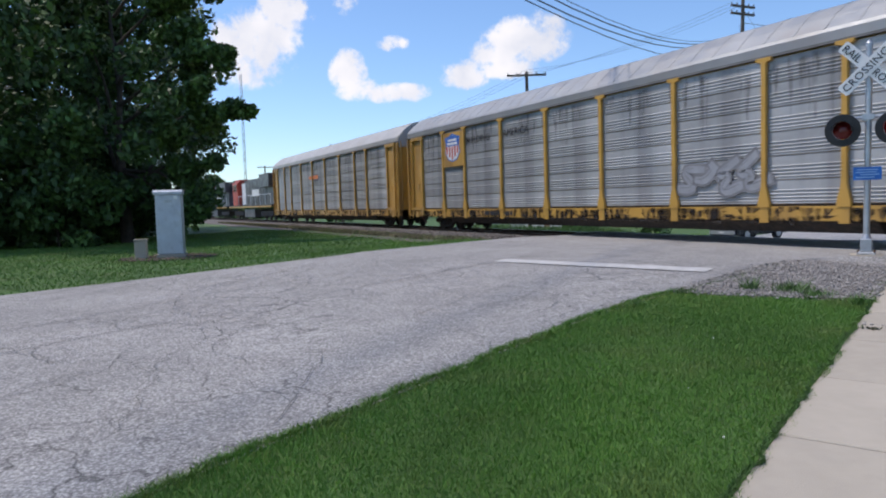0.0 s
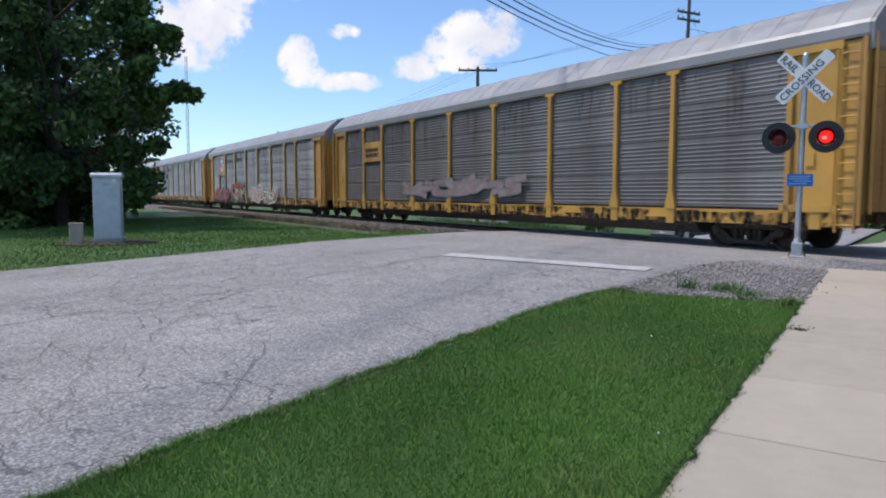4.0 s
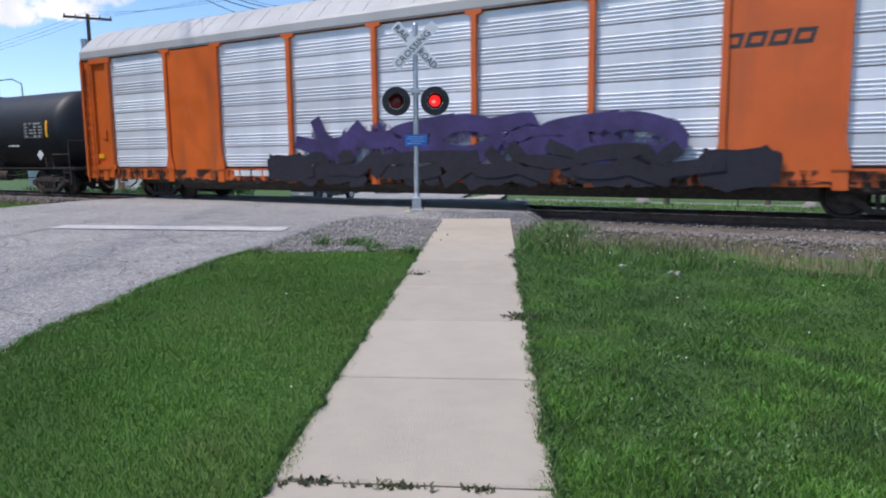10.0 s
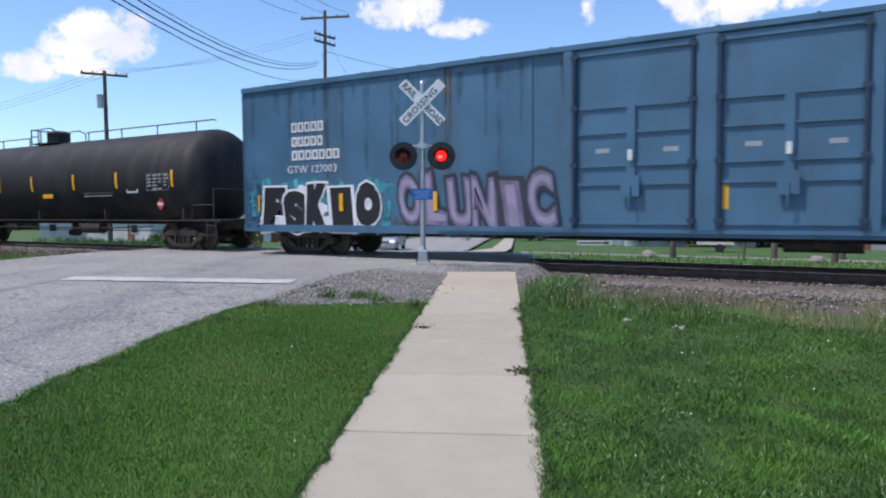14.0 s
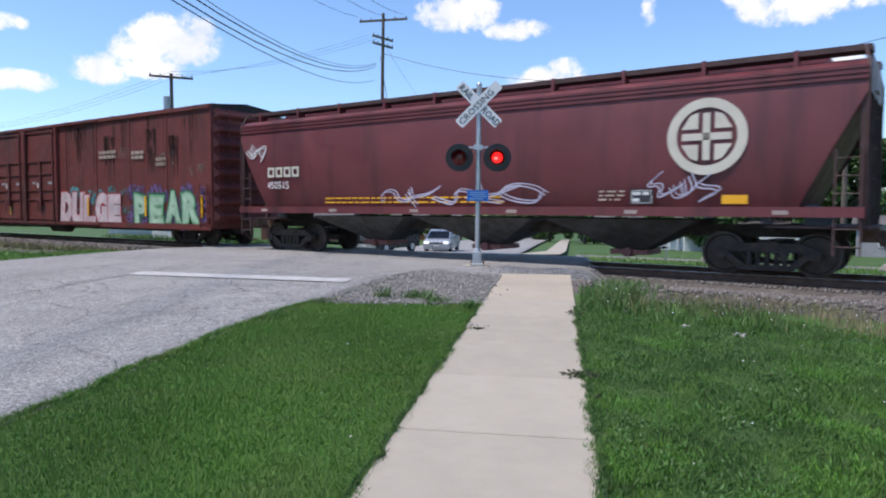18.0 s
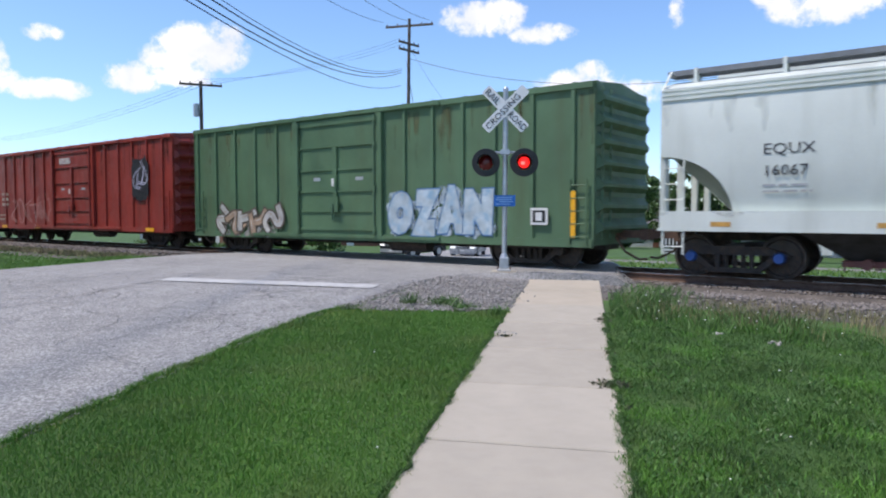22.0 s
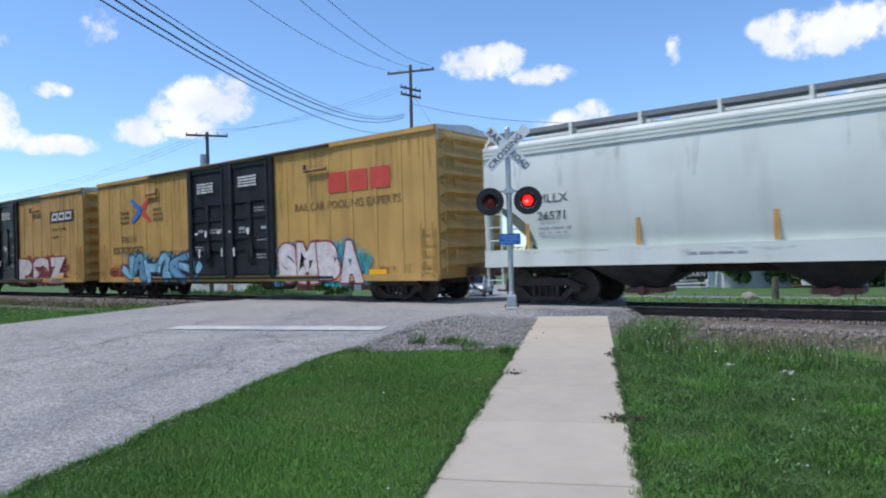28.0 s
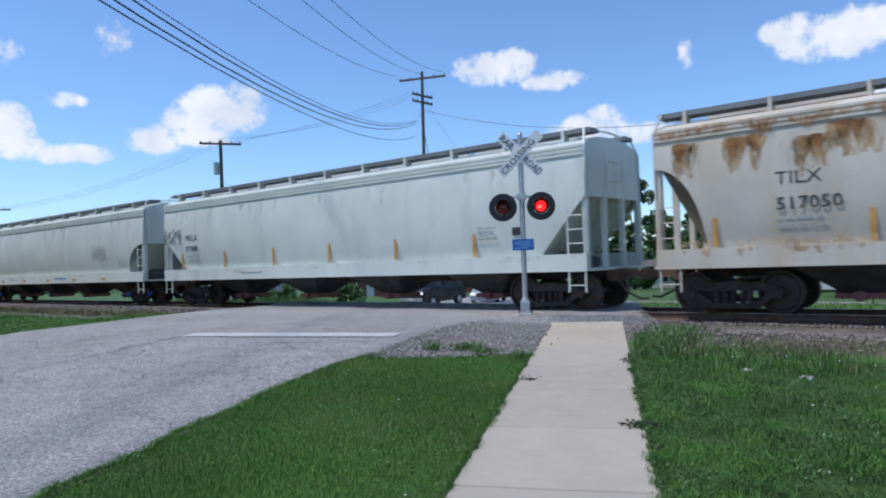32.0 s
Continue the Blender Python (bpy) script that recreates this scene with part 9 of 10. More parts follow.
    blades("far_lawn", x, y, rs.uniform(0.025, 0.06, len(x)), rs.uniform(0.012, 0.026, len(x)), BLADE3, "mown green lawn across the road", 11, 1.0)
    n = 26000
    s, e = rs.uniform(-70, -22, n), rs.uniform(-5.6, -3.2, n)
    x, y = ALONG.x * s + ACROSS.x * (OFF + e), ALONG.y * s + ACROSS.y * (OFF + e)
    blades("trackside_dry_grass", x, y, rs.uniform(0.06, 0.2, n), rs.uniform(0.015, 0.035, n), dry, "sparse dry grass along the track", 12, 0.9)
    n = 40000
    s, e = rs.uniform(-45, 40, n), 3.0 + 30 * rs.uniform(0, 1, n) ** 1.6
    x, y = ALONG.x * s + ACROSS.x * (OFF + e), ALONG.y * s + ACROSS.y * (OFF + e)
    ok = ((x > 0.6) | (x < edge_np(ROAD_L, y) - 0.4)) & ((x > -0.2) | (x < -4))
    x, y = x[ok], y[ok]
    blades("lawn_beyond_track", x, y, rs.uniform(0.06, 0.16, len(x)), rs.uniform(0.015, 0.04, len(x)), BLADE3, "green lawn beyond the track", 13, 1.0)
    n = 5000
    s, e = rs.uniform(-38, -22, n), 4.0 + 6 * rs.uniform(0, 1, n)
    x, y = ALONG.x * s + ACROSS.x * (OFF + e), ALONG.y * s + ACROSS.y * (OFF + e)
    ok = x < edge_np(ROAD_L, y) - 0.6
    blades("tall_weeds", x[ok], y[ok], rs.uniform(0.2, 0.7, ok.sum()), rs.uniform(0.02, 0.05, ok.sum()), green, "tall flowering weeds beyond the crossing", 14, 0.7)


grow()


def leaf_cloud(name, centres, radii, per, size, material, parent, seed, flat=0.75):
    rs = np.random.RandomState(seed)
    c = np.repeat(centres, per, 0)
    r = np.repeat(radii, per)
    n = len(c)
    d = rs.normal(0, 1, (n, 3))
    d /= np.linalg.norm(d, axis=1)[:, None]
    p = c + d * (r * rs.uniform(0.25, 1.0, n) ** 0.6)[:, None] * np.array([1, 1, flat])
    u = rs.normal(0, 1, (n, 3))
    u /= np.linalg.norm(u, axis=1)[:, None]
    w = np.cross(u, rs.normal(0, 1, (n, 3)))
    w /= np.linalg.norm(w, axis=1)[:, None]
    s = rs.uniform(0.6, 1.3, n)[:, None] * size
    v = np.stack([p - u * s, p + w * s * 0.55, p + u * s, p - w * s * 0.55], 1).reshape(-1, 3)
    f = np.arange(4 * n).reshape(-1, 4)
    ob = cloud(name, v, f, material)
    ob.parent = parent
    return ob


def tree(x, y, height, radius, low, seed, label, clumps=70, per=230, size=0.15, material=None, trunk=0.3, cone=False, category="tree", boughs=()):
    z = float(ground_np(np.array([x]), np.array([y]))[0])
    t = thing("tree", pose(x, y, z), label, category, "trees")
    rnd = random.Random(seed)
    rs = np.random.RandomState(seed)
    bm = bmesh.new()
    top = height * 0.72
    pts = [Vector((0.25 * math.sin(i * 1.3 + seed) * i / 6, 0.25 * math.cos(i + seed) * i / 6, top * i / 6)) for i in range(7)]
    for i in range(6):
        tube(bm, pts[i], pts[i + 1], trunk * (1 - i / 6.6), 9, trunk * (1 - (i + 1) / 6.6))
    part("trunk", bm, BARK, t, smooth=True)
    cen, rad = [], []
    for i in range(clumps):
        h = rnd.uniform(0, 1)
        zz = low + (height - low) * h
        if cone:
            rr = radius * (1.02 - h) ** 0.8
        else:
            rr = radius * math.sqrt(max(0.05, 1 - ((h - 0.42) / 0.62) ** 2))
        a = rnd.uniform(0, 6.283)
        q = rr * math.sqrt(rnd.uniform(0.12, 1.0)) * (1 + 0.14 * math.sin(3 * a + seed))
        cen.append((q * math.cos(a), q * math.sin(a), zz))
        rad.append(rnd.uniform(0.11, 0.22) * radius + 0.25)
    for k in range(9):
        bm = bmesh.new()
        j = rnd.randrange(clumps)
        b0 = pts[rnd.randint(1, 5)]
        e = Vector(cen[j])
        mid = b0.lerp(e, 0.5) + Vector((0, 0, 0.4))
        tube(bm, b0, mid, trunk * 0.35, 6, trunk * 0.22)
        tube(bm, mid, e, trunk * 0.22, 6, trunk * 0.06)
        part("limb", bm, BARK, t)
    for bx0, by0, bz0, r in boughs:
        bm = bmesh.new()
        tip, root = Vector((bx0, by0, bz0)), Vector((0, 0, bz0 * 0.8))
        tube(bm, root, root.lerp(tip, 0.6) + Vector((0, 0, 0.35)), trunk * 0.3, 6, trunk * 0.12)
        tube(bm, root.lerp(tip, 0.6) + Vector((0, 0, 0.35)), tip, trunk * 0.12, 6, trunk * 0.04)
        part("limb", bm, BARK, t)
        for k in range(7):
            p = root.lerp(tip, 0.62 + 0.4 * rnd.random())
            cen.append((p.x + rnd.uniform(-.4, .4), p.y + rnd.uniform(-.7, .7), p.z + rnd.uniform(-.45, .3)))
            rad.append(r * rnd.uniform(0.55, 1.0))
    leaf_cloud("crown", np.array(cen), np.array(rad), per, size, material or LEAF, t, seed)
    return t


tree(-30.7, 16.0, 13.5, 5.0, 0.9, 1, "large dense dark green maple at the lawn's edge", 80, 250, 0.16, boughs=((5.9, 1.0, 7.6, .75), (6.3, .4, 6.5, .7), (5.8, 1.8, 5.5, .7), (5.2, 0.2, 8.8, .7), (4.3, 1.2, 10.8, .8), (4.9, -.8, 4.6, .6), (5.0, .6, 3.2, .6), (3.8, 0.8, 12.4, .7)))
tree(-35.5, 11.5, 16, 6.8, 1.0, 2, "large dense dark green maple in a row of trees", 110, 260, 0.18)
tree(-39.7, 18.8, 17, 7.0, 1.5, 3, "tall dark green maple behind others", 100, 220, 0.2)
tree(-37.5, 4.5, 16, 6.5, 1.2, 4, "large dark green maple beside the road", 90, 220, 0.2)
tree(-50, 24, 16, 7, 1.5, 5, "tall dark green tree behind others", 70, 180, 0.22)
for i, (x, y, h, r) in enumerate(((-31.0, 13.2, 4.2, 2.3), (-33.0, 9.6, 4.5, 2.6), (-33.8, 16.2, 5.0, 2.8), (-35.0, 6.5, 4.5, 2.8), (-31.8, 16.6, 3.4, 1.9), (-36, 15, 6, 3.2), (-38, 19, 6, 3.2))):
    tree(x, y, h, r, 0.15, 20 + i, "dark understorey shrub beneath the trees", 34, 200, 0.15, trunk=0.08, category="shrub")
for i, (x, y, h, r, cone) in enumerate(((20.5, 74, 11.4, 4.6, False), (24.3, 75, 12.6, 4.8, False), (28.6, 77, 12.2, 5.0, False), (35, 80, 12.5, 5.0, False), (22.6, 81, 12, 5.0, False), (27, 84, 12, 5, False), (32, 85, 11.5, 5, False), (1.9, 98, 14.5, 4.6, False), (-3.5, 118, 13, 5, False), (12, 110, 11, 5, False), (-30, 96, 10, 4.4, False), (-44, 105, 10, 4.5, False), (-20, 100, 11, 4.6, False), (42, 92, 11, 5, False), (8, 128, 12, 5, False), (12.6, 74, 10.5, 4.6, False), (16.6, 79, 11, 4.8, False), (-98, 92, 8, 4, False), (-125, 82, 9, 4.5, False), (-150, 100, 10, 5, False), (-140, 75, 8, 4.0, False))):
    tree(x, y, h, r, 0.6, 40 + i, "dark conifer beyond the track" if cone else "leafy green tree in the distance", 46, 150, 0.3, LEAF2 if cone else LEAF, trunk=0.25, cone=cone)


for i, (x, y, r) in enumerate(((-14.3, 35.0, 0.95), (-19.1, 37.4, 0.9))):
    tree(x, y, 1.25, r, 0.1, 70 + i, "rounded flowering shrub with small white blossoms beyond the crossing", 22, 160, 0.09, mat("shrub_leaf", (0.10, 0.2, 0.05), 0.6, var=0.3, scale=2, bump=0, island=0.5), trunk=0.05, category="shrub")


def far_woods():
    rs = np.random.RandomState(77)
    n = 520
    a = np.radians(rs.uniform(-75, 70, n))
    d = rs.uniform(190, 330, n)
    h = rs.uniform(1, 9, n)
    x, y = d * np.sin(a), d * np.cos(a)
    ok = (np.abs(ACROSS.x * x + ACROSS.y * y - OFF) > 14)
    cen = np.stack([x, y, ground_np(x, y) + h - 1], -1)[ok]
    ob = leaf_cloud("far_woods", cen, rs.uniform(3.0, 6.0, len(cen)), 110, 0.9, LEAF, None, 78)
    tagged(ob, "low line of distant green woods", "woods", "", "stuff")


far_woods()


# ---- beyond the track: houses, sign, posts, vehicles, water tower ----
SIDING = mat("white_siding", (0.6, 0.6, 0.58), 0.6, var=0.08, scale=0.6, dirt=(0.45, 0.44, 0.42), amount=0.3)
BRICK = mat("red_brick_wall", (0.22, 0.09, 0.06), 0.85, var=0.2, scale=1, fine=20)
SHINGLE = mat("grey_shingle", (0.13, 0.12, 0.115), 0.9, var=0.2, scale=1, fine=12, bump=0.4)
GLASS = mat("dark_window_glass", (0.02, 0.025, 0.03), 0.08, var=0.1, bump=0)


def house(x, y, w, d, h, turn, wall, label, roof_h=1.6):
    z = float(ground_np(np.array([x]), np.array([y]))[0])
    t = thing("house", pose(x, y, z, 0, 0, turn), label, "house", "buildings beyond the track")
    part("wall", box(-w / 2, w / 2, -d / 2, d / 2, -0.3, h), wall, t)
    bm = bmesh.new()
    prism_x(bm, [(-d / 2 - 0.4, h), (d / 2 + 0.4, h), (0, h + roof_h)], -w / 2 - 0.4, w / 2 + 0.4)
    part("roof", bm, SHINGLE, t)
    n = max(2, int(w / 3.2))
    for i in range(n):
        cx = -w / 2 + w * (i + 0.5) / n
        wn = part("window", box(cx - 0.55, cx + 0.55, -d / 2 - 0.06, -d / 2, 1.0, 2.1), SIDING, t)
        part("pane", box(cx - 0.45, cx + 0.45, -d / 2 - 0.075, -d / 2 - 0.055, 1.1, 2.0), GLASS, wn)
    part("door", box(-0.5 + w * 0.2, 0.4 + w * 0.2, -d / 2 - 0.05, -d / 2, 0, 2.05), BRICK if wall != BRICK else SIDING, t)


house(17.0, 76, 13, 7, 2.9, 6, SIDING, "low white building with a shallow roof beyond the lawn", 0.7)
house(-33, 86, 11, 7, 2.8, 12, BRICK, "red brick house beyond the track")
house(-46, 82, 9, 7, 2.8, -10, SIDING, "white house beyond the track")
house(-22, 108, 10, 7, 2.9, 4, BRICK, "brick house beside the far road")
house(6.5, 118, 10, 7, 2.9, 4, SIDING, "white house beside the far path")
house(-62, 96, 10, 7, 2.8, 20, SIDING, "white house far beyond the track")


house(30.5, 70, 9, 7, 3.0, -22, mat("grey_barn_siding", (0.3, 0.3, 0.31), 0.7, var=0.1), "low grey building with a white-trimmed wall before trees", 0.8)


def box_trailer(x, y):
    z = float(ground_np(np.array([x]), np.array([y]))[0])
    t = thing("box_trailer", pose(x, y, z, 0, 0, -18), "small white box trailer parked before dark trees", "trailer")
    bm = box(-1.3, 1.3, -0.9, 0.9, 0.55, 2.3)
    bmesh.ops.bevel(bm, geom=bm.edges[:], offset=0.05, segments=1, affect="EDGES")
    part("body", bm, SIDING, t)
    for i in range(5):
        part("side_rib", box(-1.05 + .5 * i, -1.0 + .5 * i, -0.93, -0.9, 0.6, 2.25), SIDING, t)
    for s in (-1, 1):
        bm = bmesh.new()
        tube(bm, (0.3, s * 0.8, 0.33), (0.3, s * 0.98, 0.33), 0.33, 16)
        part("wheel", bm, mat("tyre_rubber", (0.018, 0.018, 0.019), 0.85, var=0.2), t)
    part("drawbar", box(-2.3, -1.3, -0.06, 0.06, 0.45, 0.57), RUST, t)


box_trailer(15.0, 55.0)


def on_ray_sign(x, y):
    z = float(ground_np(np.array([x]), np.array([y]))[0])
    s = thing("arrow_sign", pose(x, y, z, 0, 0, -4), "black roadside sign with white lettering and an arrow", "sign")
    for px in (-0.7, 0.7):
        part("post", box(px - 0.04, px + 0.04, 0.0, 0.06, -0.3, 1.75), GALV, s)
    board = part("board", box(-0.85, 0.85, -0.04, 0.0, 0.95, 1.75), BLACK, s)
    letters("BARN", 0.3, STENCIL_W, board, pose(-0.1, -0.045, 1.1, 90, 0, 0), squeeze=1.1)
    letters("BARGAIN", 0.27, STENCIL_W, board, pose(-0.72, -0.045, 1.46, 90, 0, 0), squeeze=1.05)
    for i in range(4):
        part("stripe", box(-0.75 + 0.17 * i, -0.68 + 0.17 * i, -0.046, -0.041, 1.0, 1.4), STENCIL_W, board)
    arrow = part("arrow_board", box(-0.85, 0.85, -0.03, 0.0, 0.55, 0.8), STENCIL_W, s)
    bm = bmesh.new()
    bx(bm, -0.78, 0.55, -0.036, -0.031, 0.645, 0.705)
    plate_y(bm, [(0.52, 0.59), (0.8, 0.675), (0.52, 0.76)], -0.036, -0.031)
    part("arrow", bm, BLACK, arrow)


on_ray_sign(3.95, 36.3)


def boulder(x, y, r, seed):
    z = float(ground_np(np.array([x]), np.array([y]))[0])
    bm = bmesh.new()
    bmesh.ops.create_icosphere(bm, subdivisions=3, radius=1)
    for v in bm.verts:
        k = 1 + 0.22 * noise.noise(v.co * 1.6 + Vector((seed, 0, 0))) + 0.07 * noise.noise(v.co * 5)
        v.co = Vector((v.co.x * r * k, v.co.y * r * 0.8 * k, max(-0.2, v.co.z * r * 0.72 * k)))
    ob = new("boulder", mesh_of("boulder", bm, mat("boulder_stone", (0.3, 0.27, 0.24), 0.9, var=0.25, scale=3, fine=20, bump=0.6), True))
    ob.matrix_basis = pose(x, y, z + 0.1)
    tagged(ob, "pale grey boulder lying on the lawn", "boulder", "boulders")


boulder(6.6, 36.0, 0.36, 1)
boulder(12.6, 31.0, 0.32, 2)


def short_post(x, y, h, r, label):
    z = float(ground_np(np.array([x]), np.array([y]))[0])
    bm = bmesh.new()
    tube(bm, (0, 0, -0.2), (0, 0, h), r, 10, r * 0.92)
    ob = new("bollard_post", mesh_of("bollard_post", bm, WOOD, False))
    ob.matrix_basis = pose(x, y, z, 1.5, 1, 0)
    tagged(ob, label, "post", "short posts")


short_post(7.6, 35.3, 1.05, 0.16, "short dark timber post on the lawn")
short_post(13.2, 30.8, 1.15, 0.15, "weathered timber post beside a boulder")
short_post(10.4, 33.5, 1.2, 0.05, "thin grey steel post on the lawn")
short_post(17.5, 30.0, 1.1, 0.14, "weathered timber post on the lawn")


def drive():
    bm = bmesh.new()
    prev = None
    for i in range(30):
        x = 0.3 + i * 1.4
        y = 41.5 - 0.42 * i
        pr = [bm.verts.new((x, y + s * 0.9, float(ground_np(np.array([x]), np.array([y]))[0]) + 0.06)) for s in (-1, 1)]
        if prev:
            bm.faces.new((prev[0], pr[0], pr[1], prev[1]))
        prev = pr
    ob = new("gravel_drive", mesh_of("gravel_drive", bm, GRAVEL))
    tagged(ob, "pale gravel drive across the far lawn", "drive", "", "structure")


drive()


def water_tower():
    x, y = 64, 132
    z = float(ground_np(np.array([x]), np.array([y]))[0])
    t = thing("water_tower", pose(x, y, z), "white elevated water tank on steel legs", "water tower")
    white = mat("tower_white", (0.68, 0.7, 0.7), 0.5, var=0.05, scale=0.3, dirt=(0.5, 0.5, 0.48), amount=0.3)
    bm = bmesh.new()
    prof = [(25, 0.5), (25.6, 3.2), (27, 5.2), (28.5, 5.8), (34, 5.8), (36, 4.6), (37.5, 2.4), (38, 0.2)]
    n = 28
    rings = [[bm.verts.new((r * math.cos(2 * math.pi * i / n), r * math.sin(2 * math.pi * i / n), zz)) for i in range(n)] for zz, r in prof]
    for a, b in zip(rings, rings[1:]):
        for i in range(n):
            bm.faces.new((a[i], a[(i + 1) % n], b[(i + 1) % n], b[i]))
    bm.faces.new(rings[0][::-1])
    bm.faces.new(rings[-1])
    part("tank", bm, white, t, smooth=True)
    bm = bmesh.new()
    for i in range(n):
        a, b = 2 * math.pi * i / n, 2 * math.pi * (i + 1) / n
        for zz in (28.6, 29.6):
            tube(bm, (6.4 * math.cos(a), 6.4 * math.sin(a), zz), (6.4 * math.cos(b), 6.4 * math.sin(b), zz), 0.06, 5)
        tube(bm, (6.4 * math.cos(a), 6.4 * math.sin(a), 28.4), (6.4 * math.cos(a), 6.4 * math.sin(a), 29.6), 0.04, 5)
    part("balcony_rail", bm, white, t)
    for i in range(6):
        a = 2 * math.pi * (i + 0.3) / 6
        bm = bmesh.new()
        tube(bm, (7.4 * math.cos(a), 7.4 * math.sin(a), -0.5), (5.7 * math.cos(a), 5.7 * math.sin(a), 28.5), 0.35, 8)
        part("leg", bm, white, t)
    bm = bmesh.new()
    tube(bm, (0, 0, 0), (0, 0, 25.5), 0.8, 12)
    part("riser", bm, white, t)
    bm = bmesh.new()
    for k, zz in enumerate((9, 19)):
        r = 7.4 - 1.7 * zz / 28.5
        for i in range(6):
            a, b = 2 * math.pi * (i + 0.3) / 6, 2 * math.pi * (i + 1.3) / 6
            tube(bm, (r * math.cos(a), r * math.sin(a), zz), (r * math.cos(b), r * math.sin(b), zz), 0.14, 5)
    part("strut_ring", bm, white, t)


water_tower()


def mast():
    x, y = -190, 140
    t = thing("radio_mast", pose(x, y, -4), "slender red and white lattice mast far away", "mast")
    bm = bmesh.new()
    for k in range(3):
        a = 2.094 * k
        tube(bm, (0.4 * math.cos(a), 0.4 * math.sin(a), 0), (0.4 * math.cos(a), 0.4 * math.sin(a), 48), 0.07, 5)
        b = a + 2.094
        for i in range(24):
            tube(bm, (0.4 * math.cos(a), 0.4 * math.sin(a), i * 2), (0.4 * math.cos(b), 0.4 * math.sin(b), i * 2 + 2), 0.04, 4)
    part("lattice", bm, GALV, t)


mast()


def vehicle(x, y, turn, paint_mat, kind, label):
    z = float(road_z(x, y))
    t = thing(kind, pose(x, y, z, 0, 0, turn), label, "car", "waiting vehicles")
    if kind == "suv":
        L, W, hood, roof, base = 4.8, 1.94, 1.12, 1.76, 0.32
        lower = [(-L / 2, base), (L / 2, base), (L / 2, 1.05), (L / 2 - 0.1, 1.15), (0.95 - 0.2, 1.15), (-1.25, 1.2), (-L / 2 + 0.12, hood), (-L / 2, 0.95)]
        cabin = [(-1.35, 1.12), (2.2, 1.1), (2.0, roof - 0.1), (1.7, roof), (-0.4, roof), (-0.62, roof - 0.06)]
    elif kind == "minivan":
        L, W, hood, roof, base = 5.0, 1.98, 1.0, 1.74, 0.25
        lower = [(-L / 2, base), (L / 2, base), (L / 2, 1.0), (L / 2 - 0.08, 1.1), (-1.4, 1.1), (-L / 2 + 0.25, 0.88), (-L / 2, 0.65)]
        cabin = [(-1.75, 1.02), (2.42, 1.06), (2.2, roof - 0.12), (1.9, roof), (-0.2, roof), (-0.6, roof - 0.08)]
    else:
        L, W, hood, roof, base = 4.6, 1.8, 0.95, 1.45, 0.22
        lower = [(-L / 2, base), (L / 2, base), (L / 2, 0.85), (L / 2 - 0.15, 0.98), (-0.9, 0.95), (-L / 2 + 0.15, 0.78), (-L / 2, 0.6)]
        cabin = [(-1.1, 0.9), (1.75, 0.94), (1.1, roof - 0.04), (0.8, roof), (-0.1, roof), (-0.3, roof - 0.04)]
    bm = bmesh.new()
    plate_y(bm, lower, -W / 2, W / 2)
    bmesh.ops.bevel(bm, geom=[e for e in bm.edges if abs(e.verts[0].co.y - e.verts[1].co.y) < 0.01], offset=0.07, segments=2, affect="EDGES")
    part("body", bm, paint_mat, t)
    bm = bmesh.new()
    a = [bm.verts.new((px, -W / 2 + 0.06 + 0.16 * (pz > 1.3), pz)) for px, pz in cabin]
    b = [bm.verts.new((px, W / 2 - 0.06 - 0.16 * (pz > 1.3), pz)) for px, pz in cabin]
    k = len(cabin)
    for i in range(k):
        bm.faces.new((a[i], a[(i + 1) % k], b[(i + 1) % k], b[i]))
    bm.faces.new(a[::-1])
    bm.faces.new(b)
    bmesh.ops.bevel(bm, geom=bm.edges[:], offset=0.04, segments=1, affect="EDGES")
    part("cabin", bm, paint_mat, t)
    wy = W / 2 - 0.25
    x0, x1 = cabin[0][0], cabin[-1][0]
    z0, z1 = cabin[0][1] + 0.06, cabin[-1][1] - 0.04
    bm = bmesh.new()
    f = [bm.verts.new(p) for p in ((x0 + 0.04, -wy - 0.08, z0), (x0 + 0.04, wy + 0.08, z0), (x1 - 0.0, wy - 0.04, z1), (x1 - 0.0, -wy + 0.04, z1))]
    for v in f:
        v.co.x -= 0.05
    bm.faces.new(f)
    bmesh.ops.solidify(bm, geom=bm.faces[:], thickness=0.012)
    part("windscreen", bm, GLASS, t)
    for s in (-1, 1):
        for c, d in ((-0.35, 0.62), (0.72, 1.7)):
            bm = bmesh.new()
            yy = s * (W / 2 - 0.1)
            vs = [(c, yy, z0 + 0.02), (d, yy, z0 + 0.02), (d - 0.05, s * (W / 2 - 0.2), z1 - 0.03), (c + 0.1, s * (W / 2 - 0.2), z1 - 0.03)]
            bm.faces.new([bm.verts.new((p[0], p[1] + s * 0.03, p[2])) for p in (vs if s < 0 else vs[::-1])])
            bmesh.ops.solidify(bm, geom=bm.faces[:], thickness=0.01)
            part("side_window", bm, GLASS, t)
        bm = box(-0.95, -0.72, min(s * (W / 2), s * (W / 2 + 0.2)), max(s * (W / 2), s * (W / 2 + 0.2)), 1.12, 1.3)
        part("mirror", bm, paint_mat, t)
        lamp = mat("headlamp_glass", (0.8, 0.82, 0.85), 0.1, var=0.05, emit=(1, 1, 0.95, 0.8 if kind == "suv" else 0.15))
        part("headlight", box(-L / 2 - 0.02, -L / 2 + 0.12, min(s * 0.55, s * (W / 2 - 0.08)), max(s * 0.55, s * (W / 2 - 0.08)), 0.82 if kind == "suv" else 0.66, 0.98 if kind == "suv" else 0.82), lamp, t)
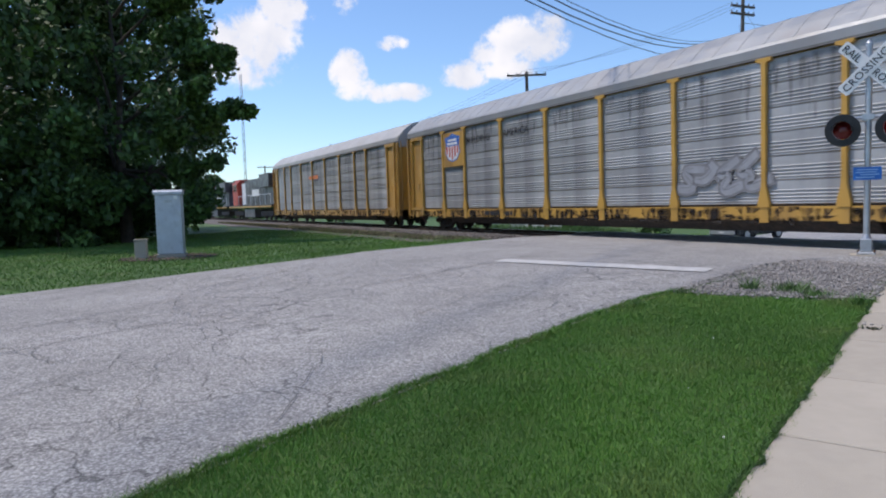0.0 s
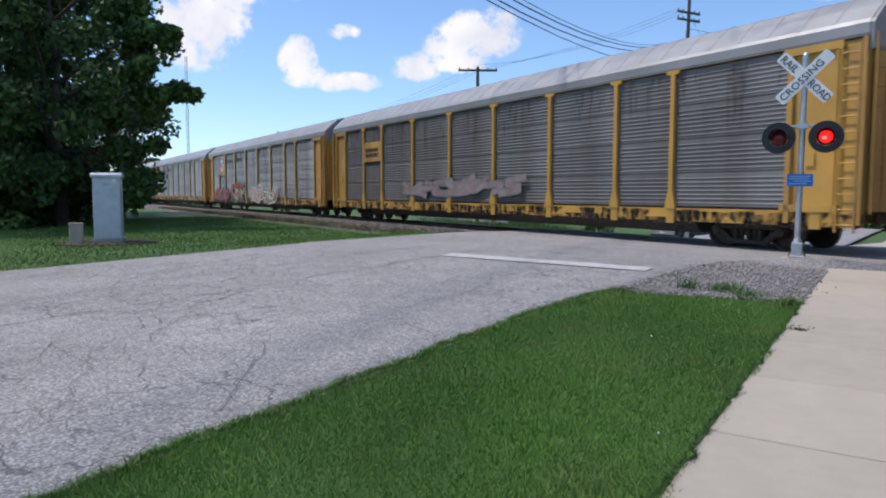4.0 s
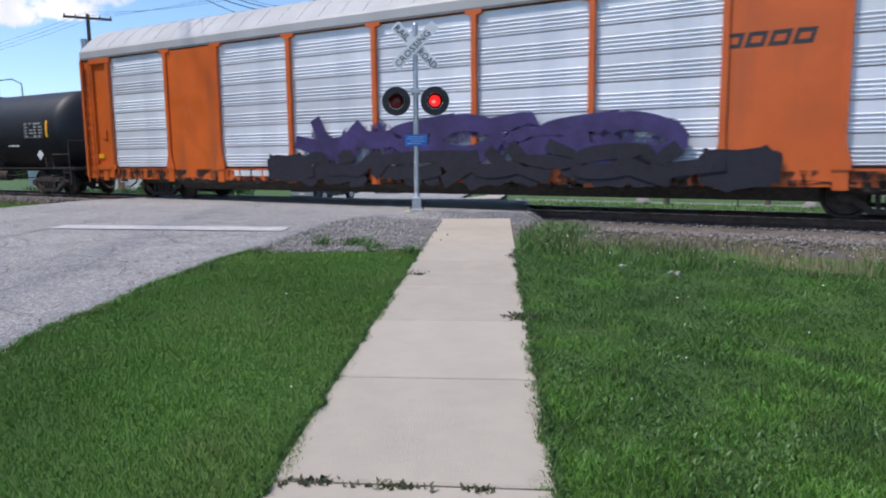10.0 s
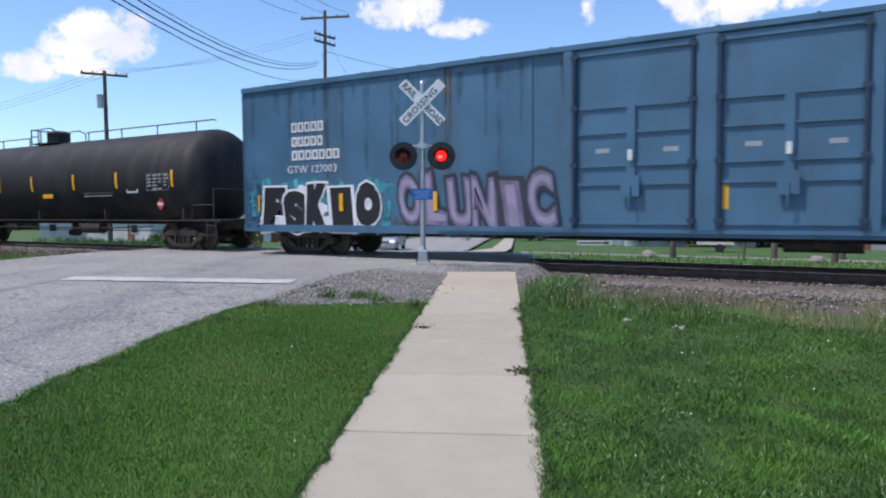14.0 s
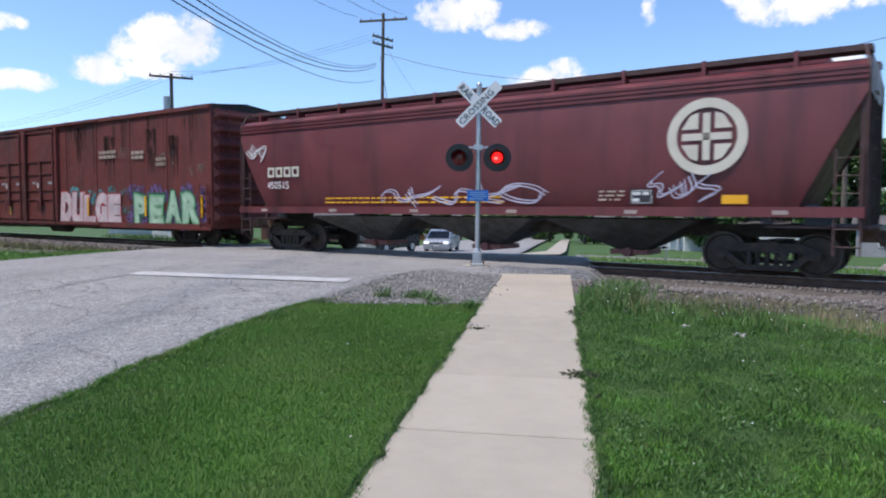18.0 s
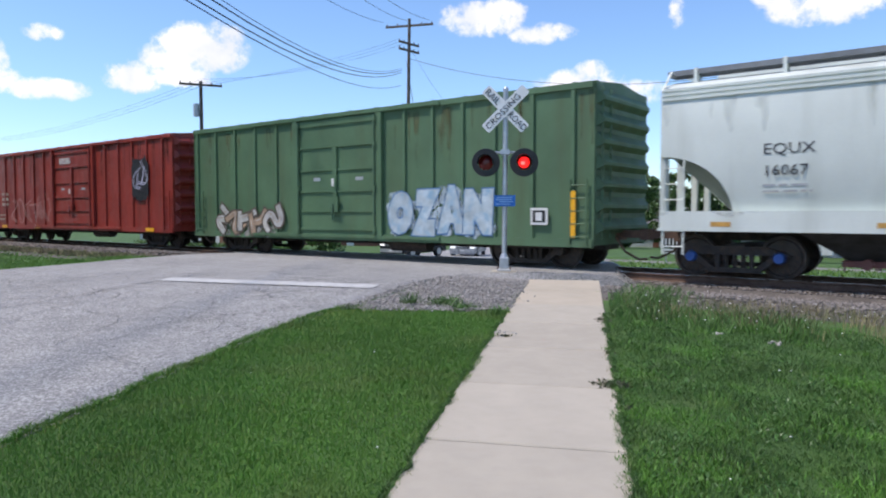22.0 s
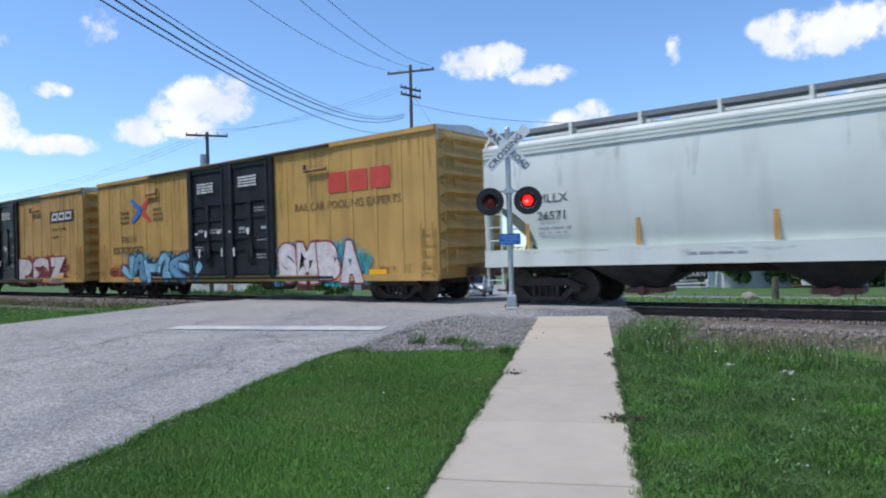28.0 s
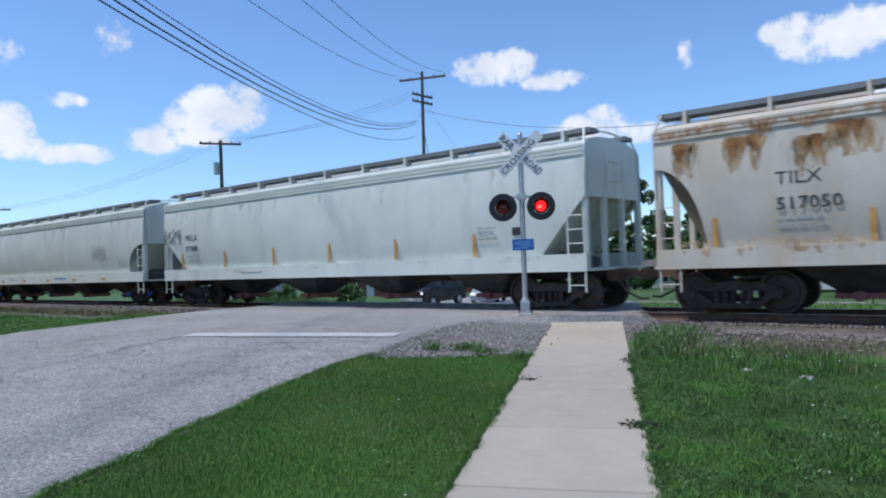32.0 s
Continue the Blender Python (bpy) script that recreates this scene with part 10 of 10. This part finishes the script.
        part("tail_light", box(L / 2 - 0.05, L / 2 + 0.02, min(s * 0.68, s * (W / 2 - 0.06)), max(s * 0.68, s * (W / 2 - 0.06)), 0.72, 0.98), RED_LENS, t)
    g = part("grille", box(-L / 2 - 0.03, -L / 2 + 0.05, -0.5, 0.5, 0.78 if kind == "suv" else 0.58, 0.98 if kind == "suv" else 0.78), BLACK, t)
    for i in range(7):
        part("grille_bar", box(-L / 2 - 0.045, -L / 2 - 0.03, -0.45 + 0.14 * i, -0.40 + 0.14 * i, 0.8 if kind == "suv" else 0.6, 0.96 if kind == "suv" else 0.76), GALV, g)
    part("bumper", box(-L / 2 - 0.06, -L / 2 + 0.1, -W / 2 + 0.1, W / 2 - 0.1, 0.4, 0.62), paint_mat if kind != "suv" else GALV, t)
    part("number_plate", box(-L / 2 - 0.075, -L / 2 - 0.06, -0.16, 0.16, 0.47, 0.56), WHITE, t)
    for wx in (-L / 2 + 0.95, L / 2 - 0.95):
        for s in (-1, 1):
            bm = bmesh.new()
            tube(bm, (0, -0.12, 0), (0, 0.12, 0), 0.35, 20)
            w = part("wheel", bm, mat("tyre_rubber", (0.018, 0.018, 0.019), 0.85, var=0.2), t)
            w.matrix_basis = pose(wx, s * (W / 2 - 0.1), 0.35)
            bm = bmesh.new()
            tube(bm, (0, s * 0.1, 0), (0, s * 0.13, 0), 0.22, 14)
            part("rim", bm, GALV, w)
    return t


vehicle(-11.9, 45.0, 68, mat("suv_dark_paint", (0.02, 0.023, 0.03), 0.25, var=0.1, bump=0), "suv", "black sport utility vehicle waiting with its lamps on")
VAN = vehicle(-9.75, 53.2, 90, mat("van_silver_paint", (0.42, 0.45, 0.47), 0.3, 0.4, var=0.05, bump=0), "minivan", "silver minivan pulling up behind a dark vehicle")
vehicle(9.0, 88, 96, mat("van_white_paint", (0.7, 0.7, 0.7), 0.35, var=0.05, bump=0), "minivan", "white van parked beyond the lawn")
DRIVER = vehicle(-7.3, 230, 90, mat("sedan_dark_paint", (0.03, 0.033, 0.04), 0.25, var=0.1, bump=0), "sedan", "dark sedan driving along the far road")


# ---- what moves ----


def lit_left(t):
    return (t / 1.392 + 0.74) % 1 < 0.5


def motions():
    seconds = [i * 1.0 for i in range(33)]
    for ob, mid in STOCK:
        walk(ob, [(t, Matrix.Translation(track_point(mid - travel(t), 0, RAIL)) @ pose(0, 0, 0, 0, 0, TURN)) for t in seconds])
    # the wheels roll while their car passes
    for ws in WHEELS:
        mid = next(m for ob, m in STOCK if ob == ws.parent)
        place, r = ws.location.copy(), 0.455
        near = [i / FPS for i in range(0, 32 * FPS + 1) if -52 < mid - travel(i / FPS) < 14]
        times = sorted({0.0, 32.0, *near})
        walk(ws, [(t, Matrix.Translation(place) @ Matrix.Rotation(-(travel(t) / r if t in near else travel(near[0] if t < near[0] else near[-1]) / r) if near else 0.0, 4, "Y")) for t in times])
    # the two lamps glow in turn: each light unit stands forward while it is lit and back in its housing while it is not
    for k, (lamp, cx, cz) in enumerate(bulbs):
        rows, last = [(0.0, lit_left(0.0) == (k == 0))], lit_left(0.0)
        for i in range(1, 961):
            t = i / 30
            if lit_left(t) != last:
                rows.append((t - 1 / 30, last == (k == 0)))
                last = lit_left(t)
                rows.append((t, last == (k == 0)))
        rows.append((32.0, last == (k == 0)))
        seen = {}
        for t, on in rows:
            seen[frame(t)] = (t, on)
        walk(lamp, [(t, pose(cx, -0.135 if on else -0.02, cz)) for t, on in seen.values()])
    for_road = [(0.0, 135.0), (16.0, 135.0), (20.0, 128.0), (24.0, 106.0), (28.4, 80.0), (32.0, 60.0)]
    van_way = [(0.0, -18.0, 128.0), (6.0, -14.8, 96.0), (8.5, -13.2, 80.0), (10.0, -11.4, 65.0), (11.3, -10.0, 54.6), (12.0, -9.75, 53.2), (32.0, -9.75, 53.2)]
    walk(VAN, [(t, pose(x, y, road_z(x, y), 0, 0, 96 if t < 11 else 90)) for t, x, y in van_way])
    walk(DRIVER, [(t, pose(-7.3, y, road_z(-7.3, y), 0, 0, 90)) for t, y in for_road])


motions()
